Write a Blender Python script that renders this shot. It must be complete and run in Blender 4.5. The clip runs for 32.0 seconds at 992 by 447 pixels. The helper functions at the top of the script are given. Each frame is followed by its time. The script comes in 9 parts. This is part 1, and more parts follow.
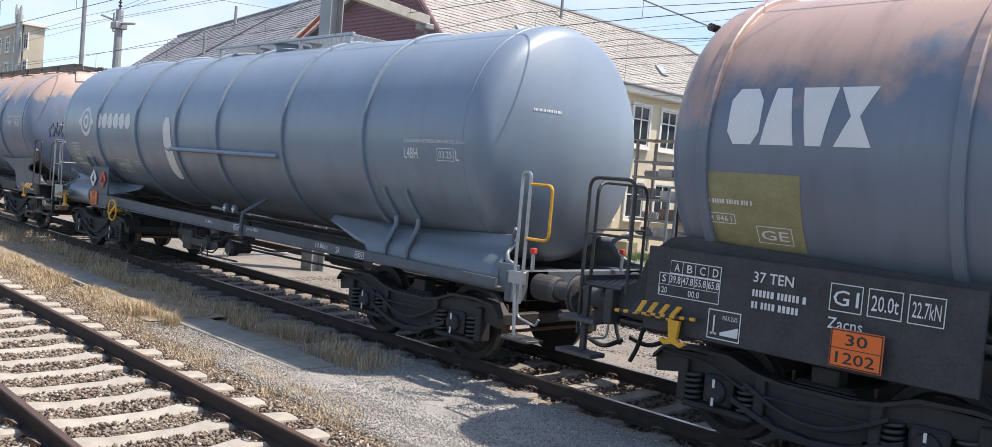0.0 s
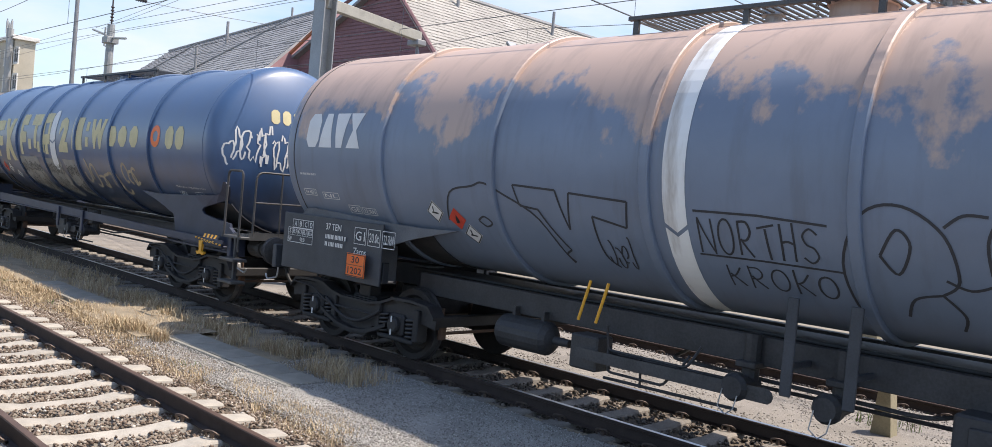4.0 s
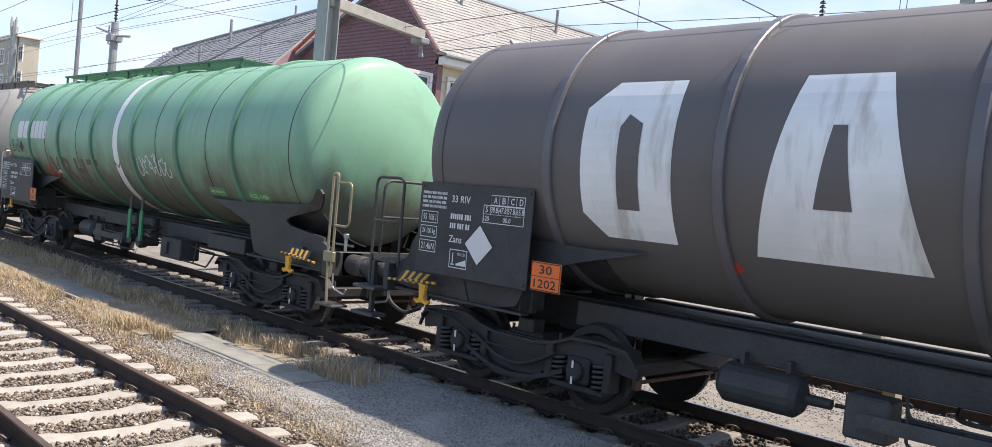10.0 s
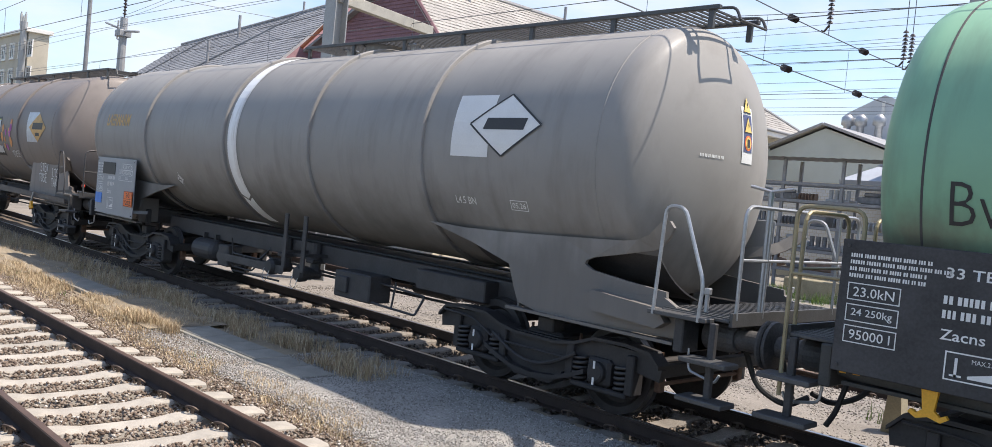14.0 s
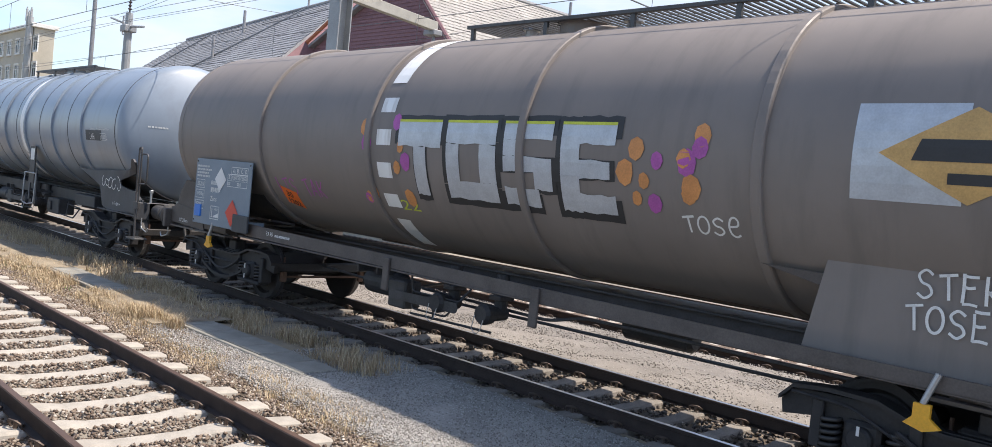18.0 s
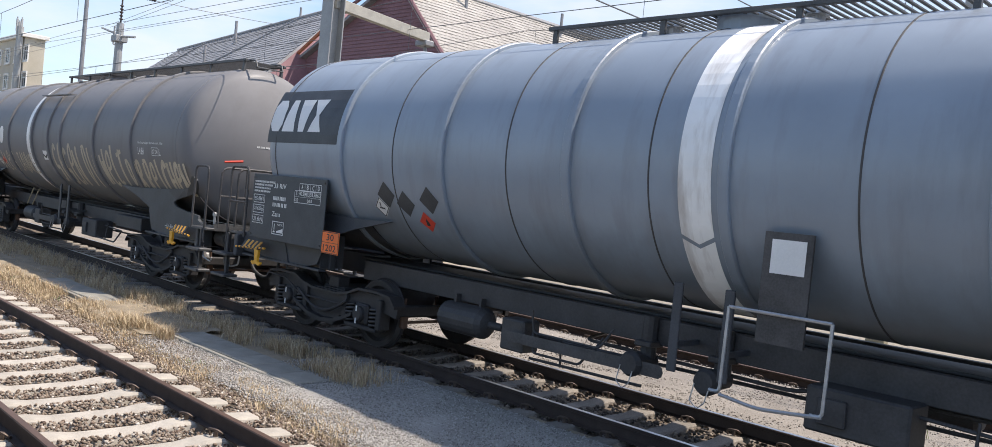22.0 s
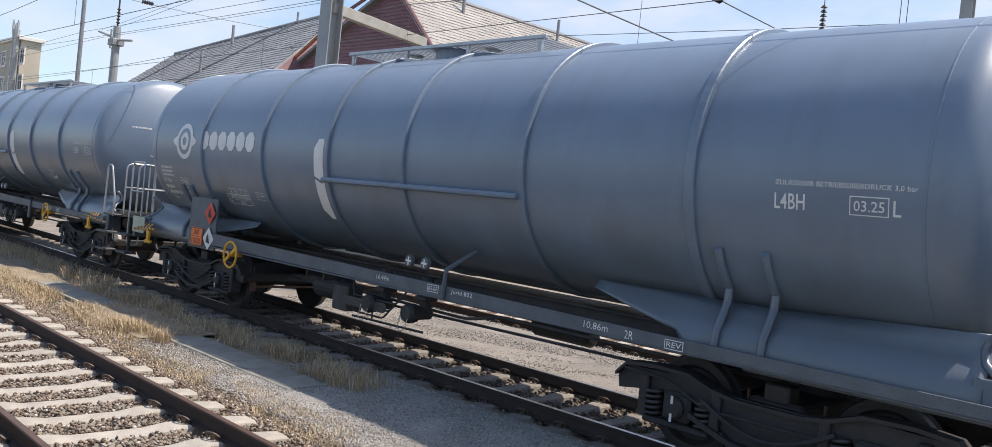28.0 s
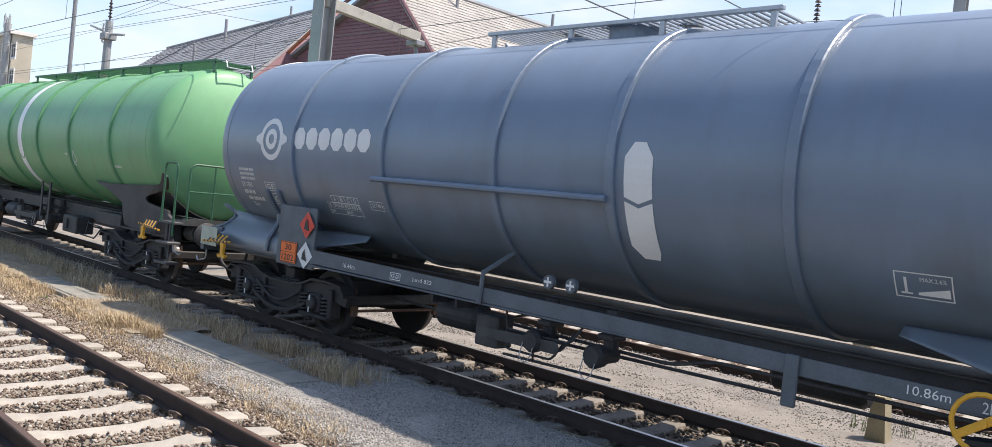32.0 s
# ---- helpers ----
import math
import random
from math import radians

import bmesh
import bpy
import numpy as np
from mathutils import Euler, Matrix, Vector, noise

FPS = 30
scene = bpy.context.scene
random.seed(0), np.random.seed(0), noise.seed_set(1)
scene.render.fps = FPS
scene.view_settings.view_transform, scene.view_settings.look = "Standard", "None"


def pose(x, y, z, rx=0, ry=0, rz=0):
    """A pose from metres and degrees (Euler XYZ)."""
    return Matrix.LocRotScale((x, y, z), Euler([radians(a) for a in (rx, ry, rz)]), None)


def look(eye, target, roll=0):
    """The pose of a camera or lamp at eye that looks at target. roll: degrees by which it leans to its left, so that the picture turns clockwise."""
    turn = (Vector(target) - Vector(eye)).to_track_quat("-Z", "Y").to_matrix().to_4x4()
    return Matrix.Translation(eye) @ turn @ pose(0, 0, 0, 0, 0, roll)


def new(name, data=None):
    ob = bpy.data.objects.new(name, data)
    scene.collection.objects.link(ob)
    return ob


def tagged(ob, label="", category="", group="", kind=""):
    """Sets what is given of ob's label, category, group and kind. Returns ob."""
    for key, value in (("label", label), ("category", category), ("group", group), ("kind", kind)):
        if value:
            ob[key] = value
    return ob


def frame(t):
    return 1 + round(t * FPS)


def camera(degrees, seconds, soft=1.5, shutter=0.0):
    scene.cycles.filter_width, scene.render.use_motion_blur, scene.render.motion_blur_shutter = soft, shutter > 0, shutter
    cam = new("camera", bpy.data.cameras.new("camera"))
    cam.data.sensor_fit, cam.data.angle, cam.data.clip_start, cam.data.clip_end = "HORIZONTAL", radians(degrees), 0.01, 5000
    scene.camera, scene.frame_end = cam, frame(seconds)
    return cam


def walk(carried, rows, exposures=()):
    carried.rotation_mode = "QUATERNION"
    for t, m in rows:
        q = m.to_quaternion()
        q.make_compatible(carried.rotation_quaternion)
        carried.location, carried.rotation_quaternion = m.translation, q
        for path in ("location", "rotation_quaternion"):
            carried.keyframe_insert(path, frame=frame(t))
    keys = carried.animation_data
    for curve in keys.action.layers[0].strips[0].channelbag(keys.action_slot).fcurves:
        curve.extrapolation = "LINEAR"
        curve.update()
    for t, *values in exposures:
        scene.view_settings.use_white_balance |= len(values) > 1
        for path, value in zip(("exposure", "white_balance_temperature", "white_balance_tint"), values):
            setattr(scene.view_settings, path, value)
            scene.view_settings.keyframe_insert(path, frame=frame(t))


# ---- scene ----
# exposure and white balance of the clip's camera
EXPOSURES = [(0.0, 0.55, 6380, 12), (2.0, 0.53, 6380, 12), (3.0, 0.39, 6380, 12), (4.0, 0.55, 6380, 12), (7.0, 0.63, 6380, 12), (10.0, 0.63, 6380, 12), (11.0, 0.55, 6380, 12), (14.0, 0.58, 6380, 12), (19.0, 0.61, 6380, 12), (20.0, 0.51, 6380, 12), (21.0, 0.35, 6380, 12), (22.0, 0.53, 6380, 12), (25.0, 0.61, 6380, 12), (28.0, 0.37, 6380, 12), (29.0, 0.55, 6380, 12), (30.0, 0.53, 6380, 12), (31.0, 0.43, 6380, 12), (32.0, 0.59, 6380, 12)]

# camera: held by hand on the platform, three metres from the near track
cam = camera(59.92, 32.0, soft=0.8, shutter=0.0)
PATH = [
    (0, pose(0.004, -0.001, 2.145, 87.390, -4.940, 45.734)),
    (0.5, pose(0.008, -0.004, 2.152, 87.412, -4.977, 45.648)),
    (1, pose(0.001, -0.006, 2.153, 87.455, -4.910, 45.596)),
    (1.5, pose(-0.010, 0.003, 2.151, 87.569, -5.000, 45.483)),
    (2, pose(0.017, -0.018, 2.148, 87.766, -5.119, 45.405)),
    (2.5, pose(0.004, -0.009, 2.148, 87.926, -5.145, 45.224)),
    (3, pose(-0.001, -0.000, 2.150, 88.056, -5.069, 45.138)),
    (3.5, pose(-0.000, -0.002, 2.152, 88.224, -5.037, 45.148)),
    (4, pose(0.014, -0.015, 2.151, 88.468, -5.094, 45.135)),
    (4.5, pose(0.007, -0.002, 2.152, 88.594, -5.104, 45.148)),
    (6.5, pose(0.012, -0.018, 2.155, 88.730, -5.190, 45.096)),
    (7, pose(0.001, -0.013, 2.159, 88.700, -5.071, 45.135)),
    (7.5, pose(0.002, 0.003, 2.155, 88.696, -5.022, 45.214)),
    (8, pose(0.004, -0.006, 2.149, 88.720, -5.124, 45.188)),
    (8.5, pose(-0.011, 0.004, 2.159, 88.593, -5.161, 45.265)),
    (9, pose(0.000, -0.000, 2.151, 88.527, -5.155, 45.309)),
    (9.5, pose(-0.003, -0.006, 2.156, 88.483, -5.263, 45.288)),
    (10, pose(-0.004, 0.002, 2.152, 88.343, -5.176, 45.358)),
    (10.5, pose(-0.003, -0.004, 2.153, 88.332, -5.160, 45.375)),
    (11, pose(0.005, 0.002, 2.149, 88.275, -4.922, 45.483)),
    (11.5, pose(0.015, -0.021, 2.154, 88.354, -5.157, 45.573)),
    (12, pose(0.021, -0.016, 2.158, 88.269, -5.102, 45.594)),
    (12.5, pose(-0.001, -0.001, 2.145, 88.242, -5.125, 45.650)),
    (13, pose(0.018, -0.016, 2.146, 88.232, -5.196, 45.710)),
    (13.5, pose(0.012, -0.008, 2.143, 88.185, -5.309, 45.790)),
    (14, pose(0.010, -0.010, 2.147, 88.091, -5.483, 45.820)),
    (14.5, pose(0.008, -0.016, 2.142, 88.042, -5.598, 45.892)),
    (16.5, pose(-0.008, 0.001, 2.149, 88.066, -5.754, 46.056)),
    (17, pose(-0.002, -0.005, 2.153, 87.972, -5.680, 46.073)),
    (17.5, pose(-0.001, -0.001, 2.146, 87.906, -5.664, 46.122)),
    (18, pose(0.003, -0.001, 2.149, 87.775, -5.589, 46.128)),
    (18.5, pose(-0.004, 0.008, 2.152, 87.827, -5.587, 46.164)),
    (19, pose(-0.001, 0.006, 2.151, 87.891, -5.566, 46.109)),
    (19.5, pose(0.002, -0.013, 2.145, 88.137, -5.824, 46.012)),
    (20, pose(-0.007, 0.004, 2.141, 88.176, -5.666, 45.989)),
    (20.5, pose(0.005, -0.002, 2.152, 88.297, -5.617, 45.840)),
    (21, pose(0.003, 0.001, 2.148, 88.433, -5.588, 45.727)),
    (21.5, pose(0.004, -0.012, 2.146, 88.548, -5.752, 45.605)),
    (22, pose(-0.006, 0.004, 2.141, 88.540, -5.620, 45.559)),
    (22.5, pose(-0.009, -0.019, 2.145, 88.644, -5.844, 45.476)),
    (23, pose(0.008, -0.020, 2.147, 88.601, -5.719, 45.565)),
    (23.5, pose(0.014, -0.026, 2.148, 88.596, -5.760, 45.555)),
    (24, pose(0.003, -0.013, 2.146, 88.607, -5.747, 45.600)),
    (24.5, pose(0.007, 0.001, 2.151, 88.578, -5.657, 45.594)),
    (25, pose(0.012, -0.017, 2.149, 88.662, -5.790, 45.606)),
    (25.5, pose(0.016, -0.017, 2.145, 88.638, -5.678, 45.648)),
    (27.5, pose(-0.004, -0.010, 2.135, 88.809, -5.692, 45.460)),
    (28, pose(0.017, -0.036, 2.142, 88.917, -5.891, 45.279)),
    (28.5, pose(0.034, -0.048, 2.116, 89.088, -6.043, 45.197)),
    (29, pose(0.012, -0.013, 2.136, 88.933, -5.872, 44.869)),
    (29.5, pose(0.001, -0.002, 2.147, 88.804, -5.862, 44.849)),
    (30, pose(0.004, -0.017, 2.141, 88.753, -5.922, 44.814)),
    (30.5, pose(0.011, -0.019, 2.137, 88.688, -5.938, 44.888)),
    (31, pose(0.022, -0.013, 2.139, 88.677, -5.874, 44.912)),
    (31.5, pose(0.022, -0.015, 2.133, 88.664, -5.814, 44.902)),
    (32, pose(-0.005, -0.005, 2.134, 88.626, -5.869, 44.893)),
]
walk(cam, PATH, exposures=EXPOSURES)
# the train's run, metres along the track at each half second
RUN = [
    (0, -0.000), (0.5, 3.437), (1, 6.865), (1.5, 10.281), (2, 13.685), (2.5, 17.062),
    (3, 20.419), (3.5, 23.746), (4, 27.028), (4.5, 30.257), (5, 33.466), (5.5, 36.631),
    (6, 39.754), (6.5, 42.834), (7, 45.892), (7.5, 48.909), (8, 51.874), (8.5, 54.800),
    (9, 57.704), (9.5, 60.587), (10, 63.432), (10.5, 66.239), (11, 69.014), (11.5, 71.767),
    (12, 74.522), (12.5, 77.272), (13, 80.005), (13.5, 82.711), (14, 85.380), (14.5, 88.029),
    (15, 90.666), (15.5, 93.283), (16, 95.880), (16.5, 98.458), (17, 101.028), (17.5, 103.591),
    (18, 106.160), (18.5, 108.719), (19, 111.286), (19.5, 113.862), (20, 116.435), (20.5, 118.986),
    (21, 121.507), (21.5, 124.003), (22, 126.482), (22.5, 128.959), (23, 131.425), (23.5, 133.902),
    (24, 136.381), (24.5, 138.850), (25, 141.304), (25.5, 143.750), (26, 146.196), (26.5, 148.642),
    (27, 151.088), (27.5, 153.534), (28, 155.980), (28.5, 158.426), (29, 160.871), (29.5, 163.315),
    (30, 165.760), (30.5, 168.200), (31, 170.626), (31.5, 173.035), (32, 175.444),
]

# ---- sky and sun ----
SUN_DIR = Vector((0.36, 0.388, 1.0)).normalized()
world = bpy.data.worlds.new("sky")
scene.world = world
world.use_nodes = True
wn, wl = world.node_tree.nodes, world.node_tree.links
sky = wn.new("ShaderNodeTexSky")
sky.sky_type = "NISHITA"
sky.sun_disc = False
sky.sun_elevation = math.asin(SUN_DIR.z)
sky.sun_rotation = math.atan2(SUN_DIR.x, SUN_DIR.y)
sky.air_density, sky.dust_density, sky.ozone_density = 1.0, 1.0, 1.8
# broken white cloud over the blue, the same all round
tc = wn.new("ShaderNodeTexCoord")
sep = wn.new("ShaderNodeSeparateXYZ")
wl.new(tc.outputs["Generated"], sep.inputs[0])
mapn = wn.new("ShaderNodeMapping")
mapn.inputs["Scale"].default_value = (1.0, 1.0, 3.0)
wl.new(tc.outputs["Generated"], mapn.inputs[0])
cn = wn.new("ShaderNodeTexNoise")
cn.inputs["Scale"].default_value, cn.inputs["Detail"].default_value, cn.inputs["Roughness"].default_value = 3.2, 7.0, 0.55
wl.new(mapn.outputs[0], cn.inputs["Vector"])
cr = wn.new("ShaderNodeValToRGB")
cr.color_ramp.elements[0].position, cr.color_ramp.elements[1].position = 0.40, 0.62
wl.new(cn.outputs["Fac"], cr.inputs[0])
mixc = wn.new("ShaderNodeMixRGB")
mixc.inputs[2].default_value = (4.4, 4.6, 5.0, 1)
# cloud closes up towards the horizon, as it does
elev = wn.new("ShaderNodeMapRange")
elev.inputs["From Min"].default_value, elev.inputs["From Max"].default_value = 0.0, 0.55
elev.inputs["To Min"].default_value, elev.inputs["To Max"].default_value = 0.95, 0.45
wl.new(sep.outputs["Z"], elev.inputs["Value"])
cover = wn.new("ShaderNodeMath")
cover.operation = "MULTIPLY"
wl.new(cr.outputs[0], cover.inputs[0])
wl.new(elev.outputs[0], cover.inputs[1])
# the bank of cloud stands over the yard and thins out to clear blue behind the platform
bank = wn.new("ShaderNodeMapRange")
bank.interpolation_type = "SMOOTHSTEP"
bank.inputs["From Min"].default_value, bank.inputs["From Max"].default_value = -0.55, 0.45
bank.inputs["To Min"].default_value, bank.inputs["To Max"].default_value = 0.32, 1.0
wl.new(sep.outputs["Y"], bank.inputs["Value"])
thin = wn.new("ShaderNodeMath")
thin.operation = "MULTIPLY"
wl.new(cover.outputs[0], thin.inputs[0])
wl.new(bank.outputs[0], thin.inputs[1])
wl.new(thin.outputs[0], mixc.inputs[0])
wl.new(sky.outputs[0], mixc.inputs[1])
bg = wn["Background"]
bg.inputs["Strength"].default_value = 0.15
wl.new(mixc.outputs[0], bg.inputs["Color"])
sun = new("sun", bpy.data.lights.new("sun", "SUN"))
sun.data.energy, sun.data.angle, sun.data.color = 4.5, radians(0.53), (1.0, 0.90, 0.78)
sun.matrix_world = look(SUN_DIR * 60, (0, 0, 0))

# ---- helpers for meshes and materials ----
rng = random.Random(7)
nrng = np.random.RandomState(11)


def part(name, bm, material, parent=None, label="", m=None, smooth=False):
    """Links a bmesh, or a finished mesh, as one object under a thing or part."""
    if isinstance(bm, bpy.types.Mesh):
        me = bm
    else:
        me = bpy.data.meshes.new(name)
        bm.to_mesh(me)
        bm.free()
        if smooth:
            me.polygons.foreach_set("use_smooth", [True] * len(me.polygons))
    if material is not None and not me.materials:
        me.materials.append(material)
    ob = new(name, me)
    if parent is not None:
        ob.parent = parent
    if m is not None:
        ob.matrix_basis = m
    if label:
        ob["label"] = label
    return ob


def box(bm, x0, x1, y0, y1, z0, z1, m=None):
    vs = [bm.verts.new((x, y, z)) for x in (x0, x1) for y in (y0, y1) for z in (z0, z1)]
    for a, b, c, d in ((0, 1, 3, 2), (4, 6, 7, 5), (0, 4, 5, 1), (2, 3, 7, 6), (0, 2, 6, 4), (1, 5, 7, 3)):
        bm.faces.new((vs[a], vs[b], vs[c], vs[d]))
    if m is not None:
        bmesh.ops.transform(bm, matrix=m, verts=vs)
    return vs


def bbox(bm, x0, x1, y0, y1, z0, z1, bev=0.01, m=None):
    """A box with its edges broken."""
    b2 = bmesh.new()
    box(b2, x0, x1, y0, y1, z0, z1)
    bmesh.ops.bevel(b2, geom=list(b2.edges), offset=bev, segments=1, affect="EDGES")
    if m is not None:
        bmesh.ops.transform(b2, matrix=m, verts=b2.verts)
    merge(bm, b2)


def merge(bm, other):
    me = bpy.data.meshes.new("scrap")
    other.to_mesh(me)
    other.free()
    bm.from_mesh(me)
    bpy.data.meshes.remove(me)


def rod(bm, a, b, r, seg=8, r2=None):
    """A round bar from a to b, closed at both ends."""
    a, b = Vector(a), Vector(b)
    r2 = r if r2 is None else r2
    q = (b - a).to_track_quat("Z", "Y").to_matrix()
    ring = []
    for p, rr in ((a, r), (b, r2)):
        ring.append([bm.verts.new(p + q @ Vector((rr * math.cos(2 * math.pi * i / seg), rr * math.sin(2 * math.pi * i / seg), 0))) for i in range(seg)])
    for i in range(seg):
        j = (i + 1) % seg
        bm.faces.new((ring[0][i], ring[0][j], ring[1][j], ring[1][i]))
    bm.faces.new(ring[0][::-1])
    bm.faces.new(ring[1])


def pipe(bm, pts, r, seg=7):
    """A bent tube through the points."""
    pts = [Vector(p) for p in pts]
    rings = []
    for i, p in enumerate(pts):
        d = (pts[min(i + 1, len(pts) - 1)] - pts[max(i - 1, 0)]).normalized()
        u = d.cross(Vector((0.31, 0.2, 0.93))).normalized() if abs(d.z) < 0.9 else d.cross(Vector((1, 0.1, 0))).normalized()
        if rings:
            u = (lu - d * lu.dot(d)).normalized()
        lu = u
        v = d.cross(u)
        rings.append([bm.verts.new(p + r * (math.cos(2 * math.pi * k / seg) * u + math.sin(2 * math.pi * k / seg) * v)) for k in range(seg)])
    for a, b in zip(rings, rings[1:]):
        for k in range(seg):
            j = (k + 1) % seg
            bm.faces.new((a[k], a[j], b[j], b[k]))
    bm.faces.new(rings[0][::-1])
    bm.faces.new(rings[-1])


def bend(pts, r=0.08, n=4):
    """Rounds the corners of a run of points."""
    pts = [Vector(p) for p in pts]
    out = [pts[0]]
    for a, b, c in zip(pts, pts[1:], pts[2:]):
        d1, d2 = (a - b), (c - b)
        rr = min(r, d1.length * 0.45, d2.length * 0.45)
        p, q = b + d1.normalized() * rr, b + d2.normalized() * rr
        for i in range(n + 1):
            t = i / n
            out.append((1 - t) ** 2 * p + 2 * t * (1 - t) * b + t * t * q)
    out.append(pts[-1])
    return out


def lathe(bm, prof, seg=32, close=False, axis="x", y=0.0, z=0.0, caps=True):
    """Turns (along, radius) pairs round an axis."""
    rings = []
    for x, r in prof:
        ring = []
        for i in range(seg):
            a = 2 * math.pi * i / seg
            c, s_ = r * math.cos(a), r * math.sin(a)
            ring.append(bm.verts.new({"x": (x, y + c, z + s_), "y": (c, y + x, z + s_), "z": (c, y + s_, z + x)}[axis]))
        rings.append(ring)
    pairs = list(zip(rings, rings[1:])) + ([(rings[-1], rings[0])] if close else [])
    for a, b in pairs:
        for i in range(seg):
            j = (i + 1) % seg
            bm.faces.new((a[i], a[j], b[j], b[i]))
    if caps and not close:
        if prof[0][1] > 1e-6:
            bm.faces.new(rings[0][::-1])
        if prof[-1][1] > 1e-6:
            bm.faces.new(rings[-1])
    bmesh.ops.recalc_face_normals(bm, faces=bm.faces)


def slab(bm, poly, y0, y1):
    """A plate of the outline poly (x, z), between y0 and y1."""
    a = [bm.verts.new((x, y0, z)) for x, z in poly]
    b = [bm.verts.new((x, y1, z)) for x, z in poly]
    n = len(poly)
    fa = [bm.faces.new(a), bm.faces.new(b[::-1])]
    for i in range(n):
        j = (i + 1) % n
        fa.append(bm.faces.new((a[j], a[i], b[i], b[j])))
    bmesh.ops.recalc_face_normals(bm, faces=fa)


def node_mat(name):
    m = bpy.data.materials.new(name)
    m.use_nodes = True
    nt = m.node_tree
    return m, nt.nodes, nt.links, nt.nodes["Principled BSDF"]


def noise_tex(n, l, scale, detail=5.0, stretch=None, rough=0.6):
    tc_ = n.new("ShaderNodeTexCoord")
    mp = n.new("ShaderNodeMapping")
    mp.inputs["Scale"].default_value = stretch or (1, 1, 1)
    l.new(tc_.outputs["Object"], mp.inputs[0])
    t = n.new("ShaderNodeTexNoise")
    t.inputs["Scale"].default_value, t.inputs["Detail"].default_value, t.inputs["Roughness"].default_value = scale, detail, rough
    l.new(mp.outputs[0], t.inputs["Vector"])
    return t.outputs["Fac"]


def ramp(n, l, src, stops):
    r = n.new("ShaderNodeValToRGB")
    e = r.color_ramp.elements
    e[0].position, e[0].color = stops[0][0], (*stops[0][1], 1)
    e[1].position, e[1].color = stops[-1][0], (*stops[-1][1], 1)
    for p, c in stops[1:-1]:
        k = e.new(p)
        k.color = (*c, 1)
    l.new(src, r.inputs[0])
    return r.outputs[0]


def mixed(n, l, fac, a, b, mode="MIX"):
    m = n.new("ShaderNodeMixRGB")
    m.blend_type = mode
    for i, v in ((0, fac), (1, a), (2, b)):
        if isinstance(v, (int, float)):
            m.inputs[i].default_value = v
        elif isinstance(v, tuple):
            m.inputs[i].default_value = (*v, 1)
        else:
            l.new(v, m.inputs[i])
    return m.outputs[0]


def bumped(n, l, bsdf, src, strength, dist=0.01):
    b = n.new("ShaderNodeBump")
    b.inputs["Strength"].default_value, b.inputs["Distance"].default_value = strength, dist
    l.new(src, b.inputs["Height"])
    l.new(b.outputs[0], bsdf.inputs["Normal"])


def plain(name, col, rough=0.6, metal=0.0, var=0.25, scale=4.0, grain=60.0, bump=0.15, dist=0.004, piece=0.0):
    """Colour that varies at two scales, with a fine relief. piece: how far single pieces differ."""
    m, n, l, b = node_mat(name)
    big, fine = noise_tex(n, l, scale), noise_tex(n, l, grain, 4.0)
    lo, hi = tuple(c * (1 - var) for c in col), tuple(min(c * (1 + var), 0.95) for c in col)
    c1 = ramp(n, l, big, [(0.3, lo), (0.7, hi)])
    c2 = mixed(n, l, 0.35, c1, ramp(n, l, fine, [(0.35, lo), (0.65, hi)]))
    if piece:
        oi = n.new("ShaderNodeObjectInfo")
        c2 = mixed(n, l, 1.0, c2, ramp(n, l, oi.outputs["Random"], [(0.0, (1 - piece,) * 3), (1.0, (1 + piece * 0.4,) * 3)]), "MULTIPLY")
    l.new(c2, b.inputs["Base Color"])
    b.inputs["Roughness"].default_value, b.inputs["Metallic"].default_value = rough, metal
    bumped(n, l, b, fine, bump, dist)
    return m


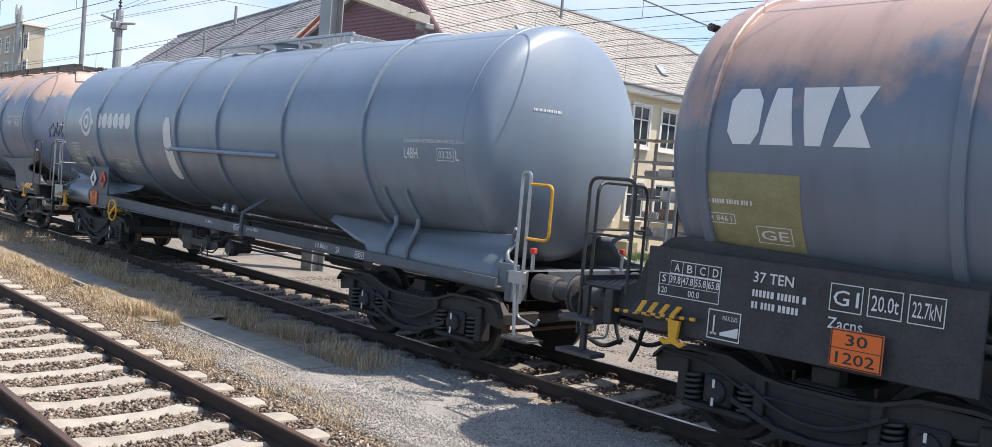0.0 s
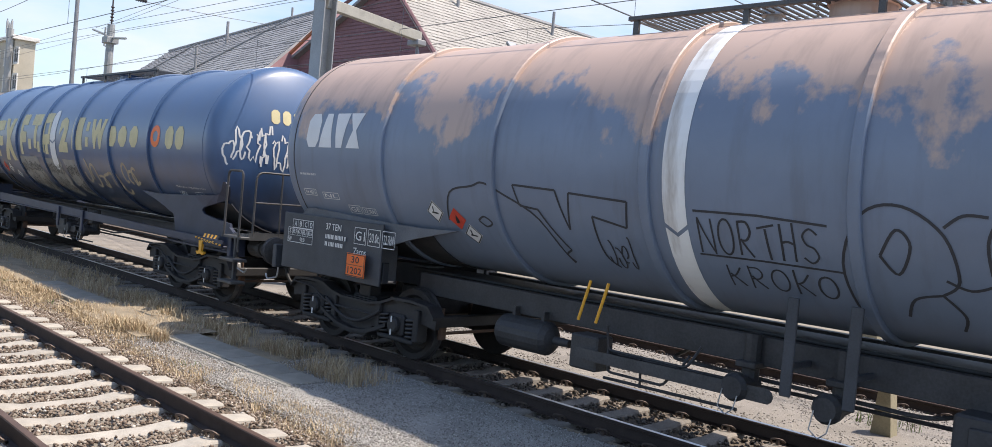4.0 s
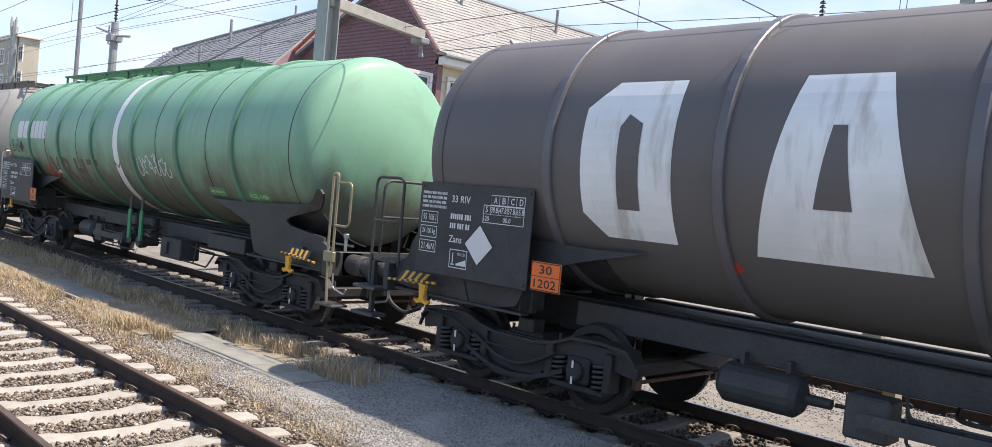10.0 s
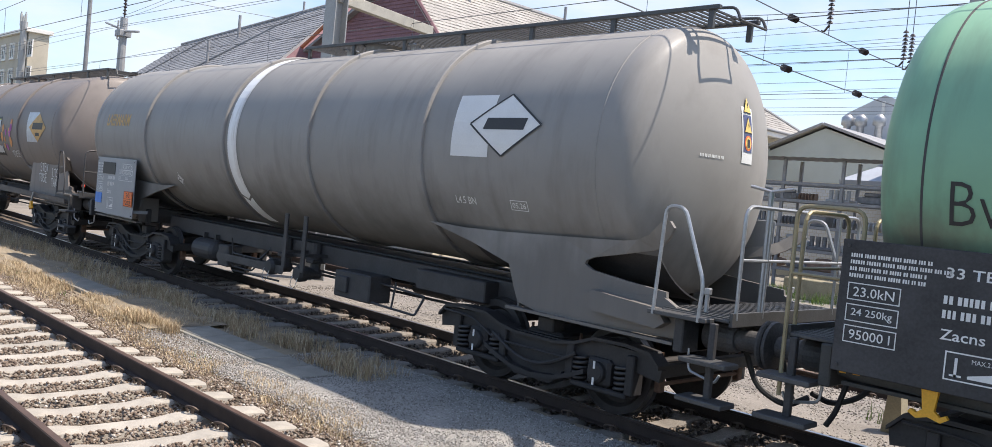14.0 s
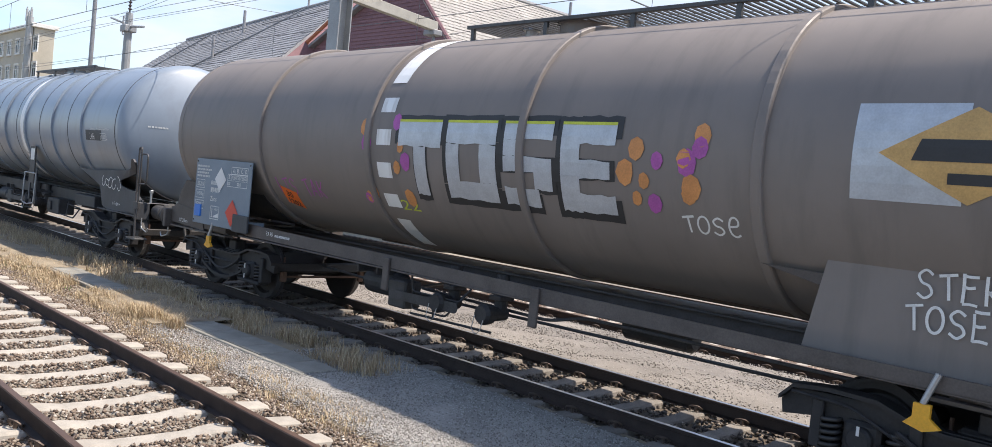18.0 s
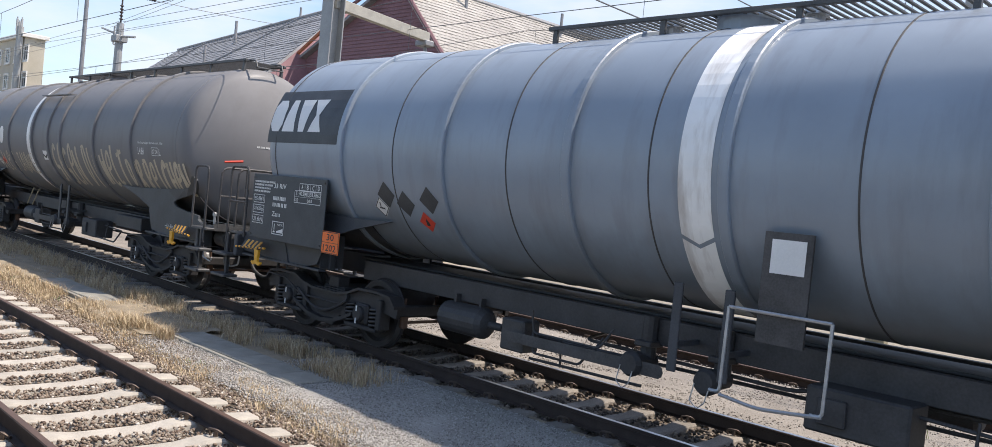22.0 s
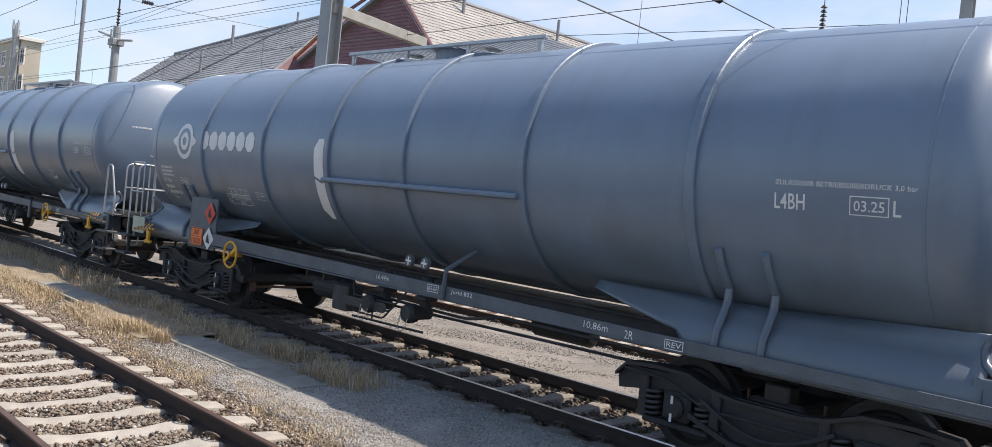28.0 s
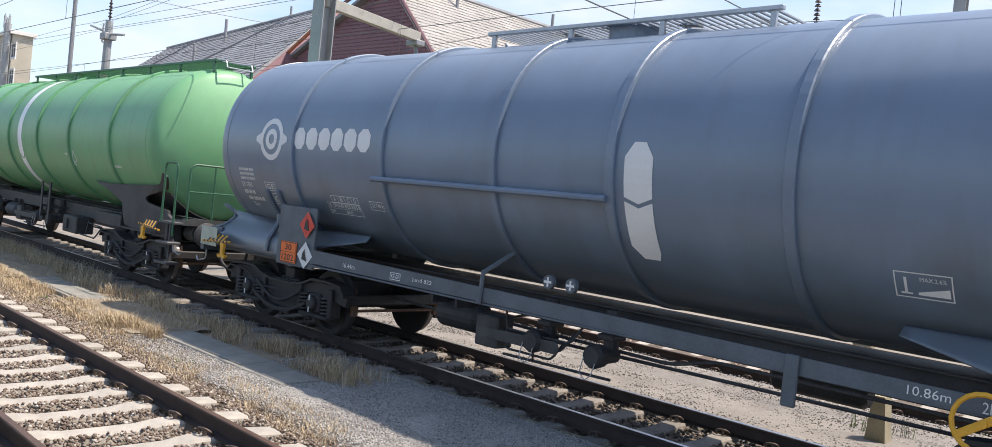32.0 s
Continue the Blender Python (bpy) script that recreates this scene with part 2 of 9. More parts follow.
def tank_paint(name, col, rough=0.38, stain=(0.10, 0.09, 0.08), amount=0.35, patch=None, patch_edge=(0.48, 0.56), patch_z=None, low=None, low_z=(0.9, 1.9), low_amt=0.8, gloss=0.35):
    """Coach paint on a tank: streaks that run down, blotches, and where given, patches of another colour and a lower
    flank in a second colour.
    """
    m, n, l, b = node_mat(name)
    col = tuple(k * 1.3 for k in col)
    big = noise_tex(n, l, 0.9, 6.0)
    streak = noise_tex(n, l, 5.0, 5.0, (1.0, 0.25, 0.18))
    fine = noise_tex(n, l, 45.0, 3.0)
    c = ramp(n, l, big, [(0.3, tuple(k * 0.88 for k in col)), (0.7, tuple(min(k * 1.1, 0.95) for k in col))])
    tc_ = n.new("ShaderNodeTexCoord")
    sp = n.new("ShaderNodeSeparateXYZ")
    l.new(tc_.outputs["Object"], sp.inputs[0])
    if patch:
        pn = noise_tex(n, l, 1.1, 7.0, (1.0, 1.0, 0.7), 0.62)
        mr = n.new("ShaderNodeMapRange")
        mr.inputs["From Min"].default_value, mr.inputs["From Max"].default_value = patch_z
        mr.inputs["To Min"].default_value, mr.inputs["To Max"].default_value = -0.22, 0.22
        mr.clamp = True
        l.new(sp.outputs["Z"], mr.inputs["Value"])
        ad = n.new("ShaderNodeMath")
        l.new(pn, ad.inputs[0])
        l.new(mr.outputs[0], ad.inputs[1])
        f = ramp(n, l, ad.outputs[0], [(patch_edge[0], (0, 0, 0)), (patch_edge[1], (1, 1, 1))])
        c = mixed(n, l, f, c, patch)
    # second colour coming in towards the bottom: grime, and on some tanks painted-in shade
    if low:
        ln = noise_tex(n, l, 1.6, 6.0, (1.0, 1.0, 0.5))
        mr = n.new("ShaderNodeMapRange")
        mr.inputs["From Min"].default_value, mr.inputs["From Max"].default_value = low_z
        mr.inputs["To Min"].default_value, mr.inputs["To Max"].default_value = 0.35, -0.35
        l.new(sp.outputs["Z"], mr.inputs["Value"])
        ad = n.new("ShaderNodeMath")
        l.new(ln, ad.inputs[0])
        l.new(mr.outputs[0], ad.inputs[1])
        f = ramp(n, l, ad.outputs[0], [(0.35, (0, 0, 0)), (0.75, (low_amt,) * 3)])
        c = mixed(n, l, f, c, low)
    sf = ramp(n, l, streak, [(0.5, (0, 0, 0)), (0.78, (amount,) * 3)])
    c = mixed(n, l, sf, c, stain)
    l.new(c, b.inputs["Base Color"])
    rr = ramp(n, l, big, [(0.3, (rough * 1.05,) * 3), (0.75, (min(rough * 1.4, 1),) * 3)])
    l.new(rr, b.inputs["Roughness"])
    b.inputs["Specular IOR Level"].default_value = 0.5
    b.inputs["Coat Weight"].default_value, b.inputs["Coat Roughness"].default_value = gloss, 0.30
    bumped(n, l, b, fine, 0.06, 0.002)
    return m


M = {
    "ballast": plain("ballast_stone", (0.21, 0.185, 0.16), 0.9, var=0.45, scale=9, grain=35, bump=0.4),
    "gravel": plain("fine_gravel", (0.33, 0.315, 0.285), 0.95, var=0.4, scale=1.2, grain=120, bump=0.9, dist=0.012),
    "soil": plain("dry_soil", (0.13, 0.105, 0.08), 0.95, var=0.4, scale=0.8, grain=60, bump=0.8, dist=0.015),
    "straw_soil": plain("straw_littered_soil", (0.27, 0.22, 0.15), 0.95, var=0.4, scale=2.5, grain=70, bump=0.8, dist=0.012),
    "field": plain("yard_ground", (0.24, 0.22, 0.18), 0.95, var=0.35, scale=0.15, grain=12, bump=0.5, dist=0.02),
    "concrete": plain("sleeper_concrete", (0.40, 0.365, 0.31), 0.9, var=0.25, scale=5, grain=70, bump=0.35, piece=0.18),
    "stained_concrete": plain("oil_stained_concrete", (0.24, 0.215, 0.185), 0.9, var=0.5, scale=2.2, grain=60, bump=0.35, piece=0.25),
    "asphalt": plain("platform_asphalt", (0.06, 0.06, 0.062), 0.9, var=0.3, scale=2, grain=80, bump=0.5),
    "slab": plain("slab_concrete", (0.25, 0.24, 0.205), 0.9, var=0.3, scale=3, grain=60, bump=0.4, piece=0.15),
    "rail_side": plain("rusty_rail", (0.05, 0.035, 0.028), 0.75, 0.3, var=0.35, scale=6, grain=90, bump=0.3),
    "rail_top": plain("worn_rail_head", (0.55, 0.55, 0.56), 0.28, 1.0, var=0.1, scale=4, grain=60, bump=0.05),
    "rail_dull": plain("dull_rail_head", (0.16, 0.10, 0.07), 0.5, 0.6, var=0.3, scale=3, grain=60, bump=0.1),
    "clip": plain("spring_clip_steel", (0.10, 0.075, 0.06), 0.6, 0.5, var=0.3),
    "dry_grass": plain("dry_grass", (0.40, 0.30, 0.13), 0.9, var=0.4, scale=3, grain=30, bump=0.0),
    "green_grass": plain("green_weed", (0.10, 0.16, 0.03), 0.85, var=0.4, scale=4, grain=30, bump=0.0),
    "black": plain("grimy_black_paint", (0.042, 0.041, 0.042), 0.6, var=0.5, scale=3, grain=40, bump=0.25),
    "grime": plain("oily_bogie_grime", (0.027, 0.025, 0.025), 0.65, var=0.5, scale=4, grain=45, bump=0.3),
    "dark": plain("dark_steel", (0.068, 0.065, 0.064), 0.6, 0.2, var=0.5, scale=4, grain=50, bump=0.25),
    "wheel": plain("wheel_steel", (0.04, 0.035, 0.033), 0.65, 0.3, var=0.4, scale=5, grain=50),
    "tyre": plain("dull_tread", (0.16, 0.155, 0.15), 0.5, 0.8, var=0.15),
    "spring": plain("spring_steel", (0.06, 0.057, 0.055), 0.5, 0.4, var=0.35),
    "galv": plain("galvanised_steel", (0.42, 0.43, 0.44), 0.45, 0.7, var=0.2, scale=6, grain=40),
    "rust": plain("rust_brown", (0.13, 0.075, 0.05), 0.8, 0.1, var=0.4),
    "yellow": plain("yellow_paint", (0.75, 0.38, 0.03), 0.5, var=0.2),
    "orange": plain("orange_reflective", (0.85, 0.17, 0.025), 0.45, var=0.08),
    "red": plain("red_paint", (0.62, 0.06, 0.03), 0.5, var=0.15),
    "patch_grey": plain("repaint_grey", (0.30, 0.32, 0.34), 0.5, var=0.15),
    "patch_pale": plain("paint_run_pale", (0.40, 0.38, 0.36), 0.6, var=0.2),
    "pale_spray": plain("pale_beige_spray", (0.46, 0.40, 0.30), 0.65, var=0.25, scale=6),
    "grey_spray": plain("grey_beige_spray", (0.30, 0.285, 0.25), 0.65, var=0.25, scale=4),
    "faded_ink": plain("faded_black_spray", (0.045, 0.045, 0.05), 0.7, var=0.2),
    "navy": plain("navy_sticker", (0.07, 0.08, 0.17), 0.45, var=0.1),
    "pale_yellow": plain("faded_yellow", (0.80, 0.56, 0.16), 0.5, var=0.12),
    "walk_gravel": plain("walk_gravel", (0.24, 0.215, 0.185), 0.95, var=0.35, scale=1.2, grain=110, bump=0.9, dist=0.012),
    "blue": plain("blue_sticker", (0.03, 0.19, 0.62), 0.4, var=0.1),
    "white": plain("white_paint", (0.74, 0.73, 0.70), 0.5, var=0.08, scale=2),
    "worn_white": None,
    "ink": plain("black_ink", (0.03, 0.03, 0.031), 0.55, var=0.2),
    "grey_text": plain("pale_lettering", (0.74, 0.74, 0.71), 0.6, var=0.12),
    "cream": plain("cream_spray", (0.62, 0.54, 0.30), 0.6, var=0.14, scale=5),
    "beige_spray": plain("beige_spray", (0.42, 0.35, 0.24), 0.65, var=0.25, scale=4),
    "pink": plain("pink_spray", (0.42, 0.10, 0.36), 0.6),
    "peach": plain("peach_spray", (0.62, 0.27, 0.09), 0.6),
    "ochre": plain("ochre_spray", (0.55, 0.34, 0.12), 0.6),
    "silver": plain("silver_spray", (0.50, 0.53, 0.56), 0.45, 0.3, var=0.18, scale=5),
    "lime": plain("lime_spray", (0.55, 0.60, 0.06), 0.6),
    "rubber": plain("rubber", (0.035, 0.035, 0.035), 0.7),
    "grating": plain("catwalk_steel", (0.09, 0.09, 0.09), 0.55, 0.4, var=0.3),
    "wood": plain("weathered_wood", (0.30, 0.26, 0.17), 0.9, var=0.3, scale=3, grain=40),
}
M["worn_white"] = tank_paint("worn_white_paint", (0.66, 0.66, 0.64), 0.5, stain=(0.22, 0.15, 0.09), amount=0.75)

# ---- lie of the land: x along the track with the train's run, y away from the platform ----
TRACK_N, TRACK_T, TRACK_F = 2.911, 7.981, 13.631
ZN, ZT, ZF = 0.07, 0.0, -0.12
HALF = 0.745


def sheet(name, x0, x1, y0, y1, z, material, label, category, nx=2, ny=2, rough=0.0):
    bm = bmesh.new()
    g = [[bm.verts.new((x0 + (x1 - x0) * i / nx, y0 + (y1 - y0) * j / ny, z + (rough * noise.noise(Vector((x0 + (x1 - x0) * i / nx, y0 + (y1 - y0) * j / ny, 3.1)) * 2.1) if 0 < i < nx and 0 < j < ny else 0))) for j in range(ny + 1)] for i in range(nx + 1)]
    for i in range(nx):
        for j in range(ny):
            bm.faces.new((g[i][j], g[i + 1][j], g[i + 1][j + 1], g[i][j + 1]))
    return tagged(part(name, bm, material, smooth=True), label, category, kind="structure")


sheet("ground", -2500, 2500, -2500, 2500, -0.42, M["field"], "wide flat ground of the railway yard", "ground")
sheet("platform_bed", -70, 30, 0.9, 4.45, -0.27 + ZN, M["soil"], "stony bed under the near track", "track bed", 200, 8, 0.02)
sheet("grass_strip", -70, 30, 4.4, 7.1, -0.19, M["straw_soil"], "strip of dry soil with withered grass between the tracks", "ground", 200, 10, 0.03)
sheet("pavement", -9.2, 30, 4.75, 6.9, -0.155, M["gravel"], "path of fine grey gravel beside the track", "path", 120, 12, 0.02)
sheet("track_bed", -90, 30, 6.6, 9.4, -0.235, M["soil"], "dark stony bed under the train", "track bed", 200, 8, 0.03)
sheet("gravel_walk", -90, 30, 9.3, 12.4, -0.20, M["walk_gravel"], "pale gravel walk between two tracks", "path", 160, 8, 0.025)
sheet("far_track_bed", -90, 40, 12.3, 15.2, -0.30, M["soil"], "rusty ballast bed of the far track", "track bed", 160, 8, 0.03)
platform = bmesh.new()
bbox(platform, -80, 40, -6.0, 0.95, -0.42, 0.55, 0.03)
tagged(part("platform", platform, M["asphalt"]), "grey asphalt surface of the station platform", "platform", kind="structure")

# rails
RAIL = [(-0.062, -0.16), (-0.062, -0.150), (-0.012, -0.135), (-0.009, -0.04), (-0.034, -0.03), (-0.034, -0.006), (-0.028, -0.001), (0.028, -0.001), (0.034, -0.006), (0.034, -0.03), (0.009, -0.04), (0.012, -0.135), (0.062, -0.150), (0.062, -0.16)]


def rail(y, z, x0, x1):
    bm = bmesh.new()
    a = [bm.verts.new((x0, y + u, z + v)) for u, v in RAIL]
    b = [bm.verts.new((x1, y + u, z + v)) for u, v in RAIL]
    n_ = len(RAIL)
    bm.faces.new(a)
    bm.faces.new(b[::-1])
    for i in range(n_):
        j = (i + 1) % n_
        bm.faces.new((a[i], b[i], b[j], a[j]))
    bmesh.ops.recalc_face_normals(bm, faces=bm.faces)
    ob = tagged(part("rail", bm, M["rail_side"]), "rusty steel rail with a bright worn head", "rail", "rails", "structure")
    top = bmesh.new()
    box(top, x0, x1, -0.026, 0.026, -0.001, 0.0015)
    part("running_surface", top, M["rail_top"] if 6 < y < 10 else M["rail_dull"], ob, "worn running surface", pose(0, y, z))
    return ob


for yc, zc_, x0, x1 in ((TRACK_N, ZN, -140, 60), (TRACK_T, ZT, -400, 120), (TRACK_F, ZF, -400, 120), (18.2, -0.15, -400, 160), (22.6, -0.15, -400, 160)):
    for sgn in (-1, 1):
        rail(yc + sgn * HALF, zc_, x0, x1)

# ---- buildings and yard beyond the train ----
roof_slate = plain("grey_slate", (0.30, 0.30, 0.305), 0.7, var=0.35, scale=0.5, grain=9, bump=0.4, piece=0.2)
roof_tile = plain("pale_roof_tile", (0.36, 0.34, 0.31), 0.75, var=0.25, scale=0.6, grain=9, bump=0.4, piece=0.2)
red_shingle = plain("dark_red_shingle", (0.235, 0.125, 0.135), 0.75, var=0.22, scale=0.8, grain=8, bump=0.4, piece=0.15)
plaster = plain("cream_plaster", (0.62, 0.55, 0.40), 0.85, var=0.1, scale=0.6, grain=20)
trim_white = plain("white_window_trim", (0.72, 0.70, 0.65), 0.6, var=0.08)
wall_green = plain("grey_green_boarding", (0.42, 0.46, 0.45), 0.7, var=0.12, scale=0.5)
hall_grey = plain("grey_sheet_hall", (0.54, 0.55, 0.56), 0.6, var=0.15, scale=0.3)
dark_roof = plain("dark_sheet_roof", (0.34, 0.36, 0.39), 0.5, var=0.2, scale=0.4)
tan_wall = plain("tan_brick_wall", (0.45, 0.41, 0.33), 0.85, var=0.15, scale=0.6, grain=10)
glass_m, gn_, gl_, gb_ = node_mat("window_glass")
gb_.inputs["Base Color"].default_value, gb_.inputs["Roughness"].default_value = (0.03, 0.04, 0.05, 1), 0.08
mast_steel = plain("grey_mast_steel", (0.34, 0.345, 0.34), 0.6, 0.3, var=0.2, scale=1.2, grain=30)
dark_mast = plain("dark_mast_steel", (0.28, 0.28, 0.285), 0.6, 0.4, var=0.25)
wire_m = plain("copper_wire", (0.14, 0.145, 0.15), 0.5, 0.6, var=0.1)
insul = plain("brown_insulator", (0.06, 0.045, 0.04), 0.3, var=0.2)


def quad_slab(bm, a, b, c, d, t):
    """A plate of thickness t under the four corners."""
    a, b, c, d = (Vector(p) for p in (a, b, c, d))
    n_ = (b - a).cross(d - a).normalized() * t
    top = [bm.verts.new(p) for p in (a, b, c, d)]
    low = [bm.verts.new(p - n_) for p in (a, b, c, d)]
    bm.faces.new(top)
    bm.faces.new(low[::-1])
    for i in range(4):
        j = (i + 1) % 4
        bm.faces.new((top[j], top[i], low[i], low[j]))
    bmesh.ops.recalc_face_normals(bm, faces=bm.faces)


def shingle_roof(name, root, a, b, c, d, mat, rows, per, lift=0.03):
    """A roof plane from eave a-b to ridge d-c, covered with courses of overlapping tiles."""
    bm = bmesh.new()
    quad_slab(bm, a, b, c, d, 0.12)
    ob = part(name, bm, mat, root)
    a, b, c, d = (Vector(p) for p in (a, b, c, d))
    n_ = (b - a).cross(d - a).normalized()
    if n_.z < 0:
        n_ = -n_
    vs, fs = [], []
    for i in range(rows):
        u0, u1 = i / rows, (i + 1.12) / rows
        l0, r0 = a.lerp(d, u0), b.lerp(c, u0)
        l1, r1 = a.lerp(d, min(u1, 1)), b.lerp(c, min(u1, 1))
        for k in range(per):
            w0 = (k + (0.5 if i % 2 else 0)) / per
            w1 = w0 + 0.94 / per
            if w1 > 1:
                continue
            j = rng.uniform(0.7, 1.3) * lift
            q = [l0.lerp(r0, w0) + n_ * j, l0.lerp(r0, w1) + n_ * j, l1.lerp(r1, w1) + n_ * 0.006, l1.lerp(r1, w0) + n_ * 0.006]
            s_ = len(vs)
            vs += [tuple(p) for p in q] + [tuple(q[0] - n_ * j), tuple(q[1] - n_ * j)]
            fs += [(s_, s_ + 1, s_ + 2, s_ + 3), (s_ + 4, s_ + 5, s_ + 1, s_)]
    me = bpy.data.meshes.new("roof_tiles")
    me.from_pydata(vs, [], fs)
    tagged(part("roof_tiles", me, mat, ob), kind="stuff")
    return ob


def window_in(root, x, y, z, w, h, facing="x"):
    """A casement window with frame, bars, sill and glass, in a wall that faces +x or -y."""
    bm = bmesh.new()
    t = 0.13
    for u0, u1, v0, v1 in ((-w / 2 - t, w / 2 + t, h, h + t), (-w / 2 - t, w / 2 + t, -t, 0), (-w / 2 - t, -w / 2, 0, h), (w / 2, w / 2 + t, 0, h)):
        box(bm, -0.02, 0.09, u0, u1, v0, v1)
    mx = pose(x, y, z) if facing == "x" else pose(x, y, z, 0, 0, -90)
    ob = part("window", bm, trim_white, root, "white-framed casement window", mx)
    bm = bmesh.new()
    for u in (-w / 2 + 0.04, 0.0, w / 2 - 0.04):
        box(bm, 0.012, 0.05, u - 0.035, u + 0.035, 0, h)
    for v in (0.04, h * 0.66, h - 0.04):
        box(bm, 0.014, 0.048, -w / 2, w / 2, v - 0.03, v + 0.03)
    part("casement", bm, trim_white, ob)
    bm = bmesh.new()
    box(bm, 0.004, 0.012, -w / 2, w / 2, 0, h)
    part("pane", bm, glass_m, ob)
    bm = bmesh.new()
    box(bm, 0.0, 0.16, -w / 2 - 0.16, w / 2 + 0.16, -t - 0.06, -t)
    part("sill", bm, trim_white, ob)


# station building: a cross wing with a red gable, and a long slate-roofed wing
house = tagged(new("station_building"), "cream station building with red shingled gable and grey roofs", "building")
XE, ZE = -24.7, 7.40
GY, FYE = 21.0, 50.0
RX, RZ = -28.0, 10.7
bm = bmesh.new()
box(bm, XE - 10.5, XE - 0.5, GY + 0.4, FYE - 0.4, -0.42, ZE - 0.1)
part("wall", bm, plaster, house, "cream plaster wall")
bm = bmesh.new()
slab(bm, [(XE - 0.3, ZE), (RX, RZ), (-31.5, 9.55), (-35.2, 7.7), (-35.2, 2.5), (XE - 0.3, 2.5)], GY, GY + 0.25)
gable = part("gable", bm, red_shingle, house, "gable clad in dark red shingles")
vs, fs = [], []
for i in range(46):
    z = 4.0 + i * 0.15
    for k in range(64):
        x = -35.2 + (k + 0.5 * (i % 2)) * 0.165
        top = RZ - abs(x - RX) * (1.0 if x > RX else 0.41) - 0.15
        if x < XE - 0.45 and z + 0.15 < top:
            s_ = len(vs)
            vs += [(x, GY - 0.035, z), (x + 0.155, GY - 0.035, z), (x + 0.155, GY - 0.004, z + 0.17), (x, GY - 0.004, z + 0.17), (x, GY - 0.002, z), (x + 0.155, GY - 0.002, z)]
            fs += [(s_, s_ + 1, s_ + 2, s_ + 3), (s_ + 4, s_ + 5, s_ + 1, s_)]
me = bpy.data.meshes.new("shingles")
me.from_pydata(vs, [], fs)
tagged(part("shingles", me, red_shingle, gable), kind="stuff")
shingle_roof("roof", house, (XE, GY - 0.3, ZE), (XE, FYE, ZE), (RX, FYE - 9.0, RZ), (RX, GY - 0.3, RZ), roof_tile, 22, 90)
shingle_roof("roof_hip", house, (XE, FYE, ZE), (XE - 10.5, FYE, ZE), (RX - 3.2, FYE - 9.0, RZ), (RX, FYE - 9.0, RZ), roof_tile, 10, 40)
shingle_roof("roof_west", house, (-35.6, FYE, 7.5), (-35.6, GY - 0.3, 7.5), (RX, GY - 0.3, RZ), (RX, FYE - 9.0, RZ), roof_slate, 10, 40)
bm = bmesh.new()
pipe(bm, [(-31.5, GY - 0.32, 9.6), (-35.6, GY - 0.32, 7.6)], 0.09, 6)
part("verge", bm, plain("orange_verge_tile", (0.40, 0.14, 0.07), 0.7), house)
bm = bmesh.new()
pipe(bm, [(XE, GY - 0.32, ZE + 0.02), (RX, GY - 0.32, RZ + 0.04), (-31.5, GY - 0.32, 9.6)], 0.08, 6)
part("verge", bm, red_shingle, house)
bm = bmesh.new()
pipe(bm, [(RX, GY - 0.3, RZ + 0.05), (RX, FYE - 9.0, RZ + 0.05)], 0.10, 6)
pipe(bm, [(RX, FYE - 9.0, RZ + 0.05), (XE, FYE, ZE + 0.05)], 0.09, 6)
part("ridge", bm, roof_slate, house)
bm = bmesh.new()
bbox(bm, XE - 0.5, XE + 0.02, GY, FYE + 0.1, ZE - 0.42, ZE - 0.12, 0.02)
part("cornice", bm, trim_white, house)
bm = bmesh.new()
pipe(bm, [(XE + 0.08, GY, ZE - 0.08), (XE + 0.08, FYE + 0.1, ZE - 0.08)], 0.08, 8)
pipe(bm, [(XE + 0.06, FYE - 0.3, ZE - 0.1), (XE - 0.35, FYE - 0.5, ZE - 0.6), (XE - 0.35, FYE - 0.5, 0)], 0.05, 6)
part("gutter", bm, dark_mast, house)
for k in range(12):
    y = FYE - 4.6 - 2.3 * k
    window_in(house, XE - 0.49, y, 4.60, 1.30, 1.90)
    window_in(house, XE - 0.49, y, 1.1, 1.35, 1.7)
for yy, zz in ((26, 8.6), (31, 8.4), (36, 8.5)):
    bm = bmesh.new()
    bbox(bm, -0.35, 0.35, -0.25, 0.25, 0.04, 0.12, 0.01)
    part("skylight", bm, dark_roof, house, m=pose(XE - (zz - ZE), yy, zz, 0, 45, 0))
for yy in (24, 30):
    bm = bmesh.new()
    rod(bm, (RX + 0.6, yy, RZ - 0.8), (RX + 0.6, yy, RZ + 0.5), 0.07, 8)
    part("vent_pipe", bm, dark_mast, house)
# long wing, turned a little from the track
ang = radians(7.2)


def wing(px, py, z):
    """px metres along the ridge to the west, py metres to the north of it."""
    return (-38.6 - px * math.cos(ang) + py * math.sin(ang), 24.1 + px * math.sin(ang) + py * math.cos(ang), z)


shingle_roof("wing_roof", house, wing(27.5, -5.2, 6.2), wing(-5.0, -5.2, 6.2), wing(-3.0, 0, 10.9), wing(24.0, 0, 10.9), roof_slate, 26, 90)
bm = bmesh.new()
quad_slab(bm, wing(27.5, -5.2, 6.2), wing(24.0, 0, 10.9), wing(24.0, 0.1, 10.9), wing(27.5, 5.2, 6.2), 0.1)
quad_slab(bm, wing(-5.0, 5.2, 6.2), wing(27.5, 5.2, 6.2), wing(24.0, 0, 10.9), wing(-3.0, 0, 10.9), 0.1)
part("wing_roof_back", bm, roof_slate, house)
bm = bmesh.new()
quad_slab(bm, wing(-4.9, -5.0, 5.0), wing(-4.9, -5.1, 6.12), wing(-2.95, 0, 10.8), wing(-4.9, 5.0, 5.0), 0.1)
part("wing_gable", bm, red_shingle, house)
bm = bmesh.new()
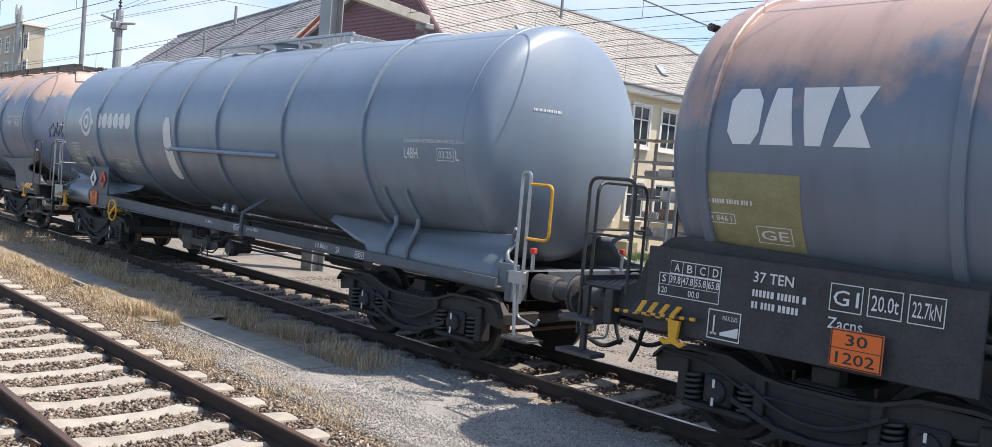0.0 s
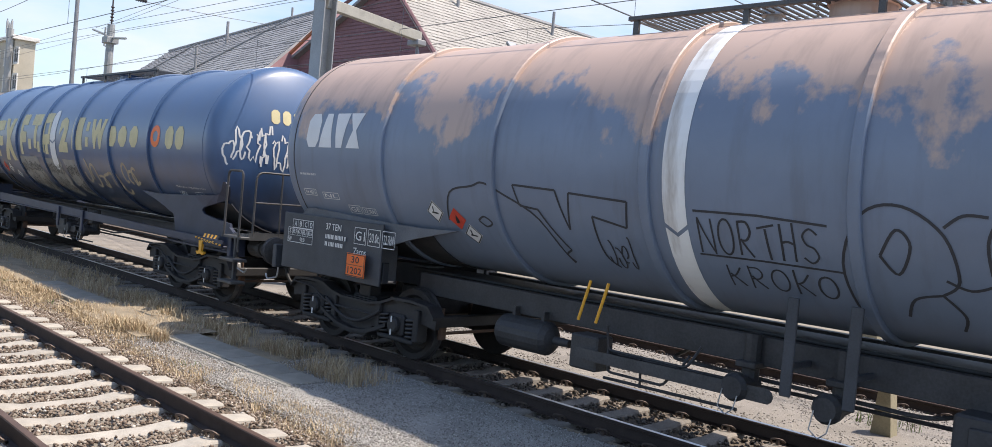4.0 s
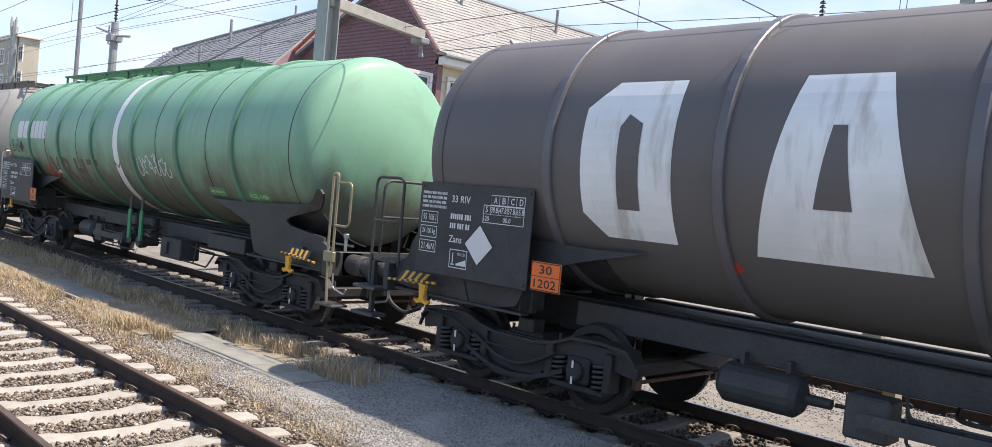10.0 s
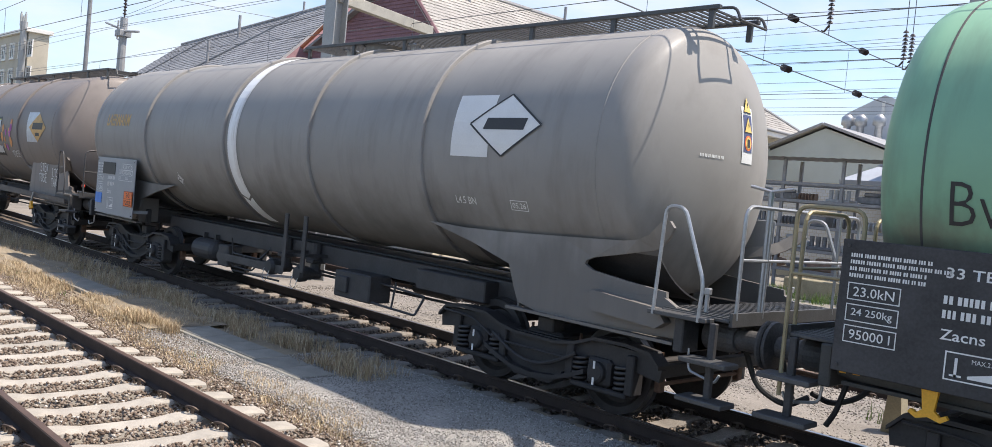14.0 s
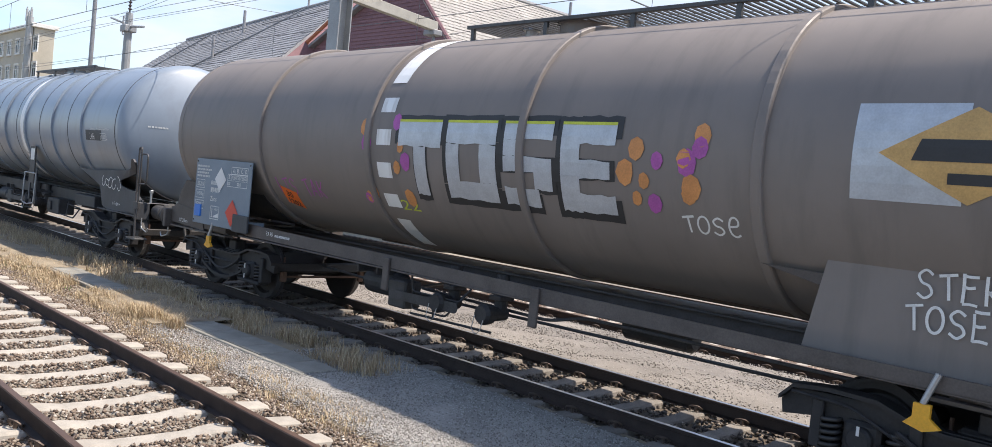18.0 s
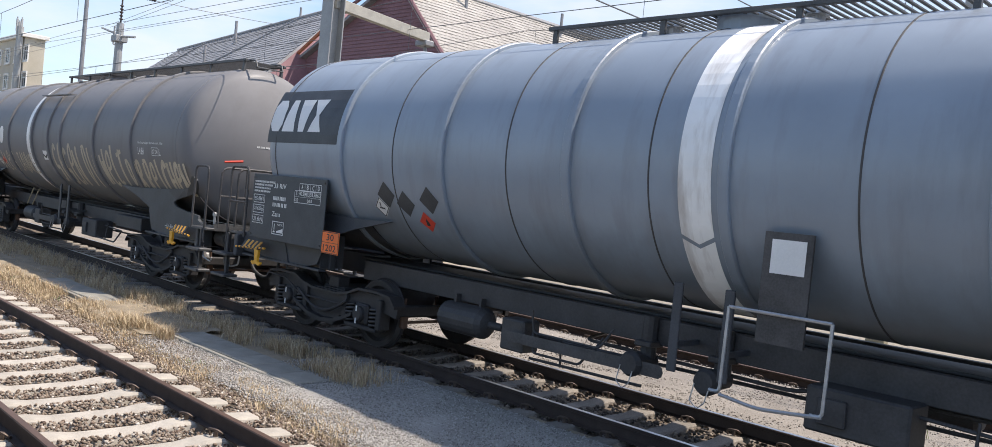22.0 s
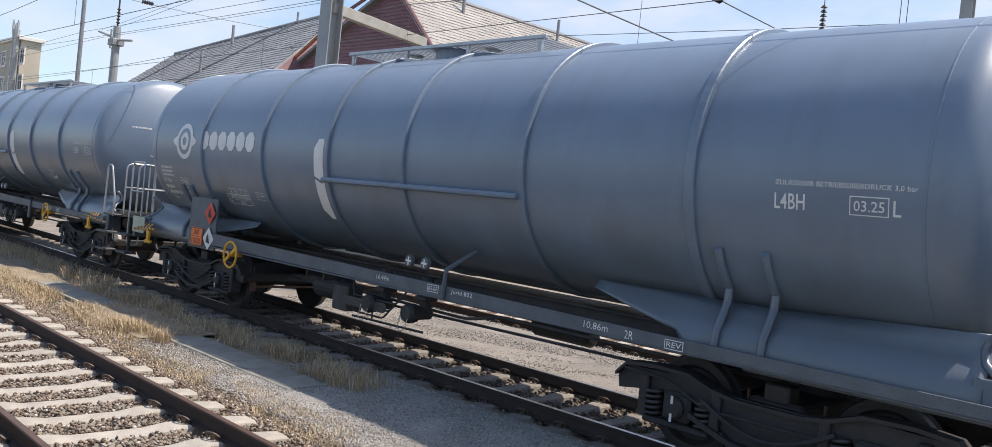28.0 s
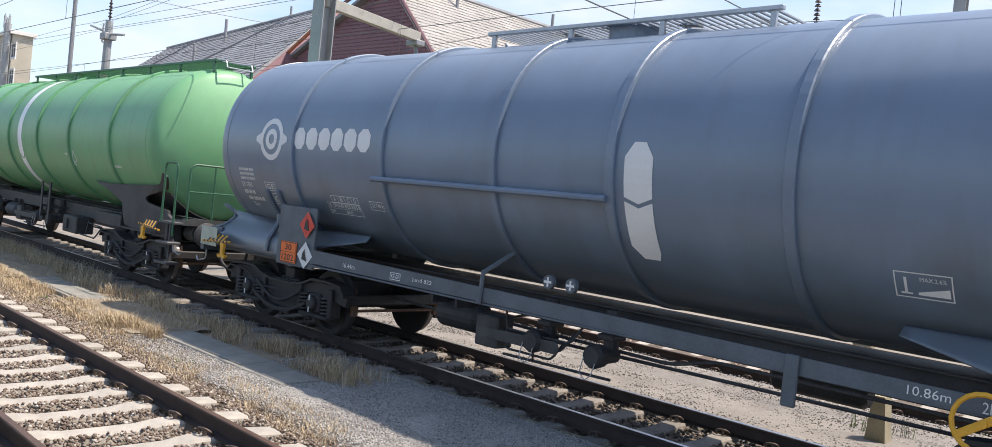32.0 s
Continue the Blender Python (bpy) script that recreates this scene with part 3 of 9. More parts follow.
p = [wing(27.0, -4.7, 0)[:2], wing(-4.5, -4.7, 0)[:2], wing(-4.5, 4.7, 0)[:2], wing(27.0, 4.7, 0)[:2]]
va, vb = [bm.verts.new((x, y, -0.42)) for x, y in p], [bm.verts.new((x, y, 6.25)) for x, y in p]
for i in range(4):
    bm.faces.new((va[i], va[(i + 1) % 4], vb[(i + 1) % 4], vb[i]))
bmesh.ops.recalc_face_normals(bm, faces=bm.faces)
part("wing_wall", bm, plaster, house)
bm = bmesh.new()
pipe(bm, [wing(24.0, 0, 10.95), wing(-3.0, 0, 10.95)], 0.09, 6)
pipe(bm, [wing(2.7, 0, 10.95), wing(12.0, -5.2, 6.3)], 0.06, 6)
pipe(bm, [wing(17.5, 0, 10.95), wing(24.0, -5.2, 6.3)], 0.05, 6)
rod(bm, wing(2.7, 0, 10.9), wing(2.7, 0, 11.5), 0.06, 6)
rod(bm, wing(9.5, -1.0, 9.8), wing(9.5, -1.0, 11.3), 0.09, 8)
rod(bm, wing(8.0, -3.2, 8.0), wing(8.0, -3.2, 9.3), 0.08, 8)
part("wing_ridge", bm, roof_slate, house)

# far block at the left with roof aerials
block = tagged(new("apartment_block"), "tan block of flats with aerials on its flat roof", "building")
bm = bmesh.new()
bbox(bm, -130, -99.6, 27, 29, -0.42, 14.4, 0.05)
part("wall", bm, tan_wall, block)
bm = bmesh.new()
bbox(bm, -130.3, -99.3, 26.7, 29.3, 14.4, 14.8, 0.04)
part("parapet", bm, trim_white, block)
for j in range(5):
    for k in range(8):
        window_in(block, -121 + 3.2 * k, 26.98, 0.9 + 2.75 * j, 1.4, 1.5, "-y")
bm = bmesh.new()
rod(bm, (-99.9, 26.6, 0), (-99.9, 26.6, 15.4), 0.35, 8)
part("flue", bm, mast_steel, block)
bm = bmesh.new()
for x, y, h_ in ((-106.5, 28, 2.6), (-105.6, 28, 2.1), (-104.8, 28, 2.4)):
    rod(bm, (x, y, 14.7), (x, y, 14.7 + h_), 0.07, 6)
    bbox(bm, x - 0.12, x + 0.12, y - 0.1, y + 0.1, 14.7 + h_ * 0.4, 14.7 + h_ * 0.92, 0.02)
part("aerial", bm, mast_steel, block)

# sheds and the tall grey hall to the right
shed = tagged(new("boarded_shed"), "grey-green boarded shed with a low gable roof", "building")
bm = bmesh.new()
slab(bm, [(-25.5, 0), (-25.5, 6.0), (-21.8, 7.55), (-16.0, 5.6), (-16.0, 0)], 46, 62)
part("wall", bm, wall_green, shed)
bm = bmesh.new()
quad_slab(bm, (-21.8, 45.6, 7.7), (-26.2, 45.6, 5.9), (-26.2, 62, 5.9), (-21.8, 62, 7.7), 0.14)
quad_slab(bm, (-15.4, 45.6, 5.5), (-21.8, 45.6, 7.7), (-21.8, 62, 7.7), (-15.4, 62, 5.5), 0.14)
part("roof", bm, roof_slate, shed)
hall = tagged(new("grey_hall"), "tall grey metal-clad hall with roof ventilators", "building")
bm = bmesh.new()
slab(bm, [(-32.4, 0), (-32.4, 11.9), (-29.4, 13.4), (-22.0, 10.6), (-22.0, 0)], 72, 95)
part("wall", bm, hall_grey, hall)
bm = bmesh.new()
for x in (-29.5, -26.6, -24.2):
    box(bm, x, x + 0.22, 71.9, 72.0, 3, 12.9 - 0.36 * (x + 29.5))
part("wall_rib", bm, trim_white, hall)
for k in range(3):
    bm = bmesh.new()
    lathe(bm, [(8.2, 0.3), (10.6, 0.3), (10.7, 0.5), (11.3, 0.5), (11.6, 0.2)], 12, axis="z")
    for q in bm.verts:
        q.co.x += (-31.6, -30.5, -29.0)[k]
        q.co.y += 70.5
    part("ventilator", bm, M["galv"], hall, smooth=True)
bm = bmesh.new()
box(bm, -32.2, -24, 69, 72, 0, 9.4)
part("annexe", bm, hall_grey, hall)
low = tagged(new("pale_brick_shed"), "low cream brick shed with a dark sheet roof", "building")
bm = bmesh.new()
box(bm, -26, 14, 39.4, 43, -0.42, 4.2)
part("wall", bm, plaster, low)
bm = bmesh.new()
quad_slab(bm, (-16.6, 36.8, 4.25), (14, 36.8, 4.25), (14, 39.5, 5.1), (-16.0, 39.5, 5.1), 0.2)
slab(bm, [(-15.1, 4.9), (-14.0, 5.5), (-12.9, 4.9)], 36.9, 39)
part("roof", bm, dark_roof, low)
vs, fs = [], []
for i in range(24):
    for k in range(52):
        s_ = len(vs)
        x, z = -24.5 + 0.22 * (k + 0.5 * (i % 2)), 0.2 + 0.16 * i
        vs += [(x, 39.39, z), (x + 0.2, 39.39, z), (x + 0.2, 39.39, z + 0.14), (x, 39.39, z + 0.14)]
        fs.append((s_, s_ + 1, s_ + 2, s_ + 3))
me = bpy.data.meshes.new("bricks")
me.from_pydata(vs, [], fs)
tagged(part("bricks", me, trim_white, low), kind="stuff")
tall = tagged(new("distant_hall"), "distant ochre hall behind the sheds", "building")
bm = bmesh.new()
box(bm, -9.3, 30, 58, 80, -0.42, 8.6)
part("wall", bm, tan_wall, tall)
bm = bmesh.new()
quad_slab(bm, (-9.8, 57.5, 8.5), (30, 57.5, 8.5), (30, 68, 11.0), (-9.8, 68, 11.0), 0.2)
part("roof", bm, roof_slate, tall)

# storage rack with spare running gear
rack = tagged(new("storage_rack"), "tall steel storage rack full of spare vehicle parts", "rack")
RY0, RY1 = 31.6, 33.0
post_n = 14
for k in range(post_n):
    for y in (RY0, RY1):
        bm = bmesh.new()
        bbox(bm, -0.06, 0.06, -0.06, 0.06, -0.35, 4.65, 0.01)
        part("post", bm, dark_mast, rack, m=pose(-23.5 + 2.35 * k, y, 0))
for z in (0.35, 1.15, 2.05, 3.03, 3.71):
    bm = bmesh.new()
    for y in (RY0, RY1):
        bbox(bm, -23.6, 7.2, y - 0.09, y - 0.03, z - 0.06, z + 0.06, 0.01)
    part("beam", bm, dark_mast, rack)
bm = bmesh.new()
vs, fs = [], []
for k in range(160):
    x = -23.9 + 0.195 * k
    s_ = len(vs)
    vs += [(x, RY0 - 0.5, 4.68 + (0.02 if k % 2 else 0)), (x, RY1 + 0.5, 4.72 + (0.02 if k % 2 else 0))]
    if k:
        fs.append((s_ - 2, s_, s_ + 1, s_ - 1))
bm.free()
me = bpy.data.meshes.new("rack_roof")
me.from_pydata(vs, [], fs)
part("rack_roof", me, dark_mast, rack, "corrugated sheet roof")
part_paints = [plain("spare_dark", (0.20, 0.20, 0.205), 0.6, 0.3, var=0.4), plain("spare_rust", (0.22, 0.15, 0.11), 0.8, var=0.4), plain("spare_grey", (0.42, 0.425, 0.43), 0.55, 0.3, var=0.3), plain("spare_pale", (0.5, 0.5, 0.48), 0.5, var=0.2)]
SPARE = []
for k in range(4):
    bm = bmesh.new()
    if k == 0:
        bbox(bm, -0.38, 0.38, -0.35, 0.35, 0, 0.30, 0.04)
        bbox(bm, -0.28, 0.28, -0.3, 0.3, 0.30, 0.46, 0.04)
        for s_ in (-0.45, 0.45):
            rod(bm, (s_, -0.3, 0.16), (s_, 0.3, 0.16), 0.12, 10)
    elif k == 1:
        for j in range(6):
            lathe(bm, [(-0.03, 0.0), (-0.03, 0.17), (0.03, 0.17), (0.03, 0.0)], 12, z=0.17)
            for q in bm.verts:
                q.co.x += 0.001
            for q in list(bm.verts)[-48:]:
                q.co.x += -0.4 + 0.16 * j
    elif k == 2:
        bbox(bm, -0.5, 0.5, -0.4, 0.4, 0, 0.12, 0.02)
        for j in range(4):
            rod(bm, (-0.36 + 0.24 * j, -0.2, 0.12), (-0.36 + 0.24 * j, -0.2, 0.5), 0.09, 8)
    else:
        bbox(bm, -0.45, 0.45, -0.38, 0.38, 0, 0.42, 0.02)
        box(bm, -0.40, 0.40, -0.40, -0.38, 0.08, 0.34)
    me = bpy.data.meshes.new("spare_part")
    bm.to_mesh(me)
    bm.free()
    SPARE.append(me)
cnt = 0
for z in (0.41, 1.21, 2.11, 3.09):
    x = -23.0
    while x < 6.5:
        k = rng.choice((0, 0, 1, 2, 3, 0))
        me = SPARE[k].copy()
        me.materials.append(part_paints[rng.choice((0, 0, 0, 1, 2, 2, 3 if k == 3 else 0))])
        ob = new("spare_part", me)
        s_ = rng.uniform(0.8, 1.15)
        ob.matrix_basis = pose(x, RY0 + 0.55 + rng.uniform(-0.1, 0.2), z, 0, 0, rng.uniform(-8, 8)) @ Matrix.Scale(s_, 4)
        tagged(ob, "greasy spare axle part stored on the rack", "machine part", "spare parts on the rack")
        x += rng.uniform(0.95, 1.35)
for x in (-22.0, -17.2, -13.4):
    bm = bmesh.new()
    bbox(bm, -0.9, 0.9, -0.4, 0.4, -0.42, 0.28, 0.03)
    tagged(part("pallet_crate", bm, M["wood"], m=pose(x, 28.6, 0)), "weathered wooden crate in the yard", "crate")
bm = bmesh.new()
bbox(bm, -0.22, 0.22, -0.13, 0.13, -0.42, 1.35, 0.02)
bbox(bm, -0.24, 0.24, -0.15, 0.15, 0.15, 0.19, 0.005)
tagged(part("concrete_post", bm, M["wood"], m=pose(-7.9, 20.6, 0)), "mossy concrete marker post beside the track", "post")
bm = bmesh.new()
slab(bm, [(-0.13, -0.3), (-0.07, 0.34), (0.07, 0.34), (0.13, -0.3)], -0.10, 0.10)
tagged(part("signal_post", bm, M["wood"], m=pose(-3.75, 10.5, 0)), "short weathered post beside the gravel walk", "post")

# ---- overhead line ----
mast = tagged(new("catenary_mast"), "grey steel catenary mast with a long cross boom", "mast")
bm = bmesh.new()
for dy in (-0.17, 0.14):
    bbox(bm, -0.22, 0.22, dy, dy + 0.03, -0.3, 9.5, 0.004)
bbox(bm, -0.012, 0.012, -0.15, 0.15, -0.3, 9.5, 0.004)
part("column", bm, mast_steel, mast, m=pose(-17.0, 10.9, 0))
bm = bmesh.new()
quad = [(-17.0, 10.9, 6.30), (-18.0, 14.5, 6.30)]
d = Vector(quad[1]) - Vector(quad[0])
for dz, hh in ((0.0, 0.125),):
    bbox(bm, 0, d.length, -0.09, 0.09, -hh, hh, 0.01)
part("boom", bm, plain("beige_boom", (0.36, 0.345, 0.30), 0.7, var=0.2), mast, m=Matrix.Translation(quad[0]) @ Matrix.Rotation(math.atan2(d.y, d.x), 4, "Z"))
bm = bmesh.new()
for k in range(2):
    rod(bm, (-18.0, 14.45, 6.15 - 0.0), (-18.0 + 0.12 * k, 14.45, 5.7), 0.03, 6)
bbox(bm, -18.25, -17.8, 14.3, 14.6, 6.05, 6.2, 0.02)
part("boom_bracket", bm, dark_mast, mast)
mast2 = tagged(new("catenary_mast"), "pale steel catenary mast with line brackets", "mast")
bm = bmesh.new()
for dy in (-0.16, 0.13):
    bbox(bm, -0.19, 0.19, dy, dy + 0.03, -0.4, 16, 0.006)
bbox(bm, -0.03, 0.03, -0.14, 0.14, -0.4, 16, 0.004)
for z in (5.4, 5.9, 7.6, 8.1):
    bbox(bm, -0.24, 0.24, -0.20, 0.20, z, z + 0.12, 0.01)
bbox(bm, -0.4, 0.4, -0.35, 0.35, -0.42, -0.1, 0.03)
part("column", bm, mast_steel, mast2, m=pose(-9.97, 31.0, 0))
bm = bmesh.new()
for z, y0 in ((8.0, -1.9), (5.7, -1.9)):
    pipe(bm, [(-10.2, 31.0 - 0.1, z), (-10.2 - 1.6, 31.0 - 0.2, z)], 0.04, 6)
    pipe(bm, [(-10.2, 31.0 - 0.1, z), (-10.2 + 1.4, 31.0 - 0.2, z)], 0.03, 6)
pipe(bm, [(-11.8, 30.8, 5.7), (-11.8, 30.8, 8.0)], 0.025, 6)
pipe(bm, [(-10.2, 30.9, 7.4), (-8.9, 30.9, 6.4), (-10.2, 30.9, 5.9)], 0.03, 6)
part("bracket", bm, dark_mast, mast2)
for x, y, h_, r0, arms in ((-38.3, 12.6, 14.0, 0.10, 0), (-54.3, 19.9, 10.7, 0.30, 1)):
    pole = tagged(new("line_pole"), "dark slim line pole" if not arms else "concrete line pole with a cross arm", "pole")
    bm = bmesh.new()
    rod(bm, (x, y, -0.4), (x, y, h_), r0, 10, r0 * 0.72)
    part("column", bm, dark_mast if not arms else mast_steel, pole)
    if arms:
        bm = bmesh.new()
        rod(bm, (x, y, h_), (x, y, h_ + 2.4), 0.05, 6)
        for k in range(5):
            lathe(bm, [(h_ + 0.2 + 0.2 * k, 0.06), (h_ + 0.26 + 0.2 * k, 0.13), (h_ + 0.32 + 0.2 * k, 0.06)], 8, axis="z")
        for q in list(bm.verts):
            if abs(q.co.x) < 1:
                q.co.x += x
                q.co.y += y
        part("insulator", bm, insul, pole)
        bm = bmesh.new()
        pipe(bm, [(x - 3.0, y, 10.65), (x - 1.2, y, 10.25), (x, y, 9.9)], 0.07, 6)
        pipe(bm, [(x - 0.9, y, 10.6), (x - 0.9, y, 9.5), (x, y, 9.3)], 0.06, 6)
        pipe(bm, [(x, y, 9.9), (x + 2.4, y, 9.7)], 0.07, 6)
        bbox(bm, x - 0.4, x + 0.4, y - 0.36, y + 0.36, 9.55, 9.95, 0.03)
        part("cross_arm", bm, mast_steel, pole)


def wire(p, q, sag=0.0, r=0.010, n_=10, name="overhead_wire"):
    bm = bmesh.new()
    p, q = Vector(p), Vector(q)
    pipe(bm, [p.lerp(q, i / n_) - Vector((0, 0, 4 * sag * (i / n_) * (1 - i / n_))) for i in range(n_ + 1)], r, 5)
    return tagged(part(name, bm, wire_m), "thin dark overhead line wire", "wire", "overhead wires")


# contact and carrier wires along the tracks
for y, z in ((TRACK_T, 5.87), (13.6, 5.6), (18.2, 5.75), (22.6, 5.75)):
    wire((-150, y, z), (60, y, z), 0, 0.009, 4)
    wire((-150, y, z + 1.5), (-80, y, z + 1.5), 0.9, 0.009)
    wire((-80, y, z + 1.5), (-18, y, z + 1.5), 0.9, 0.009)
    wire((-18, y, z + 1.5), (60, y, z + 1.5), 1.0, 0.009)
    bm = bmesh.new()
    for k in range(16):
        x = -76 + 7.3 * k
        span = (-80, -18, 0.9) if x < -18 else (-18, 60, 1.0)
        u = (x - span[0]) / (span[1] - span[0])
        rod(bm, (x, y, z), (x, y, z + 1.5 - 4 * span[2] * u * (1 - u)), 0.006, 4)
    tagged(part("dropper_wires", bm, wire_m), "thin dropper wires of the overhead line", "wire", "overhead wires")
for y, z in ((26.5, 8.1), (28.5, 9.2), (29.5, 7.1), (30.0, 6.3), (30.3, 8.7)):
    wire((-150, y, z), (-10.2, y, z - 0.1), 0.4, 0.007)
    wire((-10.2, y, z - 0.1), (120, y, z), 0.6, 0.007)
# cross spans over the yard with their insulators
for x0, y0, z0, x1, y1, z1 in ((-10.0, 9.0, 7.3, -9.97, 31.0, 7.0), (-10.0, 9.0, 6.0, -9.97, 30.8, 5.95)):
    w_ = wire((x0, y0, z0), (x1, y1, z1), 0.25, 0.014, 14, "cross_span_wire")
    for u in (0.30, 0.44, 0.62, 0.84):
        p_ = Vector((x0, y0, z0)).lerp(Vector((x1, y1, z1)), u) - Vector((0, 0, u * (1 - u)))
        dd = (Vector((x1, y1, z1)) - Vector((x0, y0, z0))).normalized()
        bm = bmesh.new()
        for k in range(5):
            rod(bm, p_ + dd * 0.07 * k, p_ + dd * (0.07 * k + 0.05), 0.085, 8, 0.05)
        part("insulator", bm, insul, w_)
for x, y, z in ((-10.0, 20.7, 6.9), (-10.0, 25.5, 6.85), (-10.0, 26.0, 6.85)):
    bm = bmesh.new()
    rod(bm, (x, y, z), (x, y, z + 4.0), 0.012, 5)
    for k in range(8):
        rod(bm, (x, y, z + 0.3 + 0.11 * k), (x, y, z + 0.36 + 0.11 * k), 0.085, 8, 0.04)
    pipe(bm, [(x, y, z + 0.25), (x - 0.12, y, z + 0.1), (x - 0.2, y, z + 0.12)], 0.03, 5)
    part("hanging_insulator", bm, insul, w_, "dark ribbed insulator hanging from the line")
# feeder and telephone lines along the yard
for y, z, sag, r in ((16.0, 8.7, 0.3, 0.010), (18.0, 9.9, 0.35, 0.011), (19.0, 9.75, 0.3, 0.010), (13.6, 6.23, 0.0, 0.009)):
    wire((-150, y, z + 0.2), (-54.3, y, z + 0.1), sag * 2, r)
    wire((-54.3, y, z + 0.1), (70, y, z), sag, r)
for y, z in ((24.0, 7.8), (24.5, 7.45), (25.0, 7.08), (25.5, 6.94), (26.0, 6.67), (27.0, 6.30), (27.5, 6.08), (29.0, 6.15)):
    wire((-20, y, z), (-9.97, y, z), 0.02, 0.007, 4)
    wire((-9.97, y, z), (60, y, z), 0.3, 0.007)
# cross span far down the line
far_span = wire((-46, 12.0, 11.0), (-46, 30.0, 11.6), 0.3, 0.016, 10, "cross_span_wire")
bm = bmesh.new()
for k in range(5):
    rod(bm, (-46, 18.0 + 0.12 * k, 10.98), (-46, 18.09 + 0.12 * k, 10.98), 0.12, 8, 0.07)
part("insulator", bm, insul, far_span)
for dy in (0, 0.35):
    wire((-60, 21 + dy, 11.2), (-18, 13.2 + dy, 9.6), 0.2, 0.011)


# ---- the train: measures shared by all wagons ----
R, ZC = 1.45, 2.69
HEAD, SC = 0.65, 0.989
FRONT = {"A": 0.81, "B": 0.81, "C": 1.03, "D": 0.93, "E": 0.95, "F": 0.97, "G": 1.09, "H": 1.12, "I": 1.05, "J": 0.84, "K": 0.76, "L": 0.84, "M": 0.9}  # from the front buffers to the tank
NOSE = {}


CROWN, KNUCKLE = 2 * R, 0.2 * R
SPREAD = math.asin((R - KNUCKLE) / (CROWN - KNUCKLE))
DISH = CROWN - math.sqrt((CROWN - KNUCKLE) ** 2 - (R - KNUCKLE) ** 2)


def tank_profile(a, b):
    """Shell with dished ends: a shallow crown of twice the radius and a tight knuckle."""
    prof = [(a + CROWN * (1 - math.cos(SPREAD * i / 14)), CROWN * math.sin(SPREAD * i / 14)) for i in range(15)]
    for i in range(1, 13):
        t = SPREAD + (math.pi / 2 - SPREAD) * i / 12
        prof.append((a + DISH - KNUCKLE * math.cos(t), R - KNUCKLE + KNUCKLE * math.sin(t)))
    prof.append((a + HEAD, R))
    return prof + [(b - (x - a), rr) for x, rr in prof[::-1]]


def head_x(b, r):
    """Where the front dished end of a tank that ends at b lies, at the radius r."""
    if r < CROWN * math.sin(SPREAD):
        return b - CROWN + math.sqrt(CROWN ** 2 - r * r)
    return b - DISH + math.sqrt(max(KNUCKLE ** 2 - (r - R + KNUCKLE) ** 2, 0.0))


# ---- marks and lettering ----
TEXTS = {}


def text_bm(txt, w, h, bold=0.0):
    """The text as flat faces, fitted into w by h metres, its lower left corner at the origin."""
    if (txt, bold) not in TEXTS:
        cu = bpy.data.curves.new("lettering", "FONT")
        cu.body, cu.size, cu.resolution_u, cu.offset = txt, 1.0, 2, bold
        ob = bpy.data.objects.new("lettering", cu)
        scene.collection.objects.link(ob)
        dg = bpy.context.evaluated_depsgraph_get()
        me = bpy.data.meshes.new_from_object(ob.evaluated_get(dg))
        bpy.data.objects.remove(ob)
        bpy.data.curves.remove(cu)
        TEXTS[(txt, bold)] = me
    bm = bmesh.new()
    bm.from_mesh(TEXTS[(txt, bold)])
    xs, ys = [v.co.x for v in bm.verts], [v.co.y for v in bm.verts]
    x0, y0, sx, sy = min(xs), min(ys), max(xs) - min(xs), max(ys) - min(ys)
    for v in bm.verts:
        v.co = ((v.co.x - x0) / sx * w, (v.co.y - y0) / sy * h, 0)
    return bm


def shift(bm, u, v, turn=0.0):
    c, s_ = math.cos(turn), math.sin(turn)
    for q in bm.verts:
        x, y = q.co.x, q.co.y
        q.co.x, q.co.y = u + x * c - y * s_, v + x * s_ + y * c
    return bm


def poly_bm(*polys):
    bm = bmesh.new()
    for p in polys:
        bm.faces.new([bm.verts.new((x, y, 0)) for x, y in p])
    return bm


def frame_bm(w, h, t=0.012):
    """An empty box drawn with lines of the thickness t."""
    return poly_bm(((0, 0), (w, 0), (w, t), (0, t)), ((0, h - t), (w, h - t), (w, h), (0, h)), ((0, t), (t, t), (t, h - t), (0, h - t)), ((w - t, t), (w, t), (w, h - t), (w - t, h - t)))


def bars_bm(w, h, n=1, seed=0):
    """Unreadable writing: n rows of small upright bars, set in words."""
    r_ = random.Random(seed)
    bm = bmesh.new()
    for i in range(n):
        y0, x = h * i / n, 0.0
        hh = h / n * 0.58
        left, end_x = r_.randint(2, 6), w * r_.uniform(0.72, 1.0)
        while x + hh * 0.45 < end_x:
            ww = hh * r_.uniform(0.34, 0.5)
            bm.faces.new([bm.verts.new((x + a * ww, y0 + b * hh, 0)) for a, b in ((0, 0), (1, 0), (1, 1), (0, 1))])
            left -= 1
            x += ww + hh * (0.2 if left else 0.55)
            left = left or r_.randint(2, 6)
    return bm


def stroke_bm(bm, pts, w):
    """A painted line of the width w along points."""
    pts = [Vector((x, y, 0)) for x, y in pts]
    row = []
    for i, p in enumerate(pts):
        d = pts[min(i + 1, len(pts) - 1)] - pts[max(i - 1, 0)]
        nrm = Vector((-d.y, d.x, 0)).normalized() * w / 2
        row.append((bm.verts.new(p + nrm), bm.verts.new(p - nrm)))
    for a, b in zip(row, row[1:]):
        bm.faces.new((a[1], b[1], b[0], a[0]))


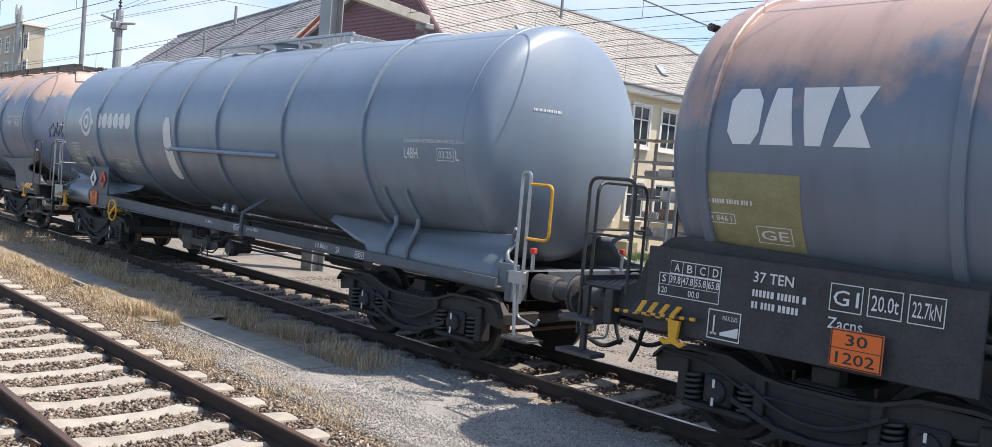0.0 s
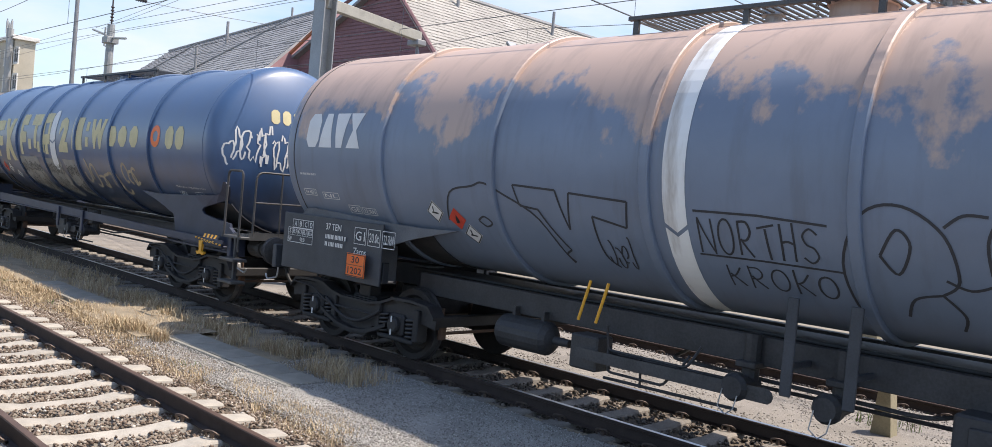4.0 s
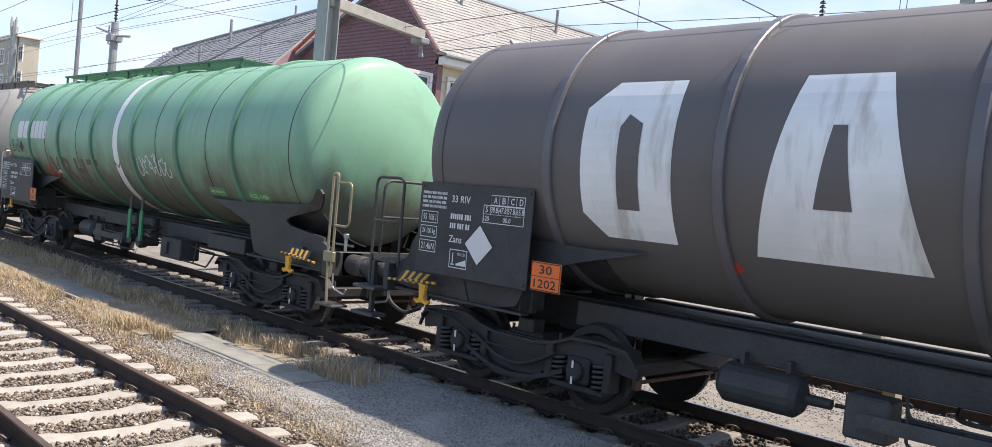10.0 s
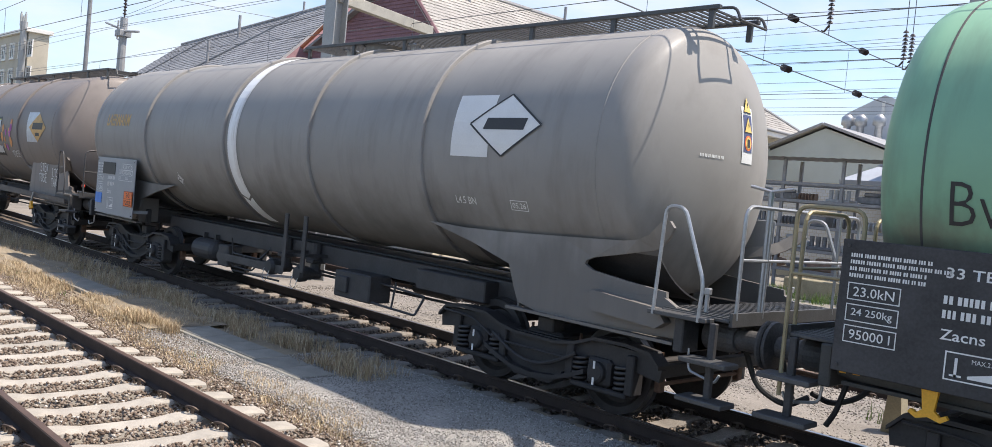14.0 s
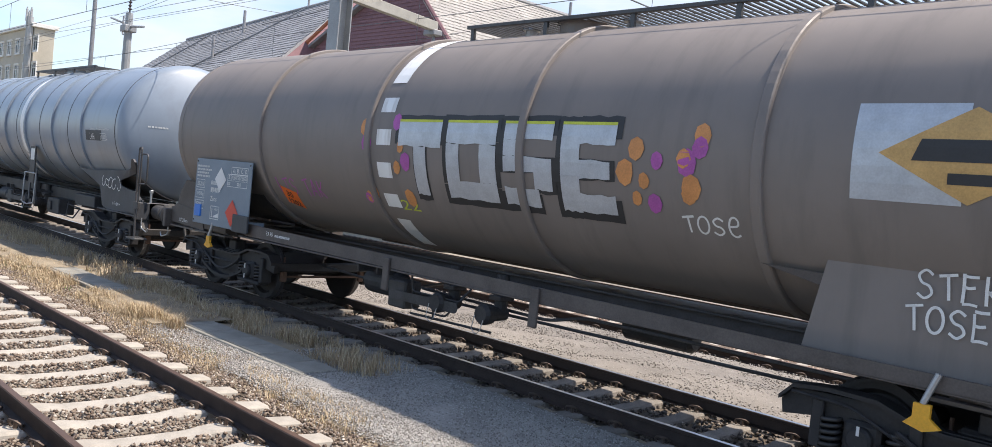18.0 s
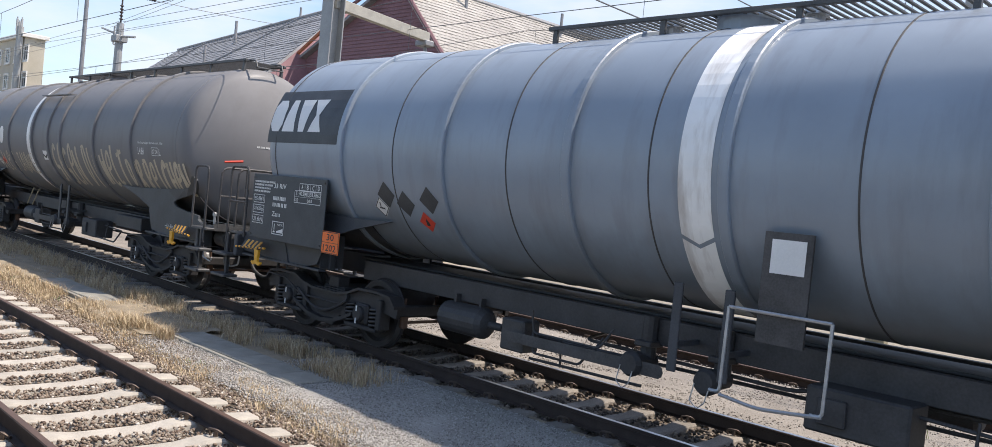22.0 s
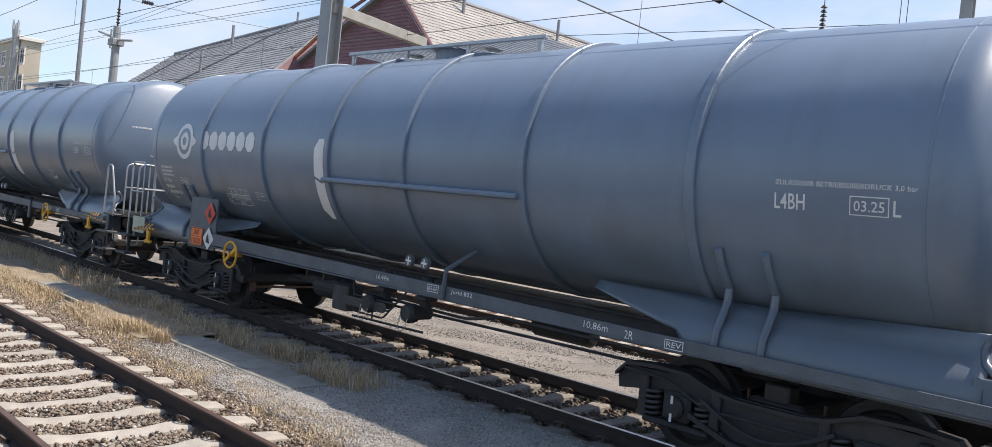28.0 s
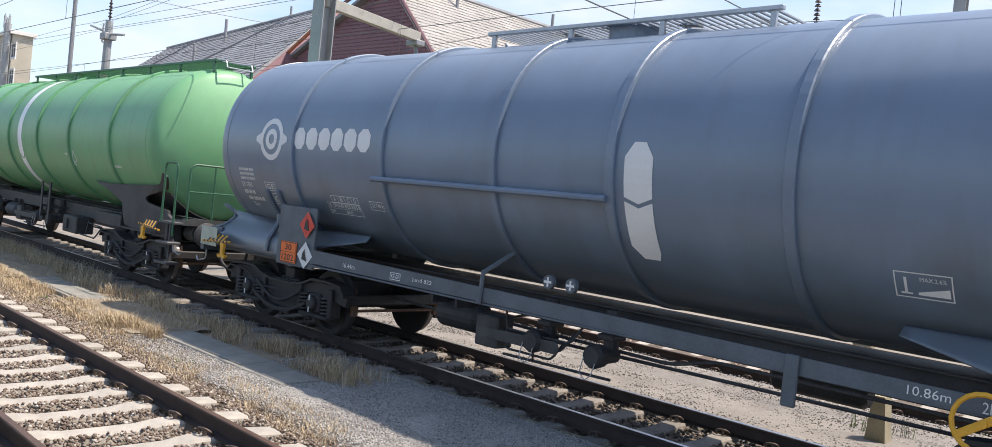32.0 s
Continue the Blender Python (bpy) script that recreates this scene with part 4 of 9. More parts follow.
# spray-can letters as strokes in a unit box
SPRAY = {
    "E": [[(0.9, 1.0), (0.5, 0.98), (0.12, 1.0)], [(0.12, 1.0), (0.15, 0.5), (0.12, 0.0)], [(0.12, 0.0), (0.5, 0.03), (0.92, 0.0)], [(0.15, 0.52), (0.45, 0.5), (0.75, 0.54)]],
    "G": [[(0.75, 0.88), (0.45, 1.0), (0.12, 0.85), (0.05, 0.6), (0.22, 0.42), (0.6, 0.45), (0.75, 0.3), (0.62, 0.08), (0.2, 0.05)]],
    "e": [[(0.1, 0.5), (0.75, 0.58), (0.85, 0.82), (0.6, 1.0), (0.28, 0.9), (0.12, 0.5), (0.25, 0.15), (0.6, 0.0), (0.95, 0.12)]],
    "N": [[(0.02, 0.0), (0.05, 0.5), (0.02, 1.0)], [(0.02, 1.0), (0.4, 0.55), (0.9, 0.0)], [(0.9, 0.0), (0.92, 0.5), (0.85, 1.0)]],
    "D": [[(0.12, 1.0), (0.3, 0.5), (0.42, 0.0)], [(0.0, 0.97), (0.5, 1.0), (0.9, 0.7), (0.85, 0.3), (0.42, 0.0)]],
    "I": [[(0.2, 1.0), (0.45, 0.5), (0.7, 0.0)]],
    "W": [[(0.02, 0.9), (0.2, 0.45), (0.42, 0.0)], [(0.42, 0.0), (0.45, 0.35), (0.5, 0.6)], [(0.5, 0.6), (0.62, 0.3), (0.88, 0.02)], [(0.88, 0.02), (0.85, 0.5), (0.72, 1.0)]],
    "L": [[(0.12, 1.0), (0.2, 0.5), (0.3, 0.1), (0.5, 0.0), (0.9, 0.08)]],
    "T": [[(0.0, 0.86), (0.5, 0.92), (1.0, 0.98)], [(0.48, 0.95), (0.55, 0.5), (0.62, 0.0)]],
    "R": [[(0.1, 0.0), (0.12, 0.5), (0.1, 1.0)], [(0.1, 1.0), (0.6, 1.0), (0.8, 0.75), (0.55, 0.52), (0.15, 0.5)], [(0.2, 0.5), (0.5, 0.25), (0.85, 0.0)]],
    "C": [[(0.9, 0.85), (0.55, 1.0), (0.15, 0.7), (0.15, 0.3), (0.5, 0.0), (0.9, 0.15)]],
    "H": [[(0.1, 1.0), (0.15, 0.5), (0.12, 0.0)], [(0.8, 1.0), (0.85, 0.5), (0.82, 0.0)], [(0.1, 0.5), (0.5, 0.55), (0.9, 0.48)]],
    "O": [[(0.5 + 0.45 * math.cos(6.4 * i / 12 + 1.6), 0.5 + 0.48 * math.sin(6.4 * i / 12 + 1.6)) for i in range(13)]],
    "S": [[(0.9, 0.85), (0.5, 1.0), (0.12, 0.8), (0.3, 0.55), (0.7, 0.45), (0.88, 0.2), (0.5, 0.0), (0.08, 0.15)]],
    "K": [[(0.12, 1.0), (0.12, 0.5), (0.15, 0.0)], [(0.85, 0.95), (0.5, 0.6), (0.18, 0.48)], [(0.2, 0.5), (0.5, 0.3), (0.9, 0.0)]],
    "A": [[(0.02, 0.0), (0.3, 0.6), (0.5, 1.0)], [(0.5, 1.0), (0.7, 0.5), (0.98, 0.0)], [(0.2, 0.35), (0.5, 0.38), (0.8, 0.35)]],
    "U": [[(0.1, 1.0), (0.12, 0.4), (0.35, 0.02), (0.7, 0.08), (0.85, 0.5), (0.85, 1.0)]],
    "J": [[(0.2, 0.95), (0.6, 1.0), (0.85, 0.95)], [(0.55, 1.0), (0.6, 0.4), (0.45, 0.0), (0.1, 0.1)]],
}


def smooth_line(pts, n=5):
    """Points of a soft curve through the given ones."""
    out = []
    q = [pts[0]] + list(pts) + [pts[-1]]
    for i in range(len(pts) - 1):
        a, b, c, d = q[i:i + 4]
        for k in range(n):
            t = k / n
            out.append(tuple(0.5 * (2 * b[j] + (c[j] - a[j]) * t + (2 * a[j] - 5 * b[j] + 4 * c[j] - d[j]) * t * t + (3 * b[j] - a[j] - 3 * c[j] + d[j]) * t ** 3) for j in (0, 1)))
    return out + [tuple(pts[-1])]


def spray_bm(txt, w, h, width, seed=0):
    """Words written with a spray can: every letter from its strokes, a little uneven."""
    r_ = random.Random(seed)
    bm = bmesh.new()
    step = w / len(txt)
    for i, ch in enumerate(txt):
        for line in SPRAY.get(ch.upper() if ch != "e" else "e", []):
            dz, sy = r_.uniform(-0.04, 0.04) * h, r_.uniform(0.9, 1.06)
            stroke_bm(bm, smooth_line([(i * step + (0.06 + 0.82 * x) * step, dz + y * h * sy) for x, y in line]), width * r_.uniform(0.85, 1.15))
    return bm


BLOCK = {
    "E": ((0, 0, 0.36, 1), (0.36, 0.78, 1, 1), (0.36, 0.40, 0.92, 0.60), (0.36, 0, 1, 0.22)),
    "S": ((0, 0, 0.72, 0.22), (0.64, 0.22, 1, 0.46), (0, 0.42, 1, 0.60), (0, 0.60, 0.36, 0.80), (0, 0.80, 1, 1)),
    "O": ((0, 0, 1, 0.24), (0, 0.24, 0.27, 0.72), (0.68, 0.24, 1, 0.72), (0, 0.72, 1, 1)),
    "F": ((0, 0, 0.36, 1), (0.36, 0.72, 1, 1), (0.36, 0.30, 0.95, 0.56)),
    "T": ((0, 0.66, 1, 1), (0.38, 0, 0.66, 0.66)),
    "P": ((0, 0, 0.3, 1), (0.3, 0.74, 1, 1), (0.74, 0.45, 1, 0.74), (0.3, 0.2, 1, 0.45)),
}


def block_bm(ch, w, h, seed):
    """A rolled-on block letter: straight bars with ragged ends."""
    r_ = random.Random(seed)
    bm = bmesh.new()
    for x0, y0, x1, y1 in BLOCK[ch]:
        j = lambda: r_.uniform(-0.012, 0.012)
        n_ = 5
        lo = [(w * (x0 + (x1 - x0) * i / n_), h * y0 + j()) for i in range(n_ + 1)]
        hi = [(w * (x0 + (x1 - x0) * i / n_), h * y1 + j()) for i in range(n_ + 1)]
        va, vb = [bm.verts.new((x, y, 0)) for x, y in lo], [bm.verts.new((x, y, 0)) for x, y in hi]
        for i in range(n_):
            bm.faces.new((va[i], va[i + 1], vb[i + 1], vb[i]))
    return bm


def scribble_bm(w, h, n, width, seed, wild=1.0):
    """Loops and hooks of spray paint, inside w by h."""
    r_ = random.Random(seed)
    bm = bmesh.new()
    for i in range(n):
        cx, cy = w * (i + 0.5) / n, h * r_.uniform(0.35, 0.65)
        rx, ry = w / n * r_.uniform(0.5, 0.8), h * r_.uniform(0.3, 0.5)
        a0, turn, k = r_.uniform(0, 6.28), r_.choice((-1, 1)) * r_.uniform(3.5, 6.5), r_.uniform(0.6, 2.4) * wild
        pts = []
        for j in range(15):
            t = j / 14
            a = a0 + turn * t
            q = 0.75 + 0.25 * math.sin(k * a + i)
            pts.append((cx + rx * q * math.cos(a) + (t - 0.5) * rx * 0.5, cy + ry * q * math.sin(a)))
        stroke_bm(bm, pts, width)
    return bm


def cut_rows(bm, step=0.13):
    """Cuts faces into rows, so that they can follow the round of the tank."""
    ys = [v.co.y for v in bm.verts]
    y = min(ys) + step
    while y < max(ys):
        bmesh.ops.bisect_plane(bm, geom=list(bm.verts) + list(bm.edges) + list(bm.faces), plane_co=(0, y, 0), plane_no=(0, 1, 0))
        y += step


def on_tank(name, bm, x, v, material, root, label="", off=0.004):
    """Lays flat faces on the near side of the tank: x along it, v metres round it from the waist line."""
    cut_rows(bm)
    for q in bm.verts:
        a = (v + q.co.y) / R
        q.co = (x + q.co.x, -(R + off) * math.cos(a), ZC + (R + off) * math.sin(a))
    return part(name, bm, material, root, label)


def on_head(name, bm, y, z, material, root, label="", off=0.006):
    """Lays flat faces on the front dished end."""
    b = NOSE[root]
    for no in ((1, 0, 0), (0, 1, 0)):
        cs = [q.co.dot(Vector(no)) for q in bm.verts]
        c = min(cs) + 0.06
        while c < max(cs):
            bmesh.ops.bisect_plane(bm, geom=list(bm.verts) + list(bm.edges) + list(bm.faces), plane_co=Vector(no) * c, plane_no=no)
            c += 0.06
    for q in bm.verts:
        yy, zz = y + q.co.x, z + q.co.y
        q.co = (head_x(b, math.hypot(yy, zz - ZC)) + off, yy, zz)
    return part(name, bm, material, root, label)


def on_plate(name, bm, x, y, z, material, root, label="", lean=0.0):
    """Lays flat faces on an upright plate that faces the platform."""
    for q in bm.verts:
        q.co = (x + q.co.x, y - lean * q.co.y, z + q.co.y)
    return part(name, bm, material, root, label)


def diamond_bm(s, c=0.0):
    return poly_bm(((-s, c), (0, c - s), (s, c), (0, c + s)))


def hazard_diamond(root, x, v, s=0.15, kind="white"):
    ob = on_tank("hazard_diamond", diamond_bm(s), x, v, M["red" if kind == "red" else "white"], root, "red flame hazard diamond" if kind == "red" else "white hazard diamond with a black symbol")
    if kind != "red":
        on_tank("symbol", poly_bm(((-s * 0.4, -s * 0.12), (s * 0.4, -s * 0.2), (s * 0.35, -s * 0.05), (-s * 0.3, s * 0.02)), ((-s * 0.2, 0), (-s * 0.1, 0), (-s * 0.05, s * 0.5), (-s * 0.2, s * 0.42))), x, v, M["ink"], ob, off=0.007)
        bm = bmesh.new()
        for a, b in (((-s, 0), (0, -s)), ((0, -s), (s, 0)), ((s, 0), (0, s)), ((0, s), (-s, 0))):
            stroke_bm(bm, [(a[0] * 0.9, a[1] * 0.9), (b[0] * 0.9, b[1] * 0.9)], 0.012)
        on_tank("border", bm, x, v, M["ink"], ob, off=0.007)
    else:
        on_tank("symbol", poly_bm(((-s * 0.2, -s * 0.35), (s * 0.2, -s * 0.35), (s * 0.18, 0), (0, s * 0.4), (-s * 0.15, s * 0.05))), x, v, M["ink"], ob, off=0.007)


def danger_plate(root, x, y, z, w=0.41, h=0.30):
    """The orange plate with the two danger numbers."""
    bm = bmesh.new()
    bbox(bm, 0, w, y - 0.012, y, 0, h, 0.004, Matrix.Translation((x, 0, z)))
    ob = part("danger_plate", bm, M["orange"], root, "orange danger plate with black figures")
    bm = shift(text_bm("30", w * 0.42, h * 0.30, 0.01), w * 0.29, h * 0.59)
    merge(bm, shift(text_bm("1202", w * 0.74, h * 0.30, 0.01), w * 0.13, h * 0.11))
    merge(bm, shift(frame_bm(w - 0.012, h - 0.012, 0.009), 0.006, 0.006))
    merge(bm, poly_bm(((0.006, h * 0.49), (w - 0.006, h * 0.49), (w - 0.006, h * 0.51), (0.006, h * 0.51))))
    on_plate("figure_line", bm, x, y - 0.015, z, M["ink"], ob)


def load_table(w, h, nums):
    """The table of load limits with its heads A to D."""
    bm = shift(frame_bm(w, h * 0.62, 0.008), 0, 0)
    c0 = w * 0.17
    cw = (w - c0) / 4
    merge(bm, shift(frame_bm(w - c0, h * 0.36, 0.008), c0, h * 0.62))
    for i, (ch, nu) in enumerate(zip("ABCD", nums)):
        merge(bm, shift(text_bm(ch, h * 0.17, h * 0.22, 0.01), c0 + cw * (i + 0.36), h * 0.69))
        merge(bm, shift(text_bm(nu, cw * 0.84, h * 0.2, 0.01), c0 + cw * (i + 0.08), h * 0.37))
        merge(bm, poly_bm(((c0 + cw * i, h * 0.31), (c0 + cw * i + 0.006, h * 0.31), (c0 + cw * i + 0.006, h * 0.98), (c0 + cw * i, h * 0.98))))
    merge(bm, shift(text_bm("S", h * 0.13, h * 0.2, 0.01), c0 * 0.3, h * 0.37))
    merge(bm, shift(text_bm("120", c0 * 0.8, h * 0.17, 0.01), c0 * 0.1, h * 0.07))
    merge(bm, shift(text_bm("00.0", cw * 0.9, h * 0.17, 0.01), w * 0.5, h * 0.07))
    merge(bm, poly_bm(((0, h * 0.3), (w, h * 0.3), (w, h * 0.312), (0, h * 0.312))))
    return bm


def boxed(txt, w, h):
    bm = frame_bm(w, h, 0.008)
    merge(bm, shift(text_bm(txt, w * 0.78, h * 0.55, 0.005), w * 0.11, h * 0.22))
    return bm


def slope_sign(w, h):
    """The hump-yard sign: a wagon on a slope."""
    bm = frame_bm(w, h, 0.01)
    merge(bm, poly_bm(((w * 0.4, h * 0.15), (w * 0.94, h * 0.15), (w * 0.94, h * 0.5), (w * 0.4, h * 0.25))))
    merge(bm, shift(text_bm("MAX.2.6%", w * 0.45, h * 0.16), w * 0.45, h * 0.68))
    merge(bm, poly_bm(((w * 0.17, h * 0.15), (w * 0.22, h * 0.15), (w * 0.22, h * 0.8), (w * 0.17, h * 0.8)), ((w * 0.1, h * 0.15), (w * 0.3, h * 0.15), (w * 0.3, h * 0.22), (w * 0.1, h * 0.22))))
    return bm


def sign_board(root, x0, x1, z0, z1, y, material, nums, klass, code, weights, lean=0.0, label="dark plate with white lettering", ink="white", plate_x=None):
    w, h = x1 - x0, z1 - z0
    bm = bmesh.new()
    bbox(bm, x0, x1, y, y + 0.02, z0, z1, 0.006)
    box(bm, x0 + 0.1, x0 + 0.16, y + 0.02, y + 0.34, z0 + 0.1, z0 + 0.16)
    box(bm, x1 - 0.16, x1 - 0.1, y + 0.02, y + 0.34, z0 + 0.1, z0 + 0.16)
    board = part("sign_board", bm, material, root, label)
    bm = bmesh.new()
    bbox(bm, -x1, -x0, -y - 0.02, -y, z0, z1, 0.006)
    for x in (-x0 - 0.16, -x1 + 0.1):
        box(bm, x, x + 0.06, -y - 0.34, -y - 0.02, z0 + 0.1, z0 + 0.16)
    part("sign_board", bm, material, root, "plain back of the plate on the far side")
    t = bars_bm(w * 0.3, h * 0.2, 4, 5)
    shift(t, w * 0.03, h * 0.72)
    merge(t, shift(load_table(w * 0.34, h * 0.3, nums), w * 0.6, h * 0.62))
    merge(t, shift(text_bm(code, w * 0.17, h * 0.075, 0.01), w * 0.31, h * 0.80 if ink == "white" else h * 0.5))
    merge(t, shift(bars_bm(w * 0.25, h * 0.2, 2, 8), w * 0.31, h * 0.52))
    merge(t, shift(text_bm(klass, w * 0.12, h * 0.075, 0.01), w * 0.31, h * 0.37))
    for i, s_ in enumerate(weights):
        merge(t, shift(boxed(s_, w * 0.16, h * 0.13), w * 0.03, h * (0.55 - 0.16 * i)))
    merge(t, shift(slope_sign(w * 0.16, h * 0.2), w * 0.33, h * 0.1))
    on_plate("lettering", t, x0, y - 0.004, z0, M["grey_text"], board, "pale stencilled lettering")
    bm = bmesh.new()
    for cx in (x0 + 0.05, x1 - 0.05):
        for cz in (z0 + 0.05, z1 - 0.05):
            rod(bm, (cx, y - 0.012, cz), (cx, y, cz), 0.014, 6)
    part("rivets", bm, M["dark"], board)
    return board


# ---- running gear, made once ----
def bogie_meshes():
    out = {}

    def keep(name, bm, *mats, smooth=False):
        me = bpy.data.meshes.new(name)
        bm.to_mesh(me)
        bm.free()
        if smooth:
            me.polygons.foreach_set("use_smooth", [True] * len(me.polygons))
        for m in mats:
            me.materials.append(m)
        out[name] = me

    # cross beam with centre pivot and headstocks
    bm = bmesh.new()
    bbox(bm, -0.26, 0.26, -0.95, 0.95, 0.42, 0.72, 0.03)
    lathe(bm, [(0.70, 0.24), (0.84, 0.22), (0.86, 0.1)], 16, axis="z")
    for s_ in (-1, 1):
        bbox(bm, -0.12, 0.12, s_ * 0.85 - 0.1, s_ * 0.85 + 0.1, 0.70, 0.86, 0.015)
    keep("bogie", bm, M["grime"])
    bm = bmesh.new()
    bbox(bm, -0.05, 0.05, -0.97, 0.97, 0.52, 0.66, 0.015)
    keep("end_beam", bm, M["grime"])
    # side frame of the usual goods bogie: deep in the middle, horns over each axle
    bm = bmesh.new()
    top = [(-1.62, 0.62), (-1.5, 0.74), (-0.75, 0.76), (-0.45, 0.68), (0.45, 0.68), (0.75, 0.76), (1.5, 0.74), (1.62, 0.62)]
    low = [(1.6, 0.50), (1.2, 0.56), (0.62, 0.55), (0.42, 0.34), (0.25, 0.27), (-0.25, 0.27), (-0.42, 0.34), (-0.62, 0.55), (-1.2, 0.56), (-1.6, 0.50)]
    slab(bm, top + low, -0.035, 0.035)
    slab(bm, [(-0.42, 0.36), (-0.25, 0.25), (0.25, 0.25), (0.42, 0.36), (0.42, 0.31), (0.27, 0.205), (-0.27, 0.205), (-0.42, 0.31)], -0.10, 0.10)
    curve = [(-1.62, 0.66), (-1.5, 0.78), (-1.2, 0.81), (-0.8, 0.80), (-0.55, 0.71), (-0.3, 0.67), (0.3, 0.67), (0.55, 0.71), (0.8, 0.80), (1.2, 0.81), (1.5, 0.78), (1.62, 0.66)]
    slab(bm, curve + [(x, z - 0.035) for x, z in curve[::-1]], -0.10, 0.10)
    sag = [(-0.74, 0.46), (-0.55, 0.38), (-0.3, 0.30), (0.0, 0.27), (0.3, 0.30), (0.55, 0.38), (0.74, 0.46)]
    slab(bm, sag + [(x, z - 0.05) for x, z in sag[::-1]], -0.13, -0.03)
    bmesh.ops.recalc_face_normals(bm, faces=bm.faces)
    for x in (-1.28, -0.5, 0.5, 1.28):
        bbox(bm, x - 0.05, x + 0.05, -0.09, 0.09, 0.30, 0.70, 0.012)
    keep("side_frame", bm, M["grime"])
    bm = bmesh.new()
    pts = [(-0.62 + 1.24 * i / 12, 0.0, 0.60 - 0.22 * math.sin(math.pi * i / 12)) for i in range(13)]
    pipe(bm, pts, 0.022)
    pipe(bm, bend([(-1.5, 0.02, 0.72), (-1.0, 0.02, 0.70), (-0.6, 0.02, 0.52), (0.5, 0.02, 0.52)], 0.1), 0.014)
    keep("brake_pipe", bm, M["grime"])
    # axle box with its cover and the two white check marks
    bm = bmesh.new()
    bbox(bm, -0.15, 0.15, -0.10, 0.10, 0.32, 0.60, 0.03)
    lathe(bm, [(-0.16, 0.0), (-0.16, 0.085), (-0.14, 0.105), (-0.10, 0.11)], 14, axis="y", z=0.46)
    bbox(bm, -0.36, 0.36, -0.10, 0.10, 0.255, 0.315, 0.015)
    n0 = len(bm.faces)
    for z in (0.335, 0.50):
        box(bm, -0.012, 0.012, -0.166, -0.160, z, z + 0.075)
    bm.faces.ensure_lookup_table()
    for f_ in bm.faces[n0:]:
        f_.material_index = 1
    keep("axle_box", bm, M["grime"], M["white"])
    # coil spring
    bm = bmesh.new()
    turns, k = 5.0, 11
    pipe(bm, [(0.078 * math.cos(2 * math.pi * i / k), 0.078 * math.sin(2 * math.pi * i / k), 0.31 + 0.26 * i / (turns * k)) for i in range(int(turns * k) + 1)], 0.019, 6)
    keep("coil_spring", bm, M["spring"], smooth=True)
    # wheelset: solid wheels with flange, bright tread, axle
    bm = bmesh.new()
    lathe(bm, [(-1.02, 0.0), (-1.02, 0.06), (-0.76, 0.075), (0.76, 0.075), (1.02, 0.06), (1.02, 0.0)], 12, axis="y")
    for s_ in (-1, 1):
        lathe(bm, [(s_ * 0.80, 0.09), (s_ * 0.80, 0.17), (s_ * 0.755, 0.2), (s_ * 0.745, 0.34), (s_ * 0.80, 0.38), (s_ * 0.80, 0.445)], 32, axis="y", caps=False)
        lathe(bm, [(s_ * 0.675, 0.09), (s_ * 0.675, 0.47), (s_ * 0.70, 0.488), (s_ * 0.725, 0.465)], 32, axis="y", caps=False)
        lathe(bm, [(s_ * 0.805, 0.458), (s_ * 0.808, 0.43)], 32, axis="y", caps=False)
        n0 = len(bm.faces)
        lathe(bm, [(s_ * 0.725, 0.464), (s_ * 0.805, 0.458)], 32, axis="y", caps=False)
        bm.faces.ensure_lookup_table()
        for f_ in bm.faces[n0:]:
            f_.material_index = 1
    keep("wheelset", bm, M["wheel"], M["tyre"])
    # brake blocks and hangers
    bm = bmesh.new()
    for y in (-0.75, 0.75):
        bbox(bm, -0.035, 0.035, y - 0.05, y + 0.05, 0.34, 0.60, 0.012)
        rod(bm, (0, y, 0.58), (0, y, 0.74), 0.018, 6)
    rod(bm, (0, -0.8, 0.42), (0, 0.8, 0.42), 0.022, 6)
    keep("brake_beam", bm, M["rust"])
    # buffer: casing, plunger and head
    bm = bmesh.new()
    bbox(bm, -0.03, 0.0, -0.17, 0.17, -0.17, 0.17, 0.01)
    lathe(bm, [(0.0, 0.10), (0.02, 0.145), (0.28, 0.145), (0.33, 0.125), (0.33, 0.10)], 20)
    lathe(bm, [(0.30, 0.098), (0.56, 0.098), (0.575, 0.16), (0.595, 0.215), (0.62, 0.22), (0.635, 0.20), (0.64, 0.0)], 22)
    keep("buffer", bm, M["dark"], smooth=False)
    # screw coupling, hook and hoses
    bm = bmesh.new()
    slab(bm, [(0.0, 1.0), (0.22, 1.02), (0.32, 0.97), (0.34, 1.08), (0.27, 1.13), (0.0, 1.12)], -0.035, 0.035)
    pipe(bm, bend([(0.25, -0.05, 1.0), (0.40, -0.06, 0.88), (0.62, -0.06, 0.84)], 0.05), 0.022)
    pipe(bm, bend([(0.25, 0.05, 1.0), (0.40, 0.06, 0.88), (0.62, 0.06, 0.84)], 0.05), 0.022)
    rod(bm, (0.55, -0.14, 0.80), (0.55, 0.14, 0.80), 0.03, 8)
    keep("coupling", bm, M["dark"])
    bm = bmesh.new()
    pipe(bm, bend([(0.02, -0.35, 0.92), (0.12, -0.36, 0.88), (0.28, -0.38, 0.55), (0.55, -0.30, 0.42), (0.68, -0.12, 0.52)], 0.14, 6), 0.028)
    keep("air_hose", bm, M["rubber"])
    bm = bmesh.new()
    pipe(bm, bend([(0.02, 0.35, 0.92), (0.12, 0.36, 0.88), (0.22, 0.37, 0.50), (0.30, 0.36, 0.36)], 0.1, 5), 0.025)
    keep("spare_hose", bm, M["rubber"])
    return out


GEAR = bogie_meshes()
WHEELS = []


